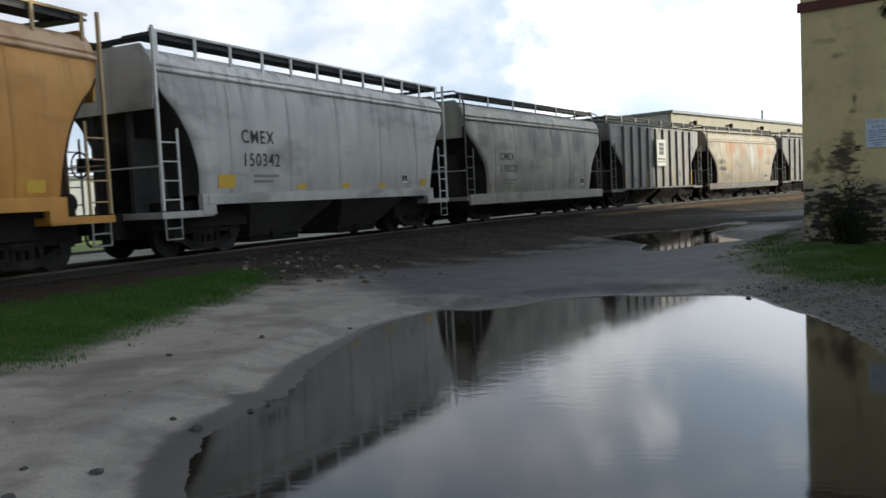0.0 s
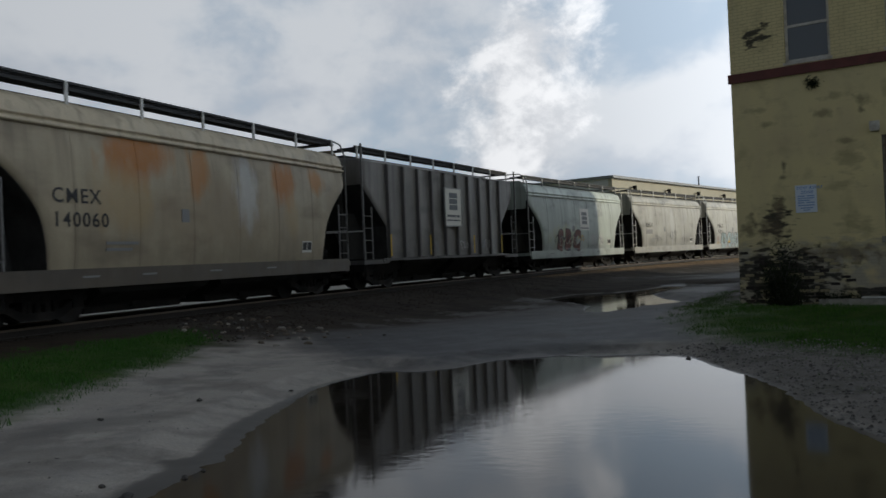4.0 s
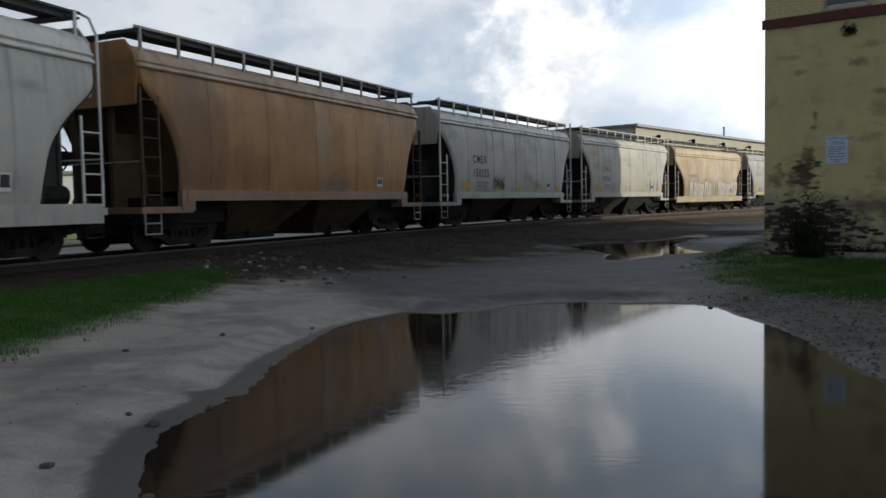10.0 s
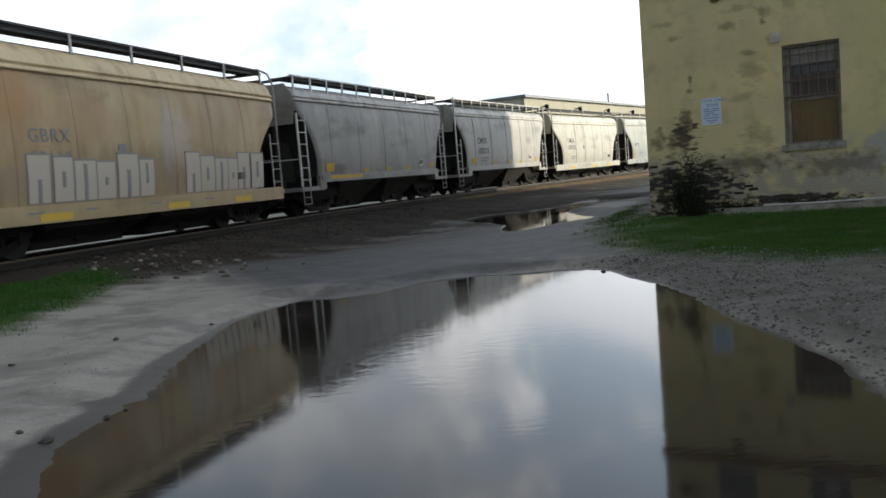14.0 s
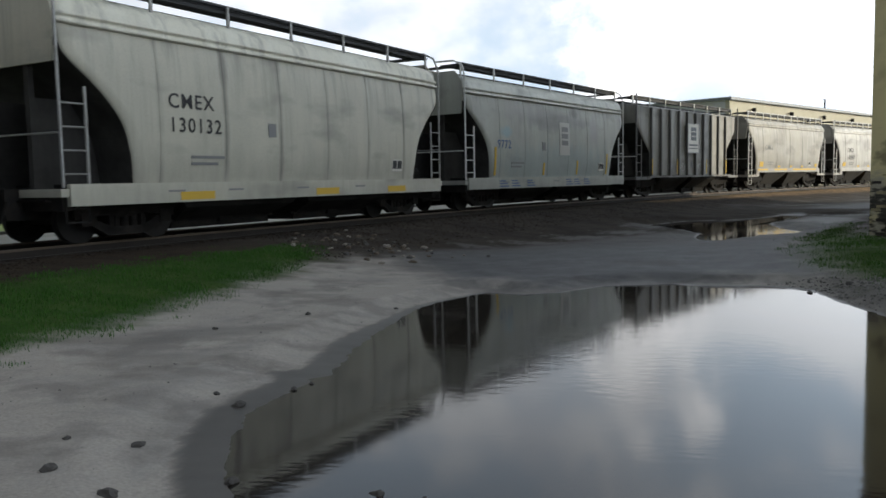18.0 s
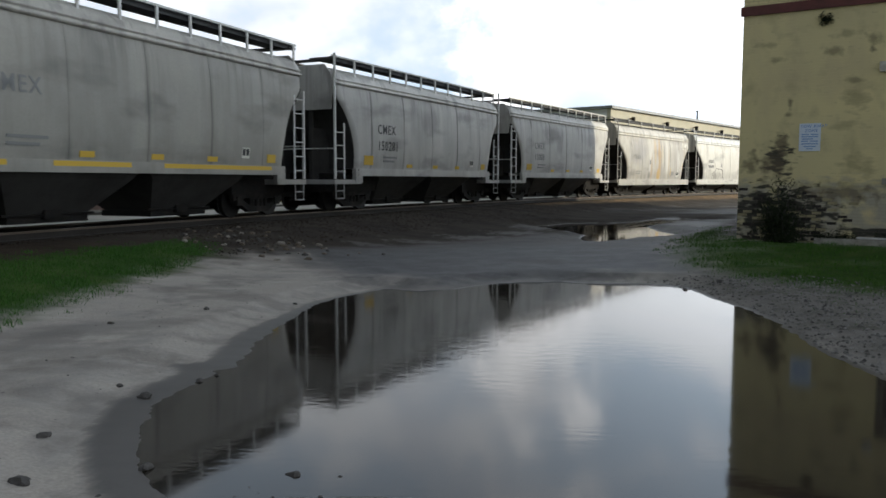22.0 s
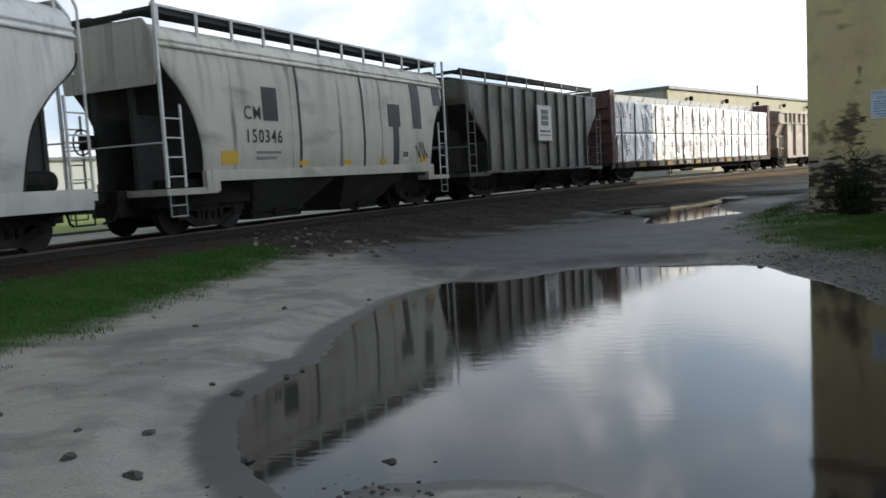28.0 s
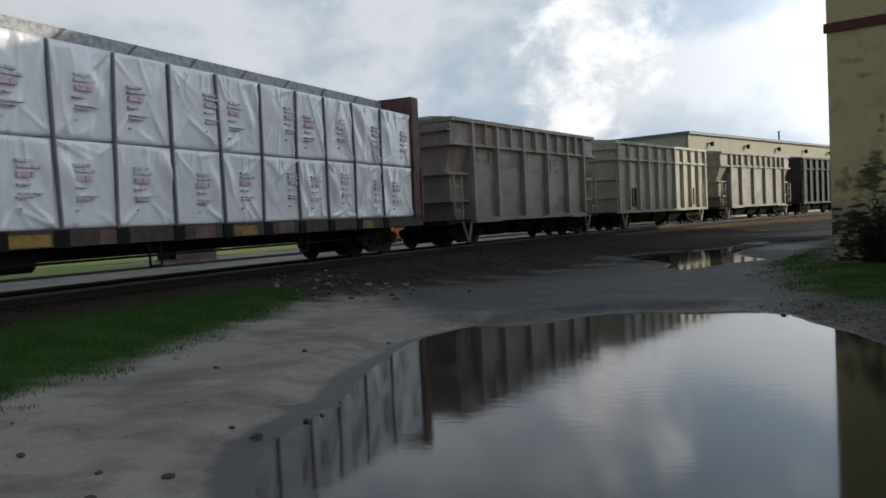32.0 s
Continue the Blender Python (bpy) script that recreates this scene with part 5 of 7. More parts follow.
KINDS = {
    # round sided, high sill, three hoppers showing
    "high": dict(levels=[(1.34, 5.27, 1.50), (1.8, 5.31, 1.55), (2.2, 5.40, 1.57), (2.63, 5.56, 1.565), (3.08, 5.85, 1.555), (3.42, 6.17, 1.54), (3.62, 6.27, 1.52), (3.95, 6.32, 1.47)],
                 roof=[(3.90, 6.34, 1.50), (3.92, 6.35, 1.535), (3.98, 6.35, 1.535), (3.99, 6.32, 1.50), (4.03, 6.32, 1.50), (4.04, 6.33, 1.525), (4.08, 6.33, 1.525), (4.09, 6.31, 1.49), (4.22, 6.3, 1.43), (4.33, 6.3, 1.31), (4.42, 6.3, 1.10), (4.48, 6.3, 0.78), (4.51, 6.3, 0.3)], sill=(1.12, 1.36), ribs=5, seam=True, posts=12),
    # flowing sides, deep sill
    "deep": dict(levels=[(1.05, 4.9, 1.50), (1.6, 4.97, 1.56), (2.2, 5.16, 1.58), (2.75, 5.62, 1.57), (3.3, 6.24, 1.54), (3.78, 6.32, 1.48)],
                 roof=[(3.78, 6.34, 1.50), (3.79, 6.35, 1.535), (3.85, 6.35, 1.535), (3.86, 6.32, 1.49), (3.92, 6.32, 1.49), (3.93, 6.34, 1.525), (3.98, 6.34, 1.525), (3.99, 6.31, 1.49), (4.15, 6.3, 1.44), (4.29, 6.3, 1.32), (4.40, 6.3, 1.10), (4.47, 6.3, 0.78), (4.5, 6.3, 0.3)],
                 sill=(0.70, 1.08), ribs=6, seam=True, posts=7),
    # outside posts, straight sides
    "ribbed": dict(levels=[(1.02, 4.75, 1.42), (2.15, 4.78, 1.42), (3.5, 6.24, 1.42), (4.28, 6.28, 1.42)],
                   roof=[(4.28, 6.3, 1.45), (4.34, 6.3, 1.43), (4.42, 6.28, 0.9), (4.46, 6.28, 0.3)], sill=(0.95, 1.04), ribs=9, seam=False, posts=8),
}
for shape in KINDS.values():
    if shape["seam"]:
        shape["levels"] = flow(shape["levels"])
MESHES = {}


def cached(key, make):
    if key not in MESHES:
        MESHES[key] = make()
    return MESHES[key]


def ladder(x, sign, top, short, y, curved):
    s = Solid()
    foot = 1.02
    if curved:
        s.tube([(x, y, foot), (x, y, top - 0.5), (x - sign * 0.05, y + 0.12, top - 0.15), (x - sign * 0.05, y + 0.45, top + 0.02), (x - sign * 0.05, -0.35, top + 0.04)], 0.03)
    else:
        s.box(x - 0.03, x + 0.03, y - 0.03, y + 0.03, foot, top)
    x2 = x - sign * 0.5
    s.box(x2 - 0.022, x2 + 0.022, y - 0.02, y + 0.02, foot, short)
    z = 1.25
    while z < short:
        s.bar((x, y, z), (x2, y, z), 0.017)
        z += 0.4
    return s


def hopper_car(kind, paint, label, sill_paint=None, rail_paint=None, sign=False, end_paint=None, roof_paint=None, ladder_paint=None, hopper_paint=None, low_ladders=False, shaded_post_paint=None):
    k = KINDS[kind]
    car = tagged(empty("covered_hopper_car"), label, "railway car", "cars of the train")
    sill_paint, rail_paint = sill_paint or paint, rail_paint or M_WHITE
    body = part("body", cached((kind, "body"), lambda: shell(k["levels"]).mesh("body", True)), paint, car, pose_=Matrix.Identity(4))
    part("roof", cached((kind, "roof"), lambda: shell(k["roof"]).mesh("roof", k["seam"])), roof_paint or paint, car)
    # slope sheets under both ends, coloured dark for the shade of the overhang
    lv = [l for l in k["levels"] if l[0] < 3.6]

    def slope(side):
        return Solid().rings([[(side * (l + 0.012), -w * 0.985, z), (side * (l + 0.03), -w * 0.985, z), (side * (l + 0.03), w * 0.985, z), (side * (l + 0.012), w * 0.985, z)]
                              for z, l, w in lv]).mesh("slope_sheet")
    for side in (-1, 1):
        part("slope_sheet", cached((kind, "slope", side), lambda: slope(side)), end_paint or M_SLOPE, car, "sooty sloping end sheet, darkened for the overhang's shade")
        if k["seam"]:
            part("end_sheet", cached((kind, "end_sheet", side), lambda: Solid().rings([[(side * 6.30, -w, z), (side * 6.36, -w, z), (side * 6.36, w, z), (side * 6.30, w, z)]
                 for z, w in ((3.15, 1.32), (3.17, 1.36), (3.9, 1.44), (4.2, 1.38), (4.52, 1.12))]).mesh("end_sheet")), paint, car)
    z0, z1 = k["sill"]
    reach = 6.3 if kind == "deep" else 5.15
    for yy in (-1, 1):
        part("side_sill", cached((kind, "sill", yy), lambda: Solid().box(-reach, reach, *sorted((yy * 1.60, yy * 1.50)), z0, z1).mesh("side_sill")), sill_paint, car)
    # two deep hoppers with a gap between them
    foot = 0.92 if kind == "high" else 1.4

    def hoppers(c):
        s = Solid()
        s.rings([[(c - 1.85, -1.44, z0 + 0.1), (c + 1.85, -1.44, z0 + 0.1), (c + 1.85, 1.44, z0 + 0.1), (c - 1.85, 1.44, z0 + 0.1)],
                 [(c - 1.62, -1.36, z0 - 0.12), (c + 1.62, -1.36, z0 - 0.12), (c + 1.62, 1.36, z0 - 0.12), (c - 1.62, 1.36, z0 - 0.12)],
                 [(c - foot, -0.66, 0.26), (c + foot, -0.66, 0.26), (c + foot, 0.66, 0.26), (c - foot, 0.66, 0.26)]])
        return s.mesh("hopper")

    def gate(c):
        return Solid().box(c - foot - 0.06, c + foot + 0.06, -0.72, 0.72, 0.14, 0.27).box(c - 0.2, c + 0.2, -0.82, -0.68, 0.22, 0.40).bar((c - foot - 0.2, -0.74, 0.30), (c + foot + 0.2, -0.74, 0.30), 0.03).mesh("gate")
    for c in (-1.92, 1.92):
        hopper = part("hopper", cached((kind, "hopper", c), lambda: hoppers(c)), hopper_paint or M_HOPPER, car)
        part("gate", cached((kind, "gate", c), lambda: gate(c)), M_BLACK, hopper)
    part("centre_sill", cached("centre_sill", lambda: Solid().box(-6.5, 6.5, -0.3, 0.3, 0.72, 1.02).mesh("centre_sill")), M_BLACK, car)
    for side in (-1, 1):
        part("draft_gear", cached(("draft", side), lambda: Solid().box(*sorted((side * 5.0, side * 6.72)), -0.40, 0.40, 0.46, 1.02).box(*sorted((side * 6.40, side * 6.50)), -1.2, -0.4, 0.78, 0.82)
             .tube([(side * 6.7, -0.45, 0.80), (side * 6.85, -0.42, 0.42), (side * 7.05, -0.3, 0.36)], 0.03).mesh("draft_gear")), M_BLACK, car)
        part("end_sill", cached(("end_sill", side), lambda: Solid().box(*sorted((side * 6.22, side * 6.40)), -1.5, 1.5, 0.62, 0.87).mesh("end_sill")), M_TRUCK, car)
        part("bolster", cached((kind, "bolster", side), lambda: Solid().box(*sorted((side * 3.45, side * 5.9)), -1.15, 1.15, 0.62, min(z1, 1.2)).mesh("bolster")), M_BLACK, car)
        part("platform", cached((kind, "platform", side), lambda: Solid().box(*sorted((side * 4.95, side * 6.45)), -1.56, 1.56, 0.86, 1.0)
                                .box(*sorted((side * 4.9, side * 5.3)), -1.585, -1.45, 0.9, z1).mesh("platform")), sill_paint, car)
        for yy in (-1.53, 1.53):
            part("ladder", cached((kind, "ladder", side, yy, low_ladders), lambda: ladder(side * 6.38, side, 3.5 if low_ladders else 4.82, 3.35 if low_ladders else 2.75, yy, kind == "deep" and yy < 0).mesh("ladder")), ladder_paint or rail_paint, car)
            part("step", cached((kind, "step", side, yy), lambda: Solid().bar((side * 6.35, yy, 0.9), (side * 6.35, yy, 0.42), 0.018)
                                .bar((side * 5.9, yy, 0.9), (side * 5.9, yy, 0.42), 0.018).bar((side * 6.35, yy, 0.42), (side * 5.9, yy, 0.42), 0.018)
                                .bar((side * 6.35, yy, 0.65), (side * 5.9, yy, 0.65), 0.018).mesh("step")), M_GALV if kind == "high" else M_BLACK, car)
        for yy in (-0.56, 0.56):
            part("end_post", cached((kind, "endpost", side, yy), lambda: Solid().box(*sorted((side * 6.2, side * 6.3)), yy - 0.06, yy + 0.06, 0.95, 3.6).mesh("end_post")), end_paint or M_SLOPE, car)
            # added dark plate: fills the shaded corner and closes the bright gap
            part("end_web", cached((kind, "shadedweb", side, yy), lambda: Solid().rings([[(side * 4.7, yy - 0.02, 1.0), (side * 6.24, yy - 0.02, 1.0), (side * 6.24, yy + 0.02, 1.0), (side * 4.7, yy + 0.02, 1.0)],
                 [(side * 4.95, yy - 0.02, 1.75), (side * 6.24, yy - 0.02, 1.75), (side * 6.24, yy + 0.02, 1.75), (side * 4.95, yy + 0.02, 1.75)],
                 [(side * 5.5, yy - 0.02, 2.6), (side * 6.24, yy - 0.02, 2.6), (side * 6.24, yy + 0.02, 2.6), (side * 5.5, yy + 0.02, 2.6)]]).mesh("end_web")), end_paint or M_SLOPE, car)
        part("end_rail", cached((kind, "endrail", side), lambda: Solid().bar((side * 6.42, -1.5, 1.95), (side * 6.42, 1.5, 1.95), 0.018).mesh("end_rail")), rail_paint, car)
    part("brake_wheel", cached((kind, "brake"), lambda: Solid().tube([(-6.52, 0.75 + 0.28 * math.cos(q * 0.5236), 2.1 + 0.28 * math.sin(q * 0.5236)) for q in range(13)], 0.02)
         .bar((-6.52, 0.47, 2.1), (-6.52, 1.03, 2.1), 0.014).bar((-6.52, 0.75, 1.82), (-6.52, 0.75, 2.38), 0.014).box(-6.5, -6.3, 0.62, 0.88, 1.95, 2.25).mesh("brake_wheel")), M_BLACK, car)
    part("air_tank", cached("air_tank", lambda: Solid().bar((5.3, -0.7, 1.25), (6.2, -0.7, 1.25), 0.2, 12).mesh("air_tank")), M_BLACK, car)
    # roof walk: dark grating on pale posts, along both edges and across the ends
    wide, top = (1.36, 4.80) if kind == "high" else (1.22, 4.80)
    for yy in (-1, 1):
        part("roof_walk", cached((kind, "walk", yy), lambda: Solid().box(-6.25, 6.25, *sorted((yy * (wide - 0.03), yy * 0.5)), top - 0.09, top - 0.05)
             .box(-6.25, 6.25, *sorted((yy * (wide - 0.05), yy * (wide - 0.08))), top - 0.17, top - 0.03).mesh("roof_walk")), M_GRATE, car, "dark steel grating")
        part("top_rail", cached((kind, "top_rail", yy), lambda: Solid().box(-6.3, 6.3, *sorted((yy * (wide + 0.02), yy * (wide - 0.02))), top - 0.05, top).mesh("top_rail")),
             rail_paint if kind == "high" else M_GRATE, car)
        n = k["posts"]
        for i in range(n):
            x = -6.15 + 12.3 * i / (n - 1)
            part("post", cached(("roof_post", wide), lambda: Solid().box(-0.035, 0.035, -0.02, 0.02, 4.20, 4.80).mesh("post")), rail_paint, car,
                 pose_=Matrix.Translation((x, yy * (wide + 0.01), 0)))
    for e in (-1, 1):
        part("end_walk", cached((kind, "end_walk", e), lambda: Solid().box(*sorted((e * 6.3, e * 5.95)), -wide, wide, top - 0.14, top - 0.10).mesh("end_walk")), M_GRATE, car)
    part("hatch", cached((kind, "hatch"), lambda: Solid().box(-5.6, 5.6, -0.32, 0.32, 4.4, 4.62).mesh("hatch")), M_GRATE, car)
    # posts, seams
    if kind == "ribbed":
        for i in range(10):
            x = -4.7 + 9.4 * i / 9
            for yy in (-1, 1):
                part("side_post", cached(("post", i, yy), lambda: Solid().box(x - 0.045, x + 0.045, *sorted((yy * 1.415, yy * 1.53)), 1.04, 4.27).mesh("side_post")), shaded_post_paint or paint, car)
    else:
        for i in range(k["ribs"]):
            x = -4.3 + 8.6 * i / (k["ribs"] - 1)
            def seam():
                s = Solid()
                s.rings([[(x - 0.012, -w - 0.005, z), (x + 0.012, -w - 0.005, z), (x + 0.012, -w + 0.02, z), (x - 0.012, -w + 0.02, z)] for z, l, w in k["levels"]])
                return s.mesh("seam")
            part("seam", cached((kind, "seam", i), seam), paint, car)
    add_trucks(car, (-4.75, 4.75))
    add_coupler(car, 7.1, 6.4)
    if sign:
        board = part("sign", cached("sign", lambda: Solid().box(-0.68, 0.68, -1.585, -1.535, 2.22, 3.66).mesh("sign")), M_SIGNW, car, "white sign board with dark bars")
        for i in range(3):
            part("sign_bar", cached(("signbar", i), lambda: Solid().box(-0.34, 0.34, -1.591, -1.586, 3.30 - i * 0.235, 3.505 - i * 0.235).mesh("sign_bar")), M_SIGNB, board)
        for i, (u, w, z, h) in enumerate(((-0.54, 0.74, 2.55, 0.085), (0.26, 0.26, 2.55, 0.085), (-0.54, 0.48, 2.40, 0.05), (-0.01, 0.32, 2.40, 0.05), (0.36, 0.18, 2.40, 0.05))):
            part("sign_bar", cached(("signline", i), lambda: Solid().box(u, u + w, -1.591, -1.586, z, z + h).mesh("sign_bar")), M_SIGNB, board)
        for name, box in (("sign_frame", (-0.72, -0.68, 2.18, 3.70)), ("sign_frame", (0.68, 0.72, 2.18, 3.70)), ("sign_frame", (-0.68, 0.68, 2.18, 2.22)), ("sign_frame", (-0.68, 0.68, 3.66, 3.70))):
            part(name, cached(("signframe", box), lambda: Solid().box(box[0], box[1], -1.60, -1.532, box[2], box[3]).mesh("sign_frame")), M_GALV, board)
    return car


def car_paint(color, dirt, amount, rust=None, rust_amount=0.0, rust_scale=(0.55, 0.55, 0.22), seed=0.0, lo=0.5, hi=0.66, patches=(), seams=0.0, seam_from=4.3, seam_dark=0.25):
    """Weathered car paint: sooty streaks that run down, road film below, patches of rust."""
    m = bpy.data.materials.new("car_paint")
    m.use_nodes = True
    t = m.node_tree
    n = t.nodes
    p = n["Principled BSDF"]
    tc = n.new("ShaderNodeTexCoord")

    def tex(scale, detail, stretch, roughness=0.6):
        mp = n.new("ShaderNodeMapping")
        mp.inputs["Scale"].default_value = stretch
        mp.inputs["Location"].default_value = (seed * 7.3, seed * 3.1, seed * 1.7)
        link(t, tc.outputs["Object"], mp.inputs[0])
        x = n.new("ShaderNodeTexNoise")
        for key, v in (("Scale", scale), ("Detail", detail), ("Roughness", roughness)):
            x.inputs[key].default_value = v
        link(t, mp.outputs[0], x.inputs["Vector"])
        return x.outputs[0]

    def span(src, a, b, c=0.0, d=1.0):
        x = n.new("ShaderNodeMapRange")
        for key, v in (("From Min", a), ("From Max", b), ("To Min", c), ("To Max", d)):
            x.inputs[key].default_value = v
        link(t, src, x.inputs[0])
        return x.outputs[0]

    def calc(op, a, b=0.0):
        x = n.new("ShaderNodeMath")
        x.operation = op
        for i, v in enumerate((a, b)):
            if isinstance(v, (int, float)):
                x.inputs[i].default_value = v
            else:
                link(t, v, x.inputs[i])
        return x.outputs[0]

    def mix(f, a, b):
        x = n.new("ShaderNodeMix")
        x.data_type = "RGBA"
        for key, v in (("Factor", f), ("A", a), ("B", b)):
            if isinstance(v, tuple):
                x.inputs[key].default_value = (*v, 1)
            else:
                link(t, v, x.inputs[key])
        return x.outputs["Result"]

    col = mix(span(tex(0.9, 5, (1, 1, 0.8)), 0.35, 0.68, 0.0, amount), color, dirt)
    if rust:
        col = mix(span(tex(1.0, 5, rust_scale), lo, hi, 0.0, rust_amount), col, rust)
        col = mix(span(tex(1.0, 6, (3.0, 3.0, 0.4)), 0.54, 0.72, 0.0, rust_amount * 0.6), col, tuple(c * 0.6 for c in rust))
    col = mix(span(tex(1.0, 6, (4.5, 4.5, 0.3), 0.65), 0.52, 0.8, 0.0, 0.38), col, tuple(c * 0.42 for c in color))
    col = mix(span(tex(1.0, 4, (1.3, 1.3, 0.10), 0.5), 0.5, 0.72, 0.0, 0.4), col, tuple(min(0.75, c * 1.25) for c in color))
    # smoky smudges along the upper side
    col = mix(span(tex(1.0, 4, (0.5, 0.5, 1.3), 0.5), 0.55, 0.72, 0.0, 0.5), col, tuple(c * 0.5 for c in dirt))
    sep = n.new("ShaderNodeSeparateXYZ")
    link(t, tc.outputs["Object"], sep.inputs[0])
    ragged = tex(1.0, 5, (2.6, 2.6, 0.8), 0.6)
    # soot that the rain has drawn down from the eaves
    runs = calc("MULTIPLY", span(tex(1.0, 5, (3.2, 3.2, 0.10), 0.6), 0.5, 0.68), span(sep.outputs[2], 2.2, 3.9))
    col = mix(calc("MULTIPLY", runs, 0.55), col, tuple(c * 0.6 for c in dirt))
    # soot thrown up from the wheels, thick at the foot
    film = calc("ADD", span(sep.outputs[2], 2.3, 0.8), calc("MULTIPLY", calc("SUBTRACT", ragged, 0.5), 1.1))
    col = mix(span(film, 0.3, 1.2, 0.0, 0.5), col, tuple(c * 0.55 for c in dirt))
    if seams:
        # darker bands along the seams, and beside the posts of ribbed cars
        near = calc("PINGPONG", calc("ADD", sep.outputs[0], seam_from), seams / 2)
        shade = calc("MULTIPLY", span(calc("ADD", near, calc("MULTIPLY", calc("SUBTRACT", ragged, 0.5), 0.25)), 0.10, 0.015), span(tex(1.0, 3, (0.9, 0.9, 0.3)), 0.4, 0.6))
        col = mix(calc("MULTIPLY", shade, seam_dark), col, tuple(c * 0.5 for c in dirt))
    for x, z, rx, rz, tint, most in patches:
        du = calc("DIVIDE", calc("SUBTRACT", sep.outputs[0], x), rx)
        dz = calc("DIVIDE", calc("SUBTRACT", sep.outputs[2], z), rz)
        d = calc("SUBTRACT", 1.0, calc("SQRT", calc("ADD", calc("MULTIPLY", du, du), calc("MULTIPLY", dz, dz))))
        d = calc("ADD", d, calc("MULTIPLY", calc("SUBTRACT", ragged, 0.5), 1.6))
        col = mix(span(d, 0.05, 0.6, 0.0, most), col, tint)
    col = mix(span(tex(30.0, 3, (1, 1, 1)), 0.45, 0.8, 0.0, 0.35), col, tuple(c * 0.6 for c in color))
    link(t, col, p.inputs["Base Color"])
    link(t, span(tex(2.0, 4, (1, 1, 0.5)), 0.3, 0.7, 0.45, 0.72), p.inputs["Roughness"])
    bump = n.new("ShaderNodeBump")
    bump.inputs["Strength"].default_value, bump.inputs["Distance"].default_value = 0.12, 0.02
    link(t, tex(1.6, 3, (1, 1, 0.6)), bump.inputs["Height"])
    link(t, bump.outputs[0], p.inputs["Normal"])
    return m


def decal(name, car, kind, rows, mat, label="", off=0.014):
    """Paint or lettering on the near side: rows of (z, x from, x to), laid on the curve of the side."""
    levels = KINDS[kind]["levels"] if kind in KINDS else [(0, 6, 1.5), (5, 6, 1.5)]
    v, f = [], []
    for z, a, b in rows:
        y = -width_at(levels, z) - off
        v += [(a, y, z), (b, y, z), (b, y + 0.01, z), (a, y + 0.01, z)]
    k = len(rows)
    for i in range(k - 1):
        for j in range(4):
            f.append((i * 4 + j, i * 4 + (j + 1) % 4, i * 4 + 4 + (j + 1) % 4, i * 4 + 4 + j))
    f += [(3, 2, 1, 0), tuple(range(4 * k - 4, 4 * k))]
    s = Solid()
    s.add(v, f)
    return part(name, s, mat, car, label)


def slab(x0, x1, z0, z1, n=4):
    return [(z0 + (z1 - z0) * i / n, x0, x1) for i in range(n + 1)]


def blob(x, z, rx, rz, lean=0.0, power=0.5, n=10):
    rows = []
    for i in range(n + 1):
        f = -1 + 2 * i / n
        w = rx * max(0.02, 1 - abs(f) ** 2.4) ** power
        rows.append((z + f * rz, x + f * lean - w, x + f * lean + w))
    return rows


def lay_on(me, kind, off):
    """Bends a flat mesh that stands at its place on to the near side; below the side it lies on the sill."""
    k = KINDS[kind]
    bm = bmesh.new()
    bm.from_mesh(me)
    for z in [r[0] for r in k["levels"]] + [k["sill"][1]]:
        geom = bm.verts[:] + bm.edges[:] + bm.faces[:]
        bmesh.ops.bisect_plane(bm, geom=geom, plane_co=(0, 0, z), plane_no=(0, 0, 1))
    for v in bm.verts:
        y = 1.602 if v.co.z <= k["sill"][1] + 1e-4 else width_at(k["levels"], v.co.z)
        v.co.y += -y - off
    bm.to_mesh(me)
    bm.free()
    return me


def write_on(car, kind, text, size, x, z, mat, squeeze=0.9, fat=0.0, off=0.012, shear=0.0, label=""):
    me = lettering(text, size, "lettering", squeeze, fat or 0.004, shear)
    me.transform(Matrix.Translation((x, 0, z)))
    part("lettering" if not fat else "graffiti", lay_on(me, kind, off), mat, car, label)


def fine_print(car, kind, x, z, mat, width=0.9, lines=2):
    for i in range(lines):
        decal("print", car, kind, slab(x, x + width * (1 - 0.2 * i), z - i * 0.13, z - i * 0.13 + 0.06, 1), mat)


CARS = []   # (car, its middle along the train at the start)
JOINTS = [-23.6, -9.2, 5.2, 19.7, 33.4, 47.4, 61.2, 76.1, 89.9, 103.9, 118.4, 132.7, 146.9, 160.9, 175.3, 189.7, 203.9, 218.6, 232.6, 247.2, 261.6,
          275.8, 290.4, 304.8, 319.7, 334.0]
SPEED = 11.228
SHIFT = {1: -0.1, 2: -0.15, 3: -0.15, 7: 0.15, 8: 0.25, 17: -0.05, 18: 0.2, 19: 0.3, 20: 0.28, 21: 0.2, 22: 0.1, 23: 0.3, 24: 0.25}
SOOT = (0.13, 0.125, 0.12)
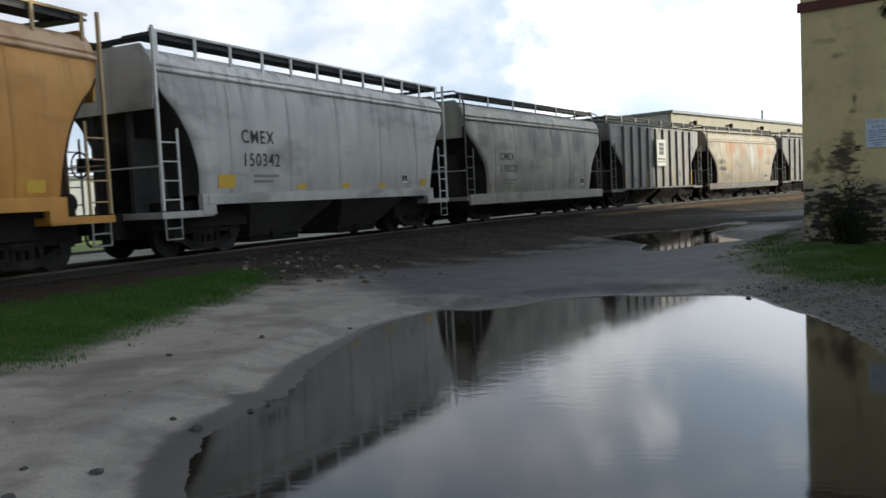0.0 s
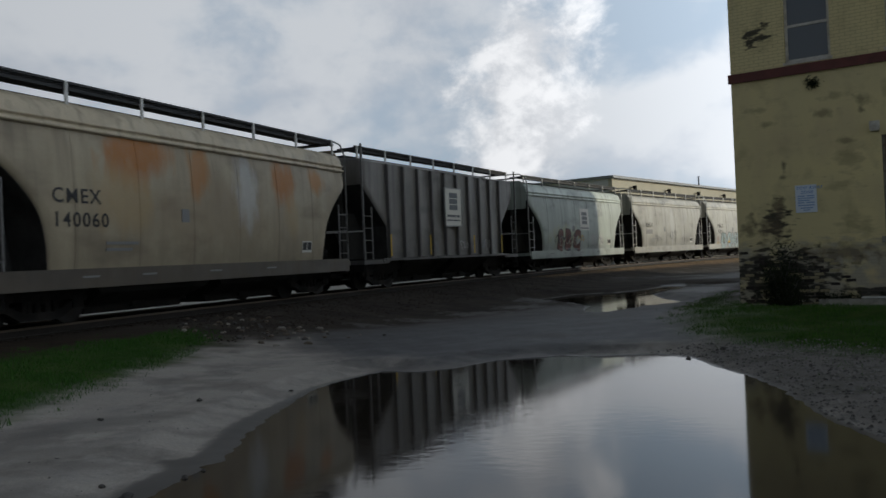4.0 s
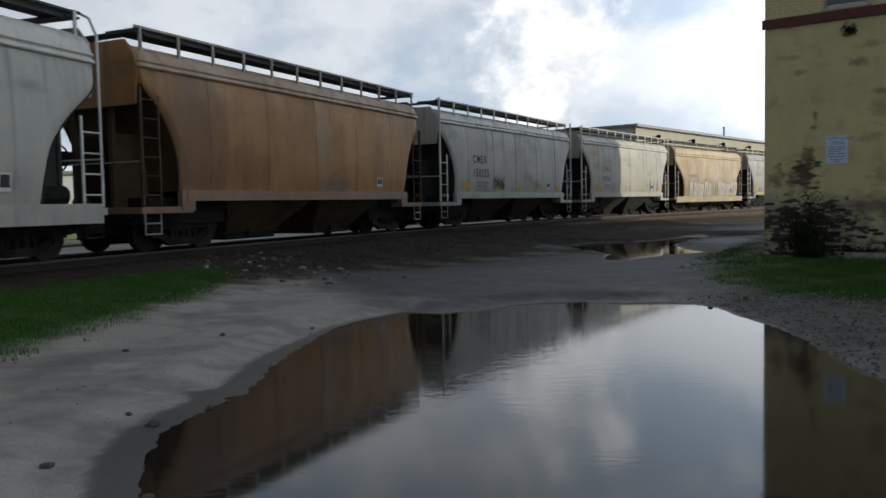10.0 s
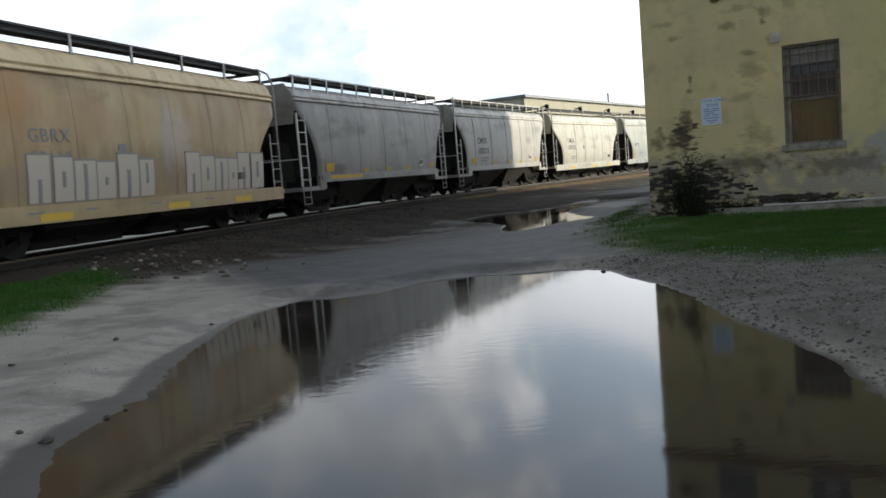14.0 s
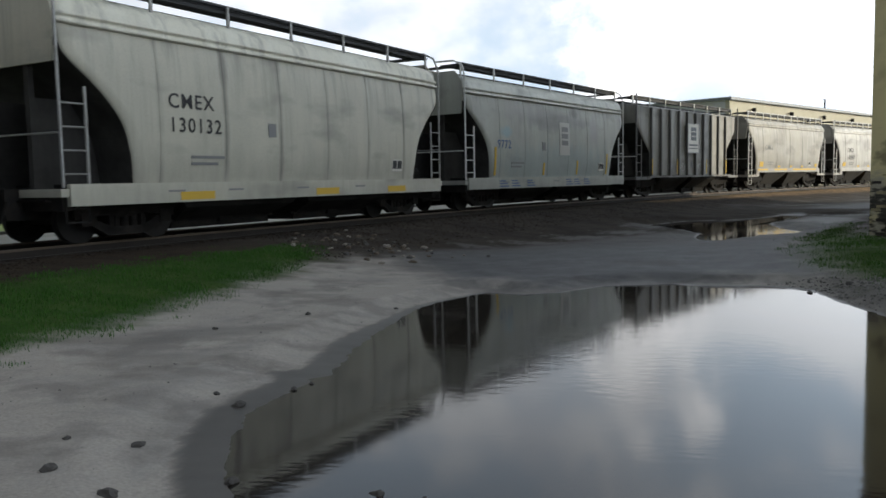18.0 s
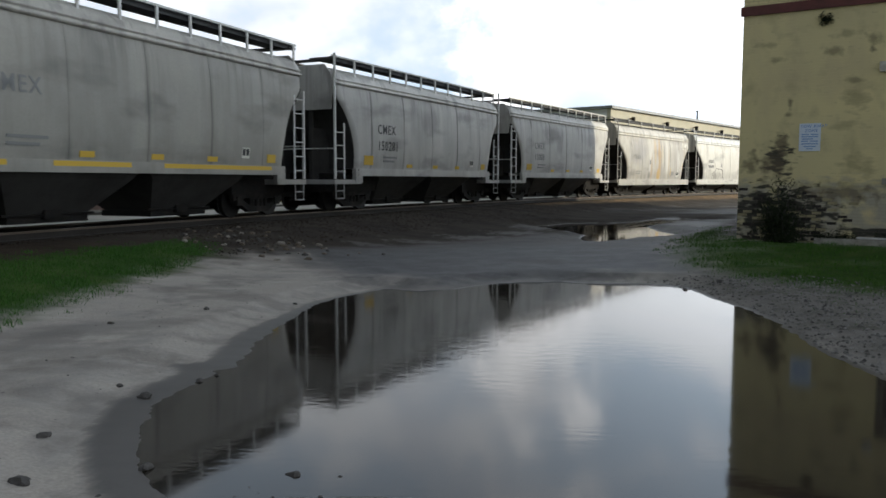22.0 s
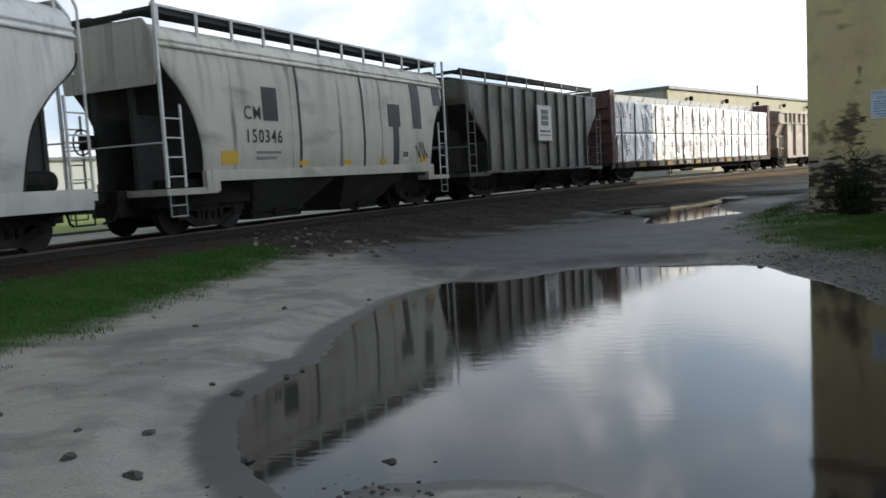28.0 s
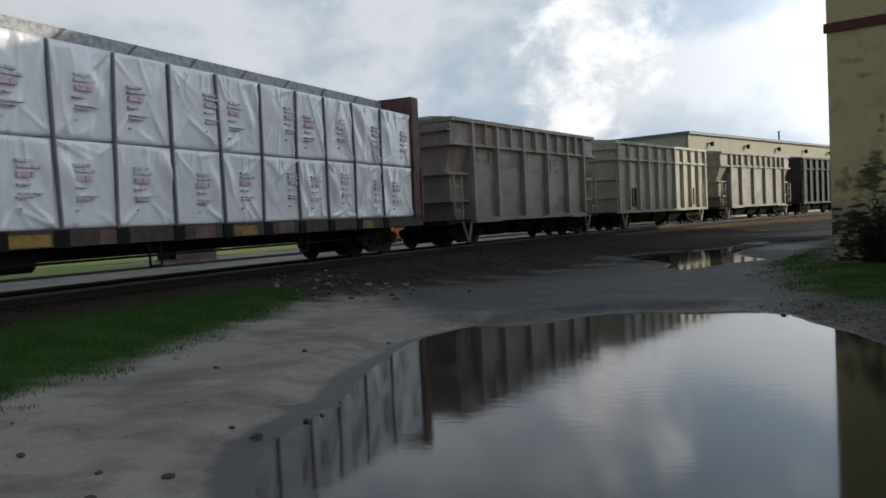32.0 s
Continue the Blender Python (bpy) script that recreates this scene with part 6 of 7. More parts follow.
# kind, paint, grime, its amount, rust, its amount, marks, description
PLAN = [
    ("high", (0.50, 0.25, 0.05), (0.33, 0.14, 0.025), 0.5, (0.36, 0.14, 0.025), 0.5, (), "orange-tan covered hopper car streaked with rust"),
    ("high", (0.44, 0.44, 0.435), SOOT, 0.25, None, 0, ("CMEX", "150342"), "light grey covered hopper car with black lettering"),
    ("deep", (0.37, 0.355, 0.31), SOOT, 0.55, None, 0, ("CMEX", "130220"), "sooty grey covered hopper car with rounded sides"),
    ("ribbed", (0.30, 0.295, 0.29), SOOT, 0.4, None, 0, (), "dirty grey hopper car with outside posts and a sign board"),
    ("deep", (0.35, 0.30, 0.215), (0.20, 0.155, 0.105), 0.55, None, 0, ("CMEX", "140060"), "off-white hopper car with large brown rust patches"),
    ("ribbed", (0.215, 0.205, 0.20), SOOT, 0.5, None, 0, (), "dark grey hopper car with outside posts and a sign board"),
    ("deep", (0.37, 0.42, 0.395), SOOT, 0.2, None, 0, (), "pale green-grey hopper car with a sign and red graffiti"),
    ("deep", (0.33, 0.325, 0.295), SOOT, 0.3, None, 0, ("NRLX",), "beige-grey covered hopper car with faint dark graffiti"),
    ("deep", (0.39, 0.385, 0.355), (0.25, 0.245, 0.23), 0.4, None, 0, ("NRLX", "32513"), "cream-grey hopper car with light blue graffiti"),
    ("high", (0.33, 0.17, 0.055), (0.15, 0.07, 0.027), 0.6, (0.31, 0.125, 0.035), 0.6, (), "rust-brown covered hopper car with a pale faded middle"),
    ("high", (0.43, 0.425, 0.42), SOOT, 0.25, None, 0, ("CMEX", "150225"), "light grey covered hopper car with scribbled graffiti"),
    ("high", (0.40, 0.40, 0.38), (0.28, 0.24, 0.17), 0.4, None, 0, ("CEMX", "14096"), "pale grey hopper car with a tan stained end"),
    ("deep", (0.40, 0.31, 0.175), (0.26, 0.18, 0.10), 0.5, (0.34, 0.18, 0.065), 0.45, ("GBRX", "83119"), "tan hopper car with pale block graffiti along its foot"),
    ("high", (0.31, 0.30, 0.30), SOOT, 0.4, None, 0, (), "grey covered hopper car with yellow marks on its sill"),
    ("high", (0.41, 0.40, 0.39), SOOT, 0.25, None, 0, ("CMEX", "150210"), "light grey covered hopper car with dark weld seams"),
    ("deep", (0.45, 0.44, 0.38), (0.28, 0.27, 0.24), 0.25, None, 0, ("CMEX", "130132"), "clean pale grey hopper car with yellow sill marks"),
    ("deep", (0.34, 0.35, 0.325), (0.20, 0.20, 0.19), 0.4, None, 0, ("9772",), "faded green-grey hopper car with worn stencil"),
    ("ribbed", (0.25, 0.245, 0.235), SOOT, 0.45, None, 0, (), "grey hopper car with outside posts and yellow marks"),
    ("high", (0.29, 0.28, 0.26), SOOT, 0.35, None, 0, ("CMEX",), "dull grey hopper car with a yellow striped sill"),
    ("high", (0.40, 0.395, 0.39), SOOT, 0.25, None, 0, ("CMEX", "150281"), "light grey covered hopper car with yellow marks"),
    ("high", (0.40, 0.395, 0.39), SOOT, 0.3, None, 0, ("CMEX", "15008"), "grey covered hopper car with sooty smudges and seams"),
    ("deep", (0.37, 0.36, 0.34), (0.18, 0.175, 0.17), 0.5, (0.30, 0.23, 0.16), 0.4, ("CEMX",), "grey hopper car with orange and white runs down its side"),
    ("deep", (0.51, 0.505, 0.49), SOOT, 0.08, None, 0, (), "pale grey hopper car with outlined graffiti"),
    ("high", (0.47, 0.45, 0.405), SOOT, 0.15, None, 0, ("CMEX", "150346"), "cream hopper car with black painted blocks"),
    ("ribbed", (0.185, 0.18, 0.165), (0.07, 0.066, 0.06), 0.7, None, 0, (), "grey hopper car with outside posts and a white sign board"),
]
M_SKY = material("pale_blue_spray", (0.33, 0.42, 0.42), 0.7, scale=2.5, other=(0.20, 0.23, 0.23), amount=0.5)
M_REDSPRAY = material("red_spray", (0.15, 0.05, 0.035), 0.7, scale=2.5, other=(0.08, 0.035, 0.03), amount=0.45)
M_PINK = plain("pale_pink_spray", (0.45, 0.39, 0.32), 0.7)
M_BLUEPATCH = plain("faded_patch", (0.46, 0.45, 0.42), 0.7)
M_GREENSPRAY = plain("dark_green_spray", (0.10, 0.15, 0.13), 0.7)
M_OUTLINE = plain("black_spray", (0.03, 0.03, 0.035), 0.6)
M_SCRAWL = plain("grey_spray", (0.22, 0.215, 0.21), 0.7)


def placard(car, kind, x0, x1, z0, z1):
    """White framed plate with a dark print."""
    decal("placard", car, kind, slab(x0, x1, z0, z1, 1), M_SIGNW)
    xm = (x0 + x1) / 2
    decal("placard_print", car, kind, slab(x0 + 0.03, xm - 0.02, z0 + 0.07, z1 - 0.03, 1), M_INK, off=0.02)
    decal("placard_print", car, kind, slab(xm + 0.02, x1 - 0.03, z0 + 0.07, z1 - 0.03, 1), M_INK, off=0.02)


def scribble(car, kind, x, z, width, height, mat, loops, seed, line=0.03, off=0.016):
    """A sprayed line that runs in loops over the side."""
    rng = random.Random(seed)
    pts = []
    n = loops * 14
    ph = [rng.uniform(0, 6.28) for _ in range(4)]
    for k in range(n + 1):
        f = k / n
        a = f * loops * 6.283
        pts.append((x + width * (f - 0.5) + width / loops * 0.55 * math.cos(a + ph[0]) * (0.7 + 0.3 * math.sin(a * 0.37 + ph[1])),
                    z + height * 0.5 * math.sin(a + 0.5 * math.sin(a * 0.5 + ph[2])) * (0.75 + 0.25 * math.sin(a * 0.23 + ph[3]))))
    sprayed(car, kind, pts, mat, line, off)


def sprayed(car, kind, pts, mat, line=0.03, off=0.016):
    """A sprayed line through points (x, z) of the near side."""
    n = len(pts) - 1
    v, f = [], []
    for k, (px, pz) in enumerate(pts):
        (ax, az_), (bx, bz) = pts[max(0, k - 1)], pts[min(n, k + 1)]
        d = math.hypot(bx - ax, bz - az_) or 1.0
        ux, uz = -(bz - az_) / d * line / 2, (bx - ax) / d * line / 2
        for y in (0.0, 0.004):
            v += [(px + ux, y, pz + uz), (px - ux, y, pz - uz)]
    for k in range(n):
        a, b = 4 * k, 4 * k + 4
        f += [(a, a + 1, b + 1, b), (a + 2, b + 2, b + 3, a + 3), (a, b, b + 2, a + 2), (a + 1, a + 3, b + 3, b + 1)]
    s = Solid()
    s.add(v, f)
    part("graffiti", lay_on(s.mesh("graffiti"), kind, off), mat, car)


def dress(i, car, kind):
    """Marks that set one car apart from the next."""
    rng = random.Random(100 + i)
    if kind == "high" and i == 9:
        placard(car, kind, 3.35, 3.68, 1.53, 1.8)
    elif kind == "high":
        decal("yellow_mark", car, kind, slab(-4.75, -4.2, 1.48, 1.78), M_YELLOW)
        for x in (-1.9, 0.1, 2.0):
            decal("yellow_mark", car, kind, slab(x, x + 0.38, 1.42, 1.54, 1), M_YELLOW)
        decal("yellow_mark", car, kind, slab(4.5, 4.9, 1.44, 1.66), M_YELLOW)
        placard(car, kind, 3.35, 3.68, 1.53, 1.8)
    elif kind == "deep":
        for x in () if i in (2, 4, 6, 7, 8, 16, 21, 22) else (-3.9, 0.3, 3.4):
            part("yellow_mark", Solid().box(x, x + 0.9, -1.606, -1.601, 0.74, 0.9), M_YELLOW, car)
        placard(car, kind, 3.7, 4.2, 1.30, 1.62)
        decal("placard", car, kind, slab(-1.3, -1.05, 2.05, 2.35, 1), M_FADE)
        for x in (-4.2, -2.6, -0.4, 1.9):
            part("print", Solid().box(x, x + 0.42, -1.606, -1.601, 0.90, 0.94), M_FADE, car)
    else:
        for x in () if i == 24 else (-4.7, -1.88, 1.88, 4.7):
            part("yellow_mark", Solid().box(x - 0.05, x + 0.05, -1.536, -1.531, 1.1, 1.85), M_YELLOW, car)
        for k in range(0 if i == 24 else 5):
            decal("spray", car, kind, blob(rng.uniform(-4, 4), rng.uniform(1.3, 1.8), 0.12, 0.2, rng.uniform(-0.1, 0.1)), M_FADE)
    if i == 8:
        for k, (letter, x) in enumerate((("D", -3.95), ("O", -2.65), ("N", -1.65), ("S", -0.62), ("E", 0.1))):
            lift = 0.05 if k % 2 else 0.0
            for fat, mat, off in ((0.15, M_OUTLINE, 0.012), (0.10, M_SKY, 0.019)):
                write_on(car, kind, letter, 1.42, x + 0.22, 0.84 + lift, mat, 0.78 if k else 1.05, fat, off, 0.12, "light blue graffiti letter with a black outline" if mat == M_SKY else "")
        for x, z in ((-2.25, 1.12), (0.1, 1.12)):
            decal("graffiti", car, kind, slab(x, x + 0.5, z, z + 0.16, 1), M_YELLOW, off=0.026)
        sprayed(car, kind, [(-3.3, 1.2), (-3.15, 1.6), (-3.2, 1.95)], M_GREENSPRAY, 0.16, 0.027)
    if i == 6:
        board = decal("sign", car, kind, slab(-0.28, 0.95, 2.12, 3.3), M_SIGNW, "white sign board with grey bars")
        for k in range(3):
            decal("sign_bar", car, kind, slab(0.0, 0.68, 2.93 - k * 0.24, 3.12 - k * 0.24, 1), M_FADE, off=0.022)
        decal("sign_bar", car, kind, slab(-0.18, 0.85, 2.2, 2.27, 1), M_FADE, off=0.022)
        for k, (letter, x) in enumerate((("S", -3.2), ("B", -2.3), ("C", -1.25))):
            for fat, mat, off in ((0.13, M_OUTLINE, 0.012), (0.09, M_REDSPRAY, 0.019)):
                write_on(car, kind, letter, 1.35, x, 1.12 + 0.04 * (k % 2), mat, 0.92, fat, off, 0.1, "dark red graffiti letter with a black outline" if mat == M_REDSPRAY else "")
        scribble(car, kind, -2.1, 1.6, 2.6, 0.6, M_OUTLINE, 5, 61, 0.035, 0.027)
        scribble(car, kind, -1.9, 1.55, 2.2, 0.5, M_PINK, 4, 62, 0.03, 0.03)
        for k, (x, z) in enumerate(((-0.1, 1.7), (1.5, 1.6), (2.7, 1.55))):
            scribble(car, kind, x, z, 0.6, 0.55, (M_YELLOW, M_BLUEPATCH, M_SCRAWL)[k], 2, 63 + k, 0.035)
    if i == 7:
        decal("print", car, kind, slab(-4.35, -3.3, 1.92, 2.2, 2), M_SCRAWL)
        scribble(car, kind, 0.2, 1.75, 1.6, 0.75, M_SCRAWL, 4, 3)
        scribble(car, kind, -2.3, 1.6, 0.9, 0.5, M_SCRAWL, 3, 4)
        scribble(car, kind, 2.4, 1.5, 0.7, 0.4, M_SCRAWL, 3, 5)
    if i == 10:
        scribble(car, kind, -1.6, 1.75, 0.95, 0.6, M_GREENSPRAY, 5, 6, 0.05)
        scribble(car, kind, -1.6, 1.7, 0.9, 0.45, M_OUTLINE, 4, 7, 0.025, 0.021)
    if i == 22:
        for x, z in ((-3.9, 2.36), (-3.62, 2.36), (-3.36, 2.36), (-3.1, 2.36), (-3.92, 1.96), (-3.7, 1.96), (-3.48, 1.96), (-3.24, 1.96), (-3.02, 1.96)):
            decal("print", car, kind, slab(x, x + 0.17, z, z + 0.24, 1), M_FADE)
        sprayed(car, kind, [(-3.05, 1.12), (-3.0, 1.55), (-2.75, 1.72), (-2.6, 1.66), (-2.2, 1.98), (-1.8, 1.84), (-1.45, 1.96), (-0.95, 1.78), (-0.8, 1.3), (-0.5, 1.1)], M_OUTLINE, 0.045)
        for x in (-2.5, -2.0, -1.5):
            sprayed(car, kind, [(x - 0.2, 1.12), (x - 0.15, 1.5), (x, 1.62), (x + 0.15, 1.5), (x + 0.2, 1.12)], M_SCRAWL, 0.04)
    if i in (3, 5, 17):
        for k in range(3):
            scribble(car, kind, rng.uniform(-1, 4), 1.45, 0.5, 0.45, M_BLUEPATCH, 2, 20 + i + k, 0.03)
    if i == 12:
        x = -4.05
        for k in range(24):
            w, top = rng.uniform(0.46, 0.7), 2.05 + rng.uniform(-0.12, 0.12)
            if 0.0 < x < 1.2:
                x = 1.25
            if x > 4.6:
                break
            decal("graffiti", car, kind, slab(x - 0.03, x + w + 0.03, 1.1, top + 0.04), M_SCRAWL)
            decal("graffiti", car, kind, slab(x, x + w, 1.12, top), M_PINK, "pale grey-pink block graffiti", off=0.02)
            decal("graffiti", car, kind, slab(x + w * 0.42, x + w * 0.58, 1.12 + 0.3 * (k % 2), 1.6 + 0.15 * (k % 3)), M_SCRAWL, off=0.026)
            x += w + rng.choice((0.04, 0.06, 0.12))
    if i == 21:
        write_on(car, kind, "GMX", 0.6, 4.85, 3.2, M_SIGNW, 0.95)
        decal("dark_patch", car, kind, slab(2.8, 3.25, 1.35, 1.62, 1), M_SCRAWL)
    if i == 16:
        decal("worn_patch", car, kind, slab(0.1, 0.95, 1.9, 3.15), M_BLUEPATCH, "worn grey patch of an old sign")
        for k in range(3):
            decal("sign_bar", car, kind, slab(0.28, 0.8, 2.8 - k * 0.26, 2.98 - k * 0.26, 1), M_FADE, off=0.022)
        for x, z in ((-4.68, 2.1), (-1.2, 1.6), (1.6, 1.7), (4.45, 2.0)):
            decal("yellow_mark", car, kind, slab(x, x + 0.12, 1.15, z), M_YELLOW)
        for k, x in enumerate((-4.4, -3.6, -2.5, 0.6, 1.3, 2.2)):
            for q in range(3):
                part("print", Solid().box(x, x + 0.6 - 0.1 * q, -1.606, -1.601, 0.76 + q * 0.09, 0.80 + q * 0.09), M_INKBLUE, car)
    if i == 18:
        part("yellow_stripe", Solid().box(-5.1, -3.6, -1.606, -1.601, 1.24, 1.34).box(-2.6, -0.6, -1.606, -1.601, 1.24, 1.34).box(0.4, 4.6, -1.606, -1.601, 1.24, 1.34), M_YELLOW, car)
    if i == 13:
        part("yellow_stripe", Solid().box(-4.6, -2.2, -1.606, -1.601, 1.22, 1.34), M_YELLOW, car)
    if i == 23:
        for x0, x1, z0, z1 in ((-3.25, -2.7, 2.5, 3.3), (2.55, 3.25, 2.52, 3.2), (2.8, 3.12, 1.38, 2.53), (4.05, 4.6, 2.5, 3.9), (5.55, 6.1, 3.3, 3.9)):
            decal("black_block", car, kind, slab(x0, x1, z0, z1, 8), M_INK, "black painted block")
        for x in (-1.88, 1.12):
            decal("black_line", car, kind, slab(x, x + 0.085, 1.36, 3.9, 8), M_INK)
        scribble(car, kind, 4.55, 1.8, 0.75, 0.55, M_OUTLINE, 3, 51, 0.045)


ORANGE, PALE, DARK, TAN = (0.36, 0.18, 0.055), (0.48, 0.48, 0.47), (0.10, 0.095, 0.09), (0.38, 0.27, 0.13)
# stains, and shade painted on car 24, with a place of their own: x, z, half width, half height, colour, strength
STAINS_AND_SHADE = {
    0: ((-5.0, 2.6, 1.0, 2.0, (0.30, 0.12, 0.02), 0.6),),
    2: ((-1.0, 3.3, 0.8, 0.7, DARK, 0.6), (1.4, 3.2, 0.5, 0.8, DARK, 0.6), (3.6, 3.3, 0.9, 0.6, DARK, 0.55), (-3.8, 1.5, 1.2, 0.5, DARK, 0.4)),
    4: ((-0.5, 2.3, 4.0, 1.0, (0.24, 0.17, 0.10), 0.4), (-2.6, 3.4, 1.3, 0.8, (0.34, 0.13, 0.02), 1.0), (-0.6, 3.3, 0.5, 0.9, (0.36, 0.16, 0.04), 0.9), (-3.0, 2.5, 1.2, 0.9, TAN, 0.6), (1.2, 2.9, 0.6, 1.2, PALE, 0.7), (2.9, 3.2, 0.7, 0.9, (0.34, 0.13, 0.02), 1.0), (4.6, 3.4, 0.5, 0.5, (0.38, 0.17, 0.04), 0.9), (3.2, 2.4, 0.6, 0.8, TAN, 0.5)),
    7: ((0.3, 2.6, 0.6, 1.6, PALE, 0.5), (3.5, 1.6, 1.2, 0.4, DARK, 0.3)),
    8: ((0.2, 2.7, 0.25, 1.3, DARK, 0.35), (0.9, 2.6, 0.7, 1.5, PALE, 0.45), (-4.3, 1.5, 0.35, 0.3, (0.26, 0.15, 0.14), 0.6), (-4.2, 1.15, 0.6, 0.12, TAN, 0.7), (-3.4, 1.35, 0.5, 0.2, (0.15, 0.14, 0.14), 0.6), (2.3, 1.5, 1.3, 0.25, (0.19, 0.17, 0.18), 0.6), (-1.5, 1.9, 2.2, 0.35, (0.27, 0.265, 0.255), 0.5)),
    9: ((0.4, 2.8, 0.5, 2.0, (0.38, 0.28, 0.18), 0.35), (3.2, 2.7, 2.6, 2.0, (0.42, 0.225, 0.065), 0.65), (-4.9, 2.4, 1.5, 2.2, (0.13, 0.065, 0.035), 0.75), (-3.0, 1.9, 1.6, 0.8, (0.20, 0.075, 0.03), 0.6), (3.4, 2.4, 0.5, 1.3, (0.20, 0.08, 0.03), 0.6), (4.3, 3.4, 0.7, 0.5, (0.32, 0.14, 0.04), 0.5), (1.0, 1.5, 1.0, 0.35, DARK, 0.6)),
    6: ((-2.2, 1.75, 2.2, 0.75, (0.40, 0.40, 0.20), 0.7), (1.4, 1.6, 1.2, 0.35, (0.46, 0.49, 0.47), 0.7), (2.8, 1.6, 0.4, 0.35, (0.45, 0.44, 0.43), 0.7)),
    10: ((1.0, 2.6, 0.2, 1.0, DARK, 0.3), (2.2, 2.9, 0.8, 1.2, PALE, 0.4)),
    11: ((-4.9, 3.6, 0.9, 0.35, TAN, 0.85), (-3.3, 3.05, 0.9, 0.2, TAN, 0.8), (3.2, 1.75, 0.16, 0.5, DARK, 0.9), (3.8, 1.8, 0.14, 0.6, DARK, 0.9), (4.4, 1.8, 0.2, 0.5, DARK, 0.8), (-2.4, 1.6, 0.12, 0.4, DARK, 0.7)),
    12: ((0.0, 1.75, 6.0, 0.75, (0.19, 0.13, 0.08), 0.6), (0.6, 2.4, 0.35, 1.6, (0.24, 0.20, 0.16), 0.6), (-4.0, 1.5, 2.5, 0.5, (0.26, 0.20, 0.14), 0.6), (3.5, 1.5, 2.5, 0.5, (0.24, 0.19, 0.14), 0.6), (-4.6, 3.3, 1.2, 0.8, ORANGE, 0.6), (1.0, 2.6, 0.9, 1.1, (0.46, 0.38, 0.32), 0.6), (-2.2, 2.9, 1.4, 0.7, (0.36, 0.2, 0.1), 0.4)),
    16: ((-0.5, 3.2, 3.8, 0.5, (0.17, 0.17, 0.17), 0.6), (0.5, 1.5, 7.0, 1.1, (0.26, 0.31, 0.30), 0.7), (-3.9, 2.65, 0.5, 0.25, (0.22, 0.33, 0.37), 0.8), (3.2, 2.9, 0.5, 0.9, (0.26, 0.25, 0.25), 0.6), (-2.6, 3.45, 2.2, 0.35, (0.30, 0.29, 0.28), 0.5), (1.5, 3.55, 0.5, 0.25, DARK, 0.6)),
    20: ((-1.6, 3.3, 1.5, 0.6, DARK, 0.55), (-0.9, 2.8, 0.5, 0.7, DARK, 0.4), (3.6, 3.2, 1.2, 0.5, DARK, 0.3)),
    # shadow in the right end's lower corner, painted as two dark patches
    24: ((5.9, 1.9, 0.9, 0.9, (0.03, 0.03, 0.028), 0.85), (4.9, 2.6, 0.5, 0.5, (0.05, 0.05, 0.045), 0.6)),
    19: ((-0.3, 3.2, 0.9, 0.6, DARK, 0.4), (3.0, 3.5, 1.1, 0.3, DARK, 0.6)),
    21: ((-3.2, 2.9, 1.9, 1.3, (0.20, 0.195, 0.20), 0.75), (-1.0, 2.5, 0.5, 1.6, (0.50, 0.49, 0.47), 0.7), (-0.3, 3.2, 0.3, 1.2, (0.40, 0.29, 0.17), 0.7), (0.5, 2.5, 0.42, 1.8, (0.33, 0.20, 0.075), 0.9), (0.4, 1.4, 0.5, 0.5, (0.40, 0.25, 0.05), 0.85), (-0.9, 1.8, 0.25, 1.2, (0.30, 0.20, 0.10), 0.7), (2.2, 2.2, 0.2, 1.5, (0.34, 0.26, 0.15), 0.7), (3.6, 2.4, 0.5, 1.4, (0.26, 0.25, 0.24), 0.6),
         (1.0, 2.9, 0.25, 1.2, (0.40, 0.33, 0.20), 0.6), (1.4, 2.6, 0.06, 1.6, DARK, 0.8), (1.9, 2.4, 0.4, 1.5, (0.54, 0.53, 0.51), 0.6), (2.5, 2.6, 0.05, 1.6, DARK, 0.8), (2.62, 1.6, 0.1, 0.5, (0.5, 0.32, 0.03), 0.9), (3.1, 2.9, 0.3, 1.1, (0.30, 0.28, 0.25), 0.6),
         (4.1, 2.2, 0.08, 1.3, (0.62, 0.61, 0.60), 0.9), (4.35, 2.2, 0.05, 1.2, (0.62, 0.61, 0.60), 0.9), (4.7, 2.9, 0.6, 1.0, (0.33, 0.32, 0.30), 0.5), (5.0, 1.8, 0.09, 0.7, (0.5, 0.30, 0.03), 0.9), (-1.3, 1.3, 0.3, 0.3, DARK, 0.7)),
}


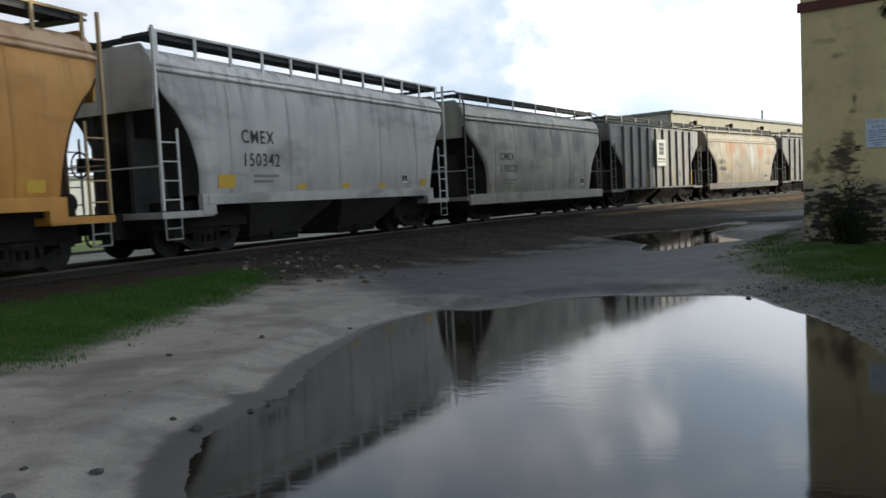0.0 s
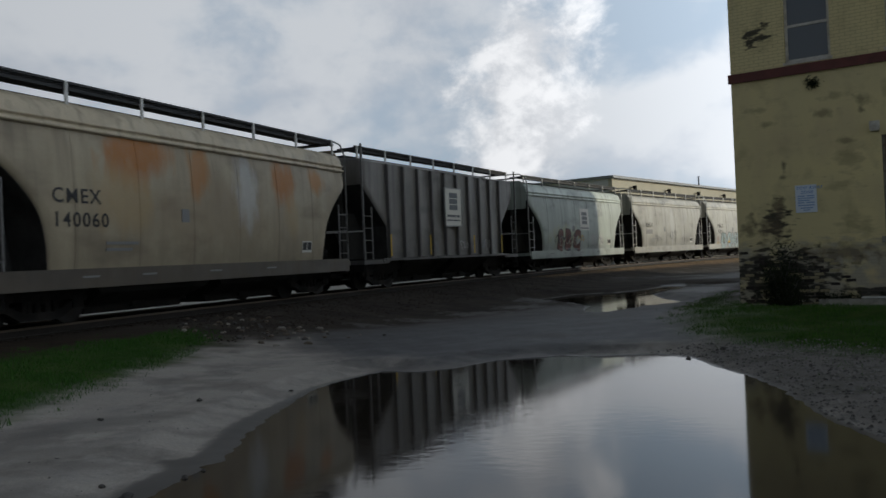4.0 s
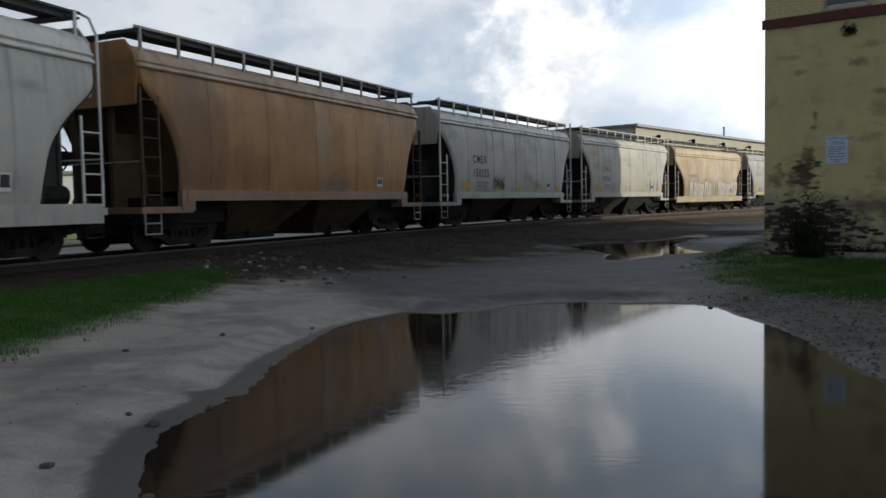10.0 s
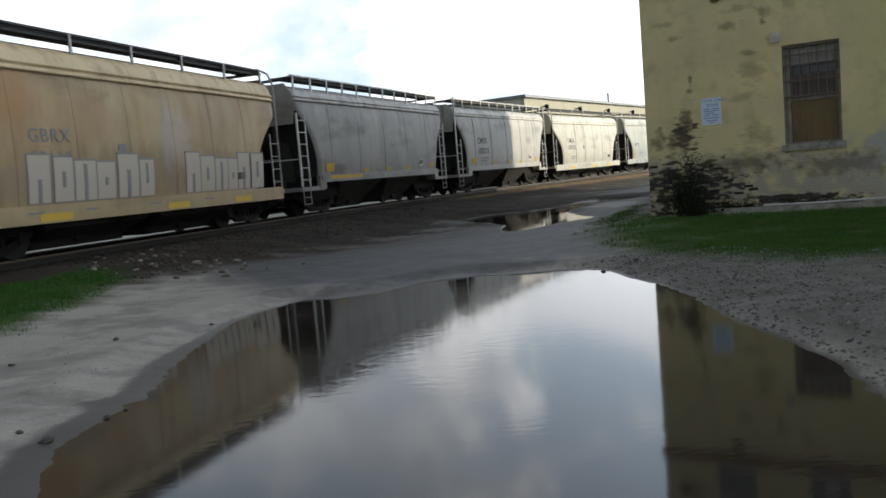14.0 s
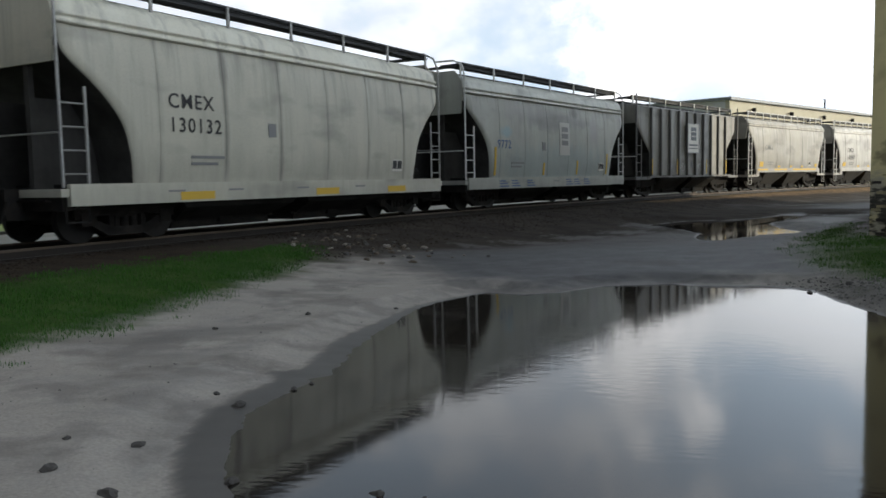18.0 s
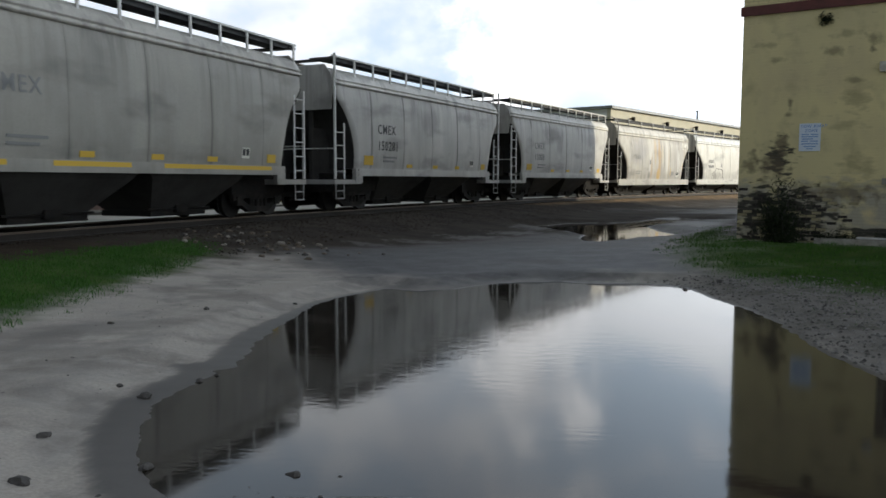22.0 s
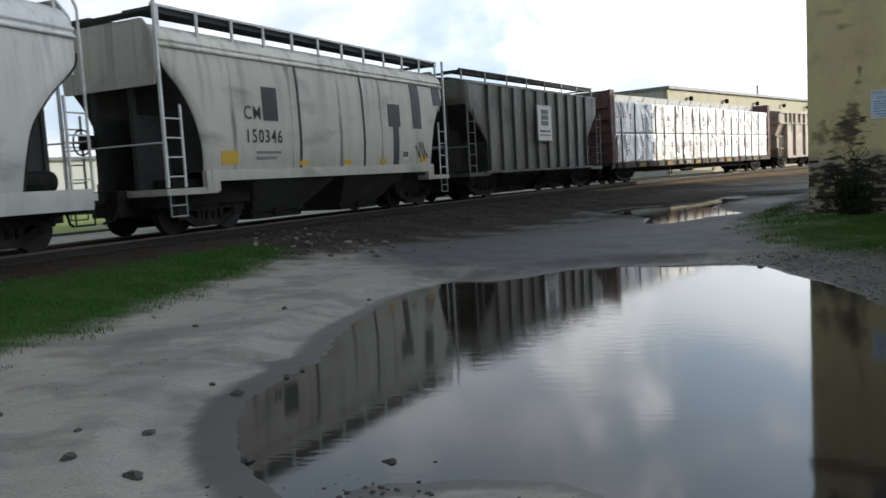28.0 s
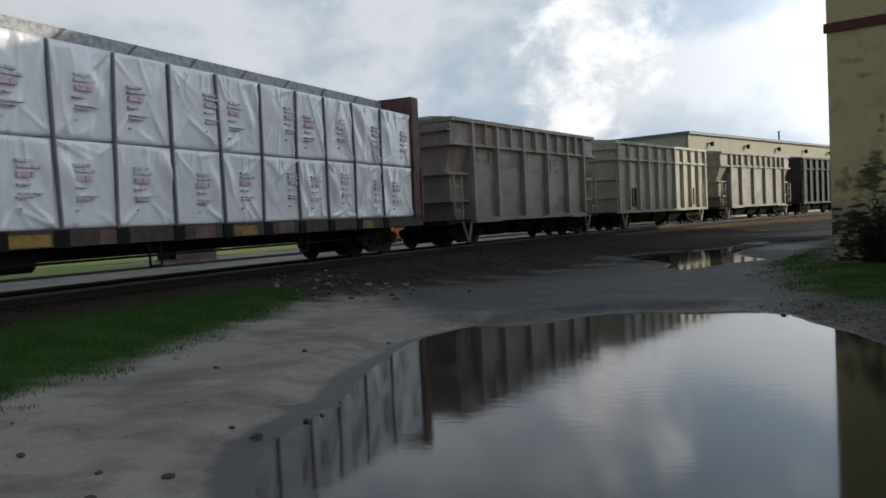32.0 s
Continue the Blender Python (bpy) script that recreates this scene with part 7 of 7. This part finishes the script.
def build_train():
    for i, (kind, color, dirt, amount, rust, rust_amount, marks, label) in enumerate(PLAN):
        fine_streak = i == 21
        color = tuple(min(0.62, c * k) for c, k in zip(color, (1.06, 1.04, 0.98)))
        paint = car_paint(color, dirt, amount, rust, rust_amount, (1.4, 1.4, 0.1) if fine_streak else (0.5, 0.5, 0.24), i * 1.37, patches=STAINS_AND_SHADE.get(i, ()), seams={"high": 2.15, "deep": 1.72, "ribbed": 1.0444}[kind], seam_from=4.7 if kind == "ribbed" else 4.3, seam_dark=0.75 if kind == "ribbed" or i in (10, 14, 15, 18, 19, 20, 23) else 0.25)
        sill = car_paint((0.30, 0.20, 0.14) if i == 9 else tuple(c * 0.4 for c in color) if kind == "ribbed" else (0.05, 0.045, 0.04) if i == 4 else tuple(min(c * 1.12, 0.6) for c in color), dirt, amount * 0.5, None, 0, seed=i)
        tan = i in (0, 9)
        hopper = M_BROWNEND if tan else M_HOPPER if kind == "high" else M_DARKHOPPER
        # roof colour: some dust, plus light from the sky above painted in
        skylit_dust = tuple(min(0.6, 0.55 * c + 0.45 * d) for c, d in zip(color, (0.52, 0.50, 0.45))) if tan else tuple(min(0.68, c * 1.28 + 0.05) for c in color)
        roof = car_paint(skylit_dust, tuple(c * 1.3 for c in dirt), amount * 0.5, None, 0, seed=i + 0.4) if kind != "ribbed" else None
        # ribbed posts: a dirtier copy of the side colour, darkened for their shaded flanks
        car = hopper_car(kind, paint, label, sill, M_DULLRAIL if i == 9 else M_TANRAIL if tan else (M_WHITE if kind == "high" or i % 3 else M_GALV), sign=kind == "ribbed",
                         end_paint=M_BROWNEND if i in (0, 9, 12) else None, roof_paint=roof, ladder_paint=M_BROWNEND if i == 9 else M_DIMRAIL if i in (2, 3, 4, 5, 17, 24) else None, hopper_paint=hopper, low_ladders=i in (3, 9, 13, 18, 20, 24), shaded_post_paint=car_paint(tuple(c * 0.55 for c in color), dirt, 0.7, None, 0, seed=i + 0.7) if kind == "ribbed" else None)
        ink = M_INKBLUE if i == 16 else (M_FADE if i in (11, 12, 18, 20, 21) else M_INK)
        for j, word in enumerate(marks):
            if kind == "high":
                write_on(car, kind, word, 0.44, -3.95, 2.52 - j * 0.54, ink, 0.9)
            else:
                write_on(car, kind, word, 0.40, {4: -4.85, 7: -4.4, 8: -4.4, 15: -4.1, 16: -4.5}.get(i, -3.95), {15: 2.52, 16: 2.08}.get(i, 2.36) - j * 0.46, ink, 1.0)
        if marks:
            fine_print(car, kind, -3.55, 1.72 if kind == "high" else 1.55, M_FADE)
        dress(i, car, kind)
        CARS.append((car, (JOINTS[i] + JOINTS[i + 1]) / 2 + SHIFT.get(i, 0.0), 4.75))


M_DIMRAIL = material("sooty_rail_paint", (0.15, 0.145, 0.14), 0.65, other=(0.07, 0.065, 0.06), amount=0.4)
M_DULLRAIL = material("dull_rail_paint", (0.36, 0.33, 0.27), 0.6, other=(0.16, 0.10, 0.06), amount=0.4)
M_TANRAIL = material("tan_rail_paint", (0.36, 0.25, 0.12), 0.6)
build_train()


# ---- centre-beam car with wrapped lumber ----
M_OLDYELLOW = material("worn_yellow", (0.36, 0.22, 0.05), 0.75, scale=4, other=(0.12, 0.07, 0.03), amount=0.5)
M_BEAM = material("red_brown_steel", (0.20, 0.105, 0.10), 0.75, scale=2, other=(0.07, 0.045, 0.042), amount=0.4, streaks=0.4)
M_DECK = material("sooty_deck", (0.05, 0.04, 0.035), 0.8, other=(0.11, 0.08, 0.06))
M_CHORD = material("grey_chord", (0.40, 0.40, 0.41), 0.6, 0.1, spots=0.5, scale=9, other=(0.20, 0.20, 0.21), amount=0.5)
M_BRACE = material("dim_brace", (0.13, 0.13, 0.13), 0.7)
M_STRAP = material("dark_strap", (0.16, 0.16, 0.165), 0.7)
M_WRAP_RED = plain("faded_red_print", (0.68, 0.50, 0.54), 0.35)
M_WRAP_GREY = plain("grey_print", (0.66, 0.64, 0.68), 0.35)


def wrap_material():
    m = material("white_wrap", (0.91, 0.89, 0.905), 0.22, spots=0.04, scale=1.2, fine=5, bump=0.0, other=(0.82, 0.82, 0.84), amount=0.3, spec=0.9)
    t = m.node_tree
    n = t.nodes
    tc = n.new("ShaderNodeTexCoord")
    mp = n.new("ShaderNodeMapping")
    mp.inputs["Scale"].default_value = (2.6, 2.6, 1.0)
    mp.inputs["Rotation"].default_value = (0, 0.7, 0)
    link(t, tc.outputs["Object"], mp.inputs[0])
    x = n.new("ShaderNodeTexNoise")
    x.noise_type = "RIDGED_MULTIFRACTAL"
    x.inputs["Scale"].default_value, x.inputs["Detail"].default_value, x.inputs["Distortion"].default_value = 0.8, 3.0, 0.6
    link(t, mp.outputs[0], x.inputs["Vector"])
    b = n.new("ShaderNodeBump")
    b.inputs["Strength"].default_value, b.inputs["Distance"].default_value = 0.55, 0.05
    link(t, x.outputs[0], b.inputs["Height"])
    link(t, b.outputs[0], n["Principled BSDF"].inputs["Normal"])
    return m


M_WRAP = wrap_material()


def bundle(width, depth, height, seed):
    """A wrapped lumber pack: a soft box whose sheet is drawn into folds from its corners."""
    s = Solid()
    nx, nz = 44, 36
    rng = random.Random(seed)
    folds = []
    for k in range(7):
        cx, cz = rng.choice(((0, 0), (width, 0), (0, height), (width, height), (width * 0.5, height), (rng.uniform(0, width), 0)))
        a = math.atan2(height / 2 - cz + rng.uniform(-0.6, 0.6), width / 2 - cx + rng.uniform(-0.5, 0.5))
        folds.append((cx, cz, math.cos(a), math.sin(a), rng.uniform(0.03, 0.06), rng.uniform(0.5, 1.4), rng.uniform(0.03, 0.085)))
    for k in range(4):
        folds.append((rng.uniform(0, width), height, rng.uniform(-0.25, 0.25), -1.0, rng.uniform(0.02, 0.05), rng.uniform(0.3, 0.9), rng.uniform(0.02, 0.05)))
    sag = (rng.choice((0.25, 0.85)) * width, rng.uniform(0.45, 0.85) * height, rng.choice((0.02, 0.05, 0.09)))   # where the sheet hangs loose
    rows = []
    for j in range(nz + 1):
        z = height * j / nz
        ring = []
        for i in range(nx + 1):
            x = width * i / nx
            edge = min(i / nx * width, (nx - i) / nx * width, z, height - z)
            slack = max(0.0, 1 - math.hypot((x - sag[0]) / 0.55, (z - sag[1]) / 0.8))
            out = 0.035 * noise.noise(Vector((x * 1.6 + seed, z * 1.3, seed * 0.7))) + sag[2] * slack * slack * (3 - 2 * slack) * (0.7 + 0.5 * math.sin(9 * x + 5 * z + seed)) + 0.008 * noise.noise(Vector((x * 6 + z * 2, seed, z * 5)))
            for cx, cz, ux, uz, wide, reach, tall in folds:
                along, off = (x - cx) * ux + (z - cz) * uz, -(x - cx) * uz + (z - cz) * ux
                if 0 < along < reach:
                    out += tall * (1 - along / reach) * max(0.0, 1 - abs(off / wide) / 1.6 - 0.4 * (off > 0) * off / wide)
            ring.append((x, -depth - out * min(1, edge / 0.08) + 0.012 * max(0, 1 - edge / 0.05), z))
        ring += [(width, 0, z), (0, 0, z)]
        rows.append(ring)
    s.rings(rows)
    return s


def centre_beam_car(start, end):
    car = tagged(empty("lumber_car"), "long centre-beam car stacked with white-wrapped lumber packs", "railway car", "cars of the train")
    half = (end - start) / 2 - 0.45
    load = half - 0.5
    part("deck", Solid().box(-half, half, -1.45, 1.45, 0.98, 1.12), M_DECK, car)
    part("side_sill", Solid().box(-half, half, -1.5, -1.42, 0.82, 1.1), M_DECK, car)
    part("side_sill", Solid().box(-half, half, 1.42, 1.5, 0.82, 1.1), M_DECK, car)
    part("centre_sill", Solid().box(-half, half, -0.32, 0.32, 0.55, 0.98), M_BLACK, car)
    part("top_chord", Solid().box(-half + 0.3, half - 0.3, -0.42, 0.42, 4.28, 4.80), M_CHORD, car, "pale grey top chord of the beam")
    part("web", Solid().box(-half + 0.3, half - 0.3, -0.04, 0.04, 1.12, 4.28), M_CHORD, car)
    x = -load
    while x < load:
        part("brace", Solid().add([(x, -0.44, 4.28), (x + 0.06, -0.44, 4.28), (x + 0.62, -0.44, 4.80), (x + 0.55, -0.44, 4.80),
                                   (x, -0.425, 4.28), (x + 0.06, -0.425, 4.28), (x + 0.62, -0.425, 4.80), (x + 0.55, -0.425, 4.80)],
                                  [(0, 1, 2, 3), (4, 5, 6, 7), (0, 1, 5, 4), (2, 3, 7, 6), (1, 2, 6, 5), (0, 3, 7, 4)]), M_BRACE, car)
        x += 1.75
    for e in (-1, 1):
        b = part("bulkhead", Solid().box(*sorted((e * (half - 0.3), e * (half - 0.45))), -1.5, 1.5, 1.12, 4.84), M_BEAM, car, "red-brown steel end bulkhead")
        for yy in (-1, 1):
            part("bulkhead_post", Solid().box(*sorted((e * half, e * (half - 0.32))), *sorted((yy * 1.5, yy * 1.38)), 1.0, 4.84), M_BEAM, b)
        for z in (1.6, 2.2, 2.8, 3.4, 4.0):
            part("bulkhead_rib", Solid().box(*sorted((e * (half - 0.08), e * (half - 0.32))), -1.38, 1.38, z - 0.06, z + 0.06), M_BEAM, b)
        part("ladder", ladder(e * (half - 0.05), e, 2.6, 2.5, -1.52, False), M_BEAM, car)
    joints = [-load, -11.6, -10.0, -8.65, -7.34, -6.2, -4.6, -3.49, -1.93, -0.79, 0.51, 1.94, 3.38, 4.8, 6.15, 7.47, 8.9, 10.4, load]
    widths = [b - a for a, b in zip(joints, joints[1:])]
    for yy in (-1, 1):
        x = -load
        for c, w in enumerate(widths):
            for r, (z, h) in enumerate(((1.12, 1.5), (2.66, 1.62))):
                mesh = bundle(w - 0.03, 0.98, h, c * 2 + r + 40).mesh("lumber_pack", True)
                place = Matrix.Translation((x + 0.015, -0.44, z)) if yy < 0 else pose(x + w - 0.015, 0.44, z, 0, 0, 180)
                p = part("lumber_pack", mesh, M_WRAP, car, "white plastic wrapped lumber pack with faded print", pose_=place)
                if yy < 0:
                    rng = random.Random(c * 7 + r)
                    columns = rng.choice(((0.1, 0.62), (0.3,), (0.62,))) if w > 1.55 else rng.choice(((rng.uniform(0.1, 0.5),), (rng.uniform(0.2, 0.4),), (0.66,)))
                    for column in columns:
                        shift, rise = column * w, rng.uniform(-0.12, 0.1)
                        for z0, tall, long_, m in ((1.06, 0.05, 0.36, M_WRAP_GREY), (0.97, 0.05, 0.46, M_WRAP_GREY), (0.82, 0.09, 0.36, M_WRAP_RED), (0.69, 0.03, 0.26, M_WRAP_GREY),
                                                   (0.55, 0.024, 0.46, M_WRAP_GREY), (0.49, 0.024, 0.34, M_WRAP_GREY), (0.3, 0.03, 0.06, M_WRAP_GREY)):
                            px = shift + rng.uniform(0, 0.05)
                            last = min(px + long_, w - 0.06)
                            while px < last - 0.02:
                                step = min(rng.uniform(0.08, 0.24), last - px)
                                part("print", Solid().box(px, px + step - 0.015, -1.05, -0.985, z0 + rise, z0 + rise + tall), m, p)
                                px += step
            if yy < 0:
                if c != 3:
                    part("strap", Solid().rings([[(x + d - 0.026, -1.475, z), (x + d + 0.026, -1.475, z), (x + d + 0.026, -1.42, z), (x + d - 0.026, -1.42, z)] for z, d in ((1.1, 0.06 * math.sin(c * 2.3)), (2.64, 0.0), (4.25, -0.07 * math.sin(c * 1.7)))]), M_STRAP, car, "dark web strap")
                part("stake_pocket", Solid().box(x - 0.14, x + 0.14, -1.53, -1.5, 0.8, 1.1), M_BLACK, car)
            x += w
    for x in (-half + 3.2, -6.1, -1.8, 3.6, half - 4.0):
        part("tag", Solid().box(x, x + 0.8, -1.506, -1.501, 0.84, 1.04), M_OLDYELLOW, car, "worn yellow reflector stripe")
    for word, x in (("FURX", -4.5), ("738938", -3.36)):
        part("lettering", lettering(word, 0.27, "lettering", 0.85, 0.004), M_SIGNW, car, pose_=Matrix.Translation((x, -1.504, 0.87)))
    for x in (-2.75, 0.0, 2.4, 5.2):
        part("rust_patch", Solid().box(x, x + 0.6, -1.505, -1.5, 0.83, 1.08), M_BEAM, car)
    for x in (-load * 0.45, load * 0.1, load * 0.5):
        part("stirrup", Solid().bar((x, -1.4, 0.8), (x, -1.4, 0.35), 0.03).bar((x + 0.3, -1.4, 0.8), (x + 0.3, -1.4, 0.35), 0.03).bar((x, -1.4, 0.35), (x + 0.3, -1.4, 0.35), 0.03), M_BLACK, car)
    part("brake_rod", Solid().bar((-load * 0.7, -1.2, 0.55), (load * 0.7, -1.2, 0.55), 0.025), M_BLACK, car)
    part("brake_tank", Solid().bar((-2.2, -0.8, 0.62), (-0.9, -0.8, 0.62), 0.22, 12), M_BLACK, car)
    add_trucks(car, (-half + 2.2, half - 2.2))
    add_coupler(car, half + 0.42, half)
    CARS.append((car, (start + end) / 2, half - 2.2))


centre_beam_car(334.85, 361.5)


# ---- tall beige hoppers with outside posts ----
ORE_L = 6.15    # half the body's length


# the stepped end: each tier narrower and set further in than the one above (height, reach, half width at its top and foot)
ORE_TIERS = (((3.48, 6.10, 1.36), (2.56, 6.02, 1.02)), ((2.50, 5.86, 1.10), (1.62, 5.80, 1.06)), ((1.56, 5.62, 1.06), (0.92, 5.40, 1.04)))


def ore_tier(e, tier):
    return Solid().rings([[(e * 4.8, -w, z), (e * l, -w, z), (e * l, w, z), (e * 4.8, w, z)] for z, l, w in tier])


def ore_car(middle, paint, label, stepped, rows_of_posts, marks):
    car = tagged(empty("open_hopper_car"), label, "railway car", "cars of the train")
    L = ORE_L
    reach = 4.85 if stepped else L
    part("body", cached(("ore_body", stepped), lambda: Solid().box(-reach, reach, -1.38, 1.38, 0.92, 3.52).mesh("body")), paint, car)
    part("upper_body", cached("ore_upper", lambda: Solid().box(-L, L, -1.40, 1.40, 3.53, 4.3).mesh("upper_body")), paint, car)
    part("top_cover", cached("ore_cover", lambda: Solid().rings([[(-l, -w, z), (l, -w, z), (l, w, z), (-l, w, z)] for z, l, w in
         ((4.42, L - 0.1, 1.38), (4.52, L - 0.3, 0.9), (4.6, L - 0.5, 0.3))]).mesh("top_cover")), M_GALV, car)
    part("top_chord", cached("ore_chord", lambda: Solid().box(-L - 0.05, L + 0.05, -1.53, 1.53, 4.3, 4.43).mesh("top_chord")), paint, car)
    for yy in (-1, 1):
        part("belt", cached(("ore_belt", yy), lambda: Solid().box(-L, L, *sorted((yy * 1.40, yy * 1.52)), 3.48, 3.58).mesh("belt")), paint, car)
        part("side_sill", cached(("ore_sill", yy, reach), lambda: Solid().box(-reach, reach, *sorted((yy * 1.38, yy * 1.54)), 0.84, 0.98).mesh("side_sill")), paint, car)
        for x, low, wide in rows_of_posts:
            part("side_post", cached(("ore_post", low, wide), lambda: Solid().box(-wide, wide, -0.10, 0.10, low, 4.31).mesh("side_post")), paint, car, pose_=Matrix.Translation((x, yy * 1.46, 0)))
        if stepped:
            for e in (-1, 1):
                part("foot_plate", cached(("ore_foot", yy, e), lambda: Solid().box(*sorted((e * 3.2, e * 4.95)), *sorted((yy * 1.40, yy * 1.62)), 0.80, 0.90).mesh("foot_plate")), paint, car)
    for e in (-1, 1):
        if stepped:
            for tier in ORE_TIERS:
                part("end_tier", cached(("ore_tier", e, tier), lambda: ore_tier(e, tier).mesh("end_tier")), paint, car)
        for z, l, w in ((3.51, L, 1.5), (2.53, 6.1, 1.3), (1.59, 5.88, 1.3), (4.0, L, 1.4)) if stepped else ((3.53, L, 1.5), (2.55, L, 1.5), (1.65, L, 1.5), (4.05, L, 1.5)):
            part("end_rib", cached(("ore_rib", e, z, stepped), lambda: Solid().box(*sorted((e * 4.86 if stepped and z < 3.5 else e * (l - 0.05), e * (l + 0.16))), -w, w, z - 0.04, z + 0.04).mesh("end_rib")), paint, car)
        part("ladder", cached(("ore_ladder", e), lambda: ladder(e * (L + 0.02), e, 2.5, 2.4, -1.48, False).mesh("ladder")), paint, car)
        part("platform", cached(("ore_platform", e), lambda: Solid().box(*sorted((e * (L - 1.3), e * (L + 0.45))), -1.4, 1.4, 0.78, 0.90).mesh("platform")), M_BLACK, car)
        part("end_brace", cached(("ore_brace", e), lambda: Solid().bar((e * 5.6, -1.42, 0.86), (e * 5.25, -1.42, 0.15), 0.05).bar((e * 5.0, -1.42, 0.86), (e * 5.25, -1.42, 0.15), 0.05).mesh("end_brace")), paint, car)
    part("centre_sill", cached("ore_centre", lambda: Solid().box(-L - 0.4, L + 0.4, -0.3, 0.3, 0.6, 0.9).mesh("centre_sill")), M_BLACK, car)
    for c in (-2.2, 0, 2.2):
        part("hopper", cached(("ore_hopper", c), lambda: Solid().rings([[(c - 1.1, -1.2, 0.93), (c + 1.1, -1.2, 0.93), (c + 1.1, 1.2, 0.93), (c - 1.1, 1.2, 0.93)],
             [(c - 0.55, -0.8, 0.3), (c + 0.55, -0.8, 0.3), (c + 0.55, 0.8, 0.3), (c - 0.55, 0.8, 0.3)]]).mesh("hopper")), M_BLACK, car)
    for name, x0, x1, z0, z1, mat, note in marks:
        part(name, Solid().box(x0, x1, -1.41, -1.39, z0, z1), mat, car, note)
    add_trucks(car, (-L + 1.35, L - 1.35))
    add_coupler(car, 7.45, L + 0.4)
    CARS.append((car, middle, L - 1.35))


TALL, SHORT = 0.92, 3.5
SPARSE = [(x, TALL, 0.06) for x in (-4.85, -3.1, -1.0, 1.1, 3.1, 4.85)] + [(x, SHORT, 0.045) for x in (-3.95, -2.05, 0.05, 2.1, 3.95)]
DENSE = [(-5.95 + 1.19 * k, TALL, 0.09 if k in (0, 10) else 0.06) for k in range(11)]
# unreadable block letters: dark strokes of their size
LETTERS = [("lettering", x, x + w, z, z + h, M_SCRAWL, "") for x, w, z, h in ((-4.55, 0.3, 3.28, 0.06), (-4.55, 0.06, 3.0, 0.3), (-4.55, 0.3, 2.98, 0.06), (-3.75, 0.34, 3.28, 0.06), (-3.61, 0.06, 2.95, 0.34),
                                                                              (1.35, 0.3, 3.2, 0.06), (1.6, 0.06, 2.75, 0.46), (1.35, 0.3, 2.72, 0.06), (2.0, 0.34, 3.22, 0.06), (2.0, 0.06, 2.98, 0.26), (2.0, 0.34, 2.7, 0.06))]
VENTS = [m for x in (-4.35, 3.75) for m in (("pale_patch", x - 0.12, x + 0.6, 2.15, 3.3, M_SIGNW, "paler painted patch"), ("dark_slot", x - 0.04, x + 0.17, 1.15, 2.1, M_BLACK, "tall dark slot"),
                                            ("dark_slot", x + 0.33, x + 0.54, 1.15, 2.1, M_BLACK, "tall dark slot"))] + [("lettering", 1.5, 1.62, 2.4 - 0.4 * k, 2.6 - 0.4 * k, M_INKBLUE, "") for k in range(2)]
for i, (color, label) in enumerate((((0.47, 0.40, 0.35), "dusty brown-beige hopper car with stepped ends"), ((0.61, 0.57, 0.47), "cream hopper car with close-set outside posts"),
                                    ((0.42, 0.385, 0.33), "dusty tan hopper car with stepped ends"), ((0.035, 0.034, 0.033), "black hopper car with outside posts"),
                                    ((0.035, 0.034, 0.033), "sooty black hopper car with outside posts"))):
    stepped = i in (0, 2)
    ore_car(369.3 + 14.97 * i, car_paint(color, tuple(c * 0.5 for c in color), 0.5, seed=50 + i), label, stepped, SPARSE if stepped else DENSE, LETTERS if i == 0 else VENTS if i == 1 else [])


# ---- the train moves ----
def car_pose(s, reach=4.75):
    """A car whose trucks ride on the line, s metres along it."""
    ax, ay, _ = on_track(s - reach)
    bx, by, _ = on_track(s + reach)
    return Matrix.Translation(((ax + bx) / 2, (ay + by) / 2, RAIL_Z)) @ Matrix.Rotation(math.atan2(by - ay, bx - ax), 4, "Z")


def motions():
    times = sorted({0.1, 31.9, *(0.5 * k for k in range(65))})
    middle = {}
    for car, start, reach in CARS:
        middle[car] = start
        walk(car, [(t, car_pose(start - SPEED * t + (0.42 if t == 0 else 0.3 if t == 0.1 else 0.0), reach)) for t in times])
    # wheels roll while their car passes the yard, a sixth of a turn a step
    for wheel, (x, y, z), car in WHEELS:
        near = (middle[car] - 62) / SPEED, (middle[car] + 22) / SPEED
        step = 1.0472 * WHEEL_R / SPEED
        first, last = max(0.0, near[0]), min(CLIP, near[1])
        rows = [(0.0, 0.0)] if first > 0.2 else []
        t, turn = first, 0.0
        while t <= last and last > first:
            rows.append((t, turn))
            t, turn = t + 1 / 30 * max(1, round(step * 30)), turn - SPEED / WHEEL_R * (1 / 30 * max(1, round(step * 30)))
        if not rows or rows[-1][0] < CLIP - 0.05:
            rows.append((CLIP, rows[-1][1] if rows else 0.0))
        if len(rows) < 2:
            continue
        walk(wheel, [(a, Matrix.Translation((x, y, z)) @ Matrix.Rotation(q, 4, "Y")) for a, q in rows])


motions()
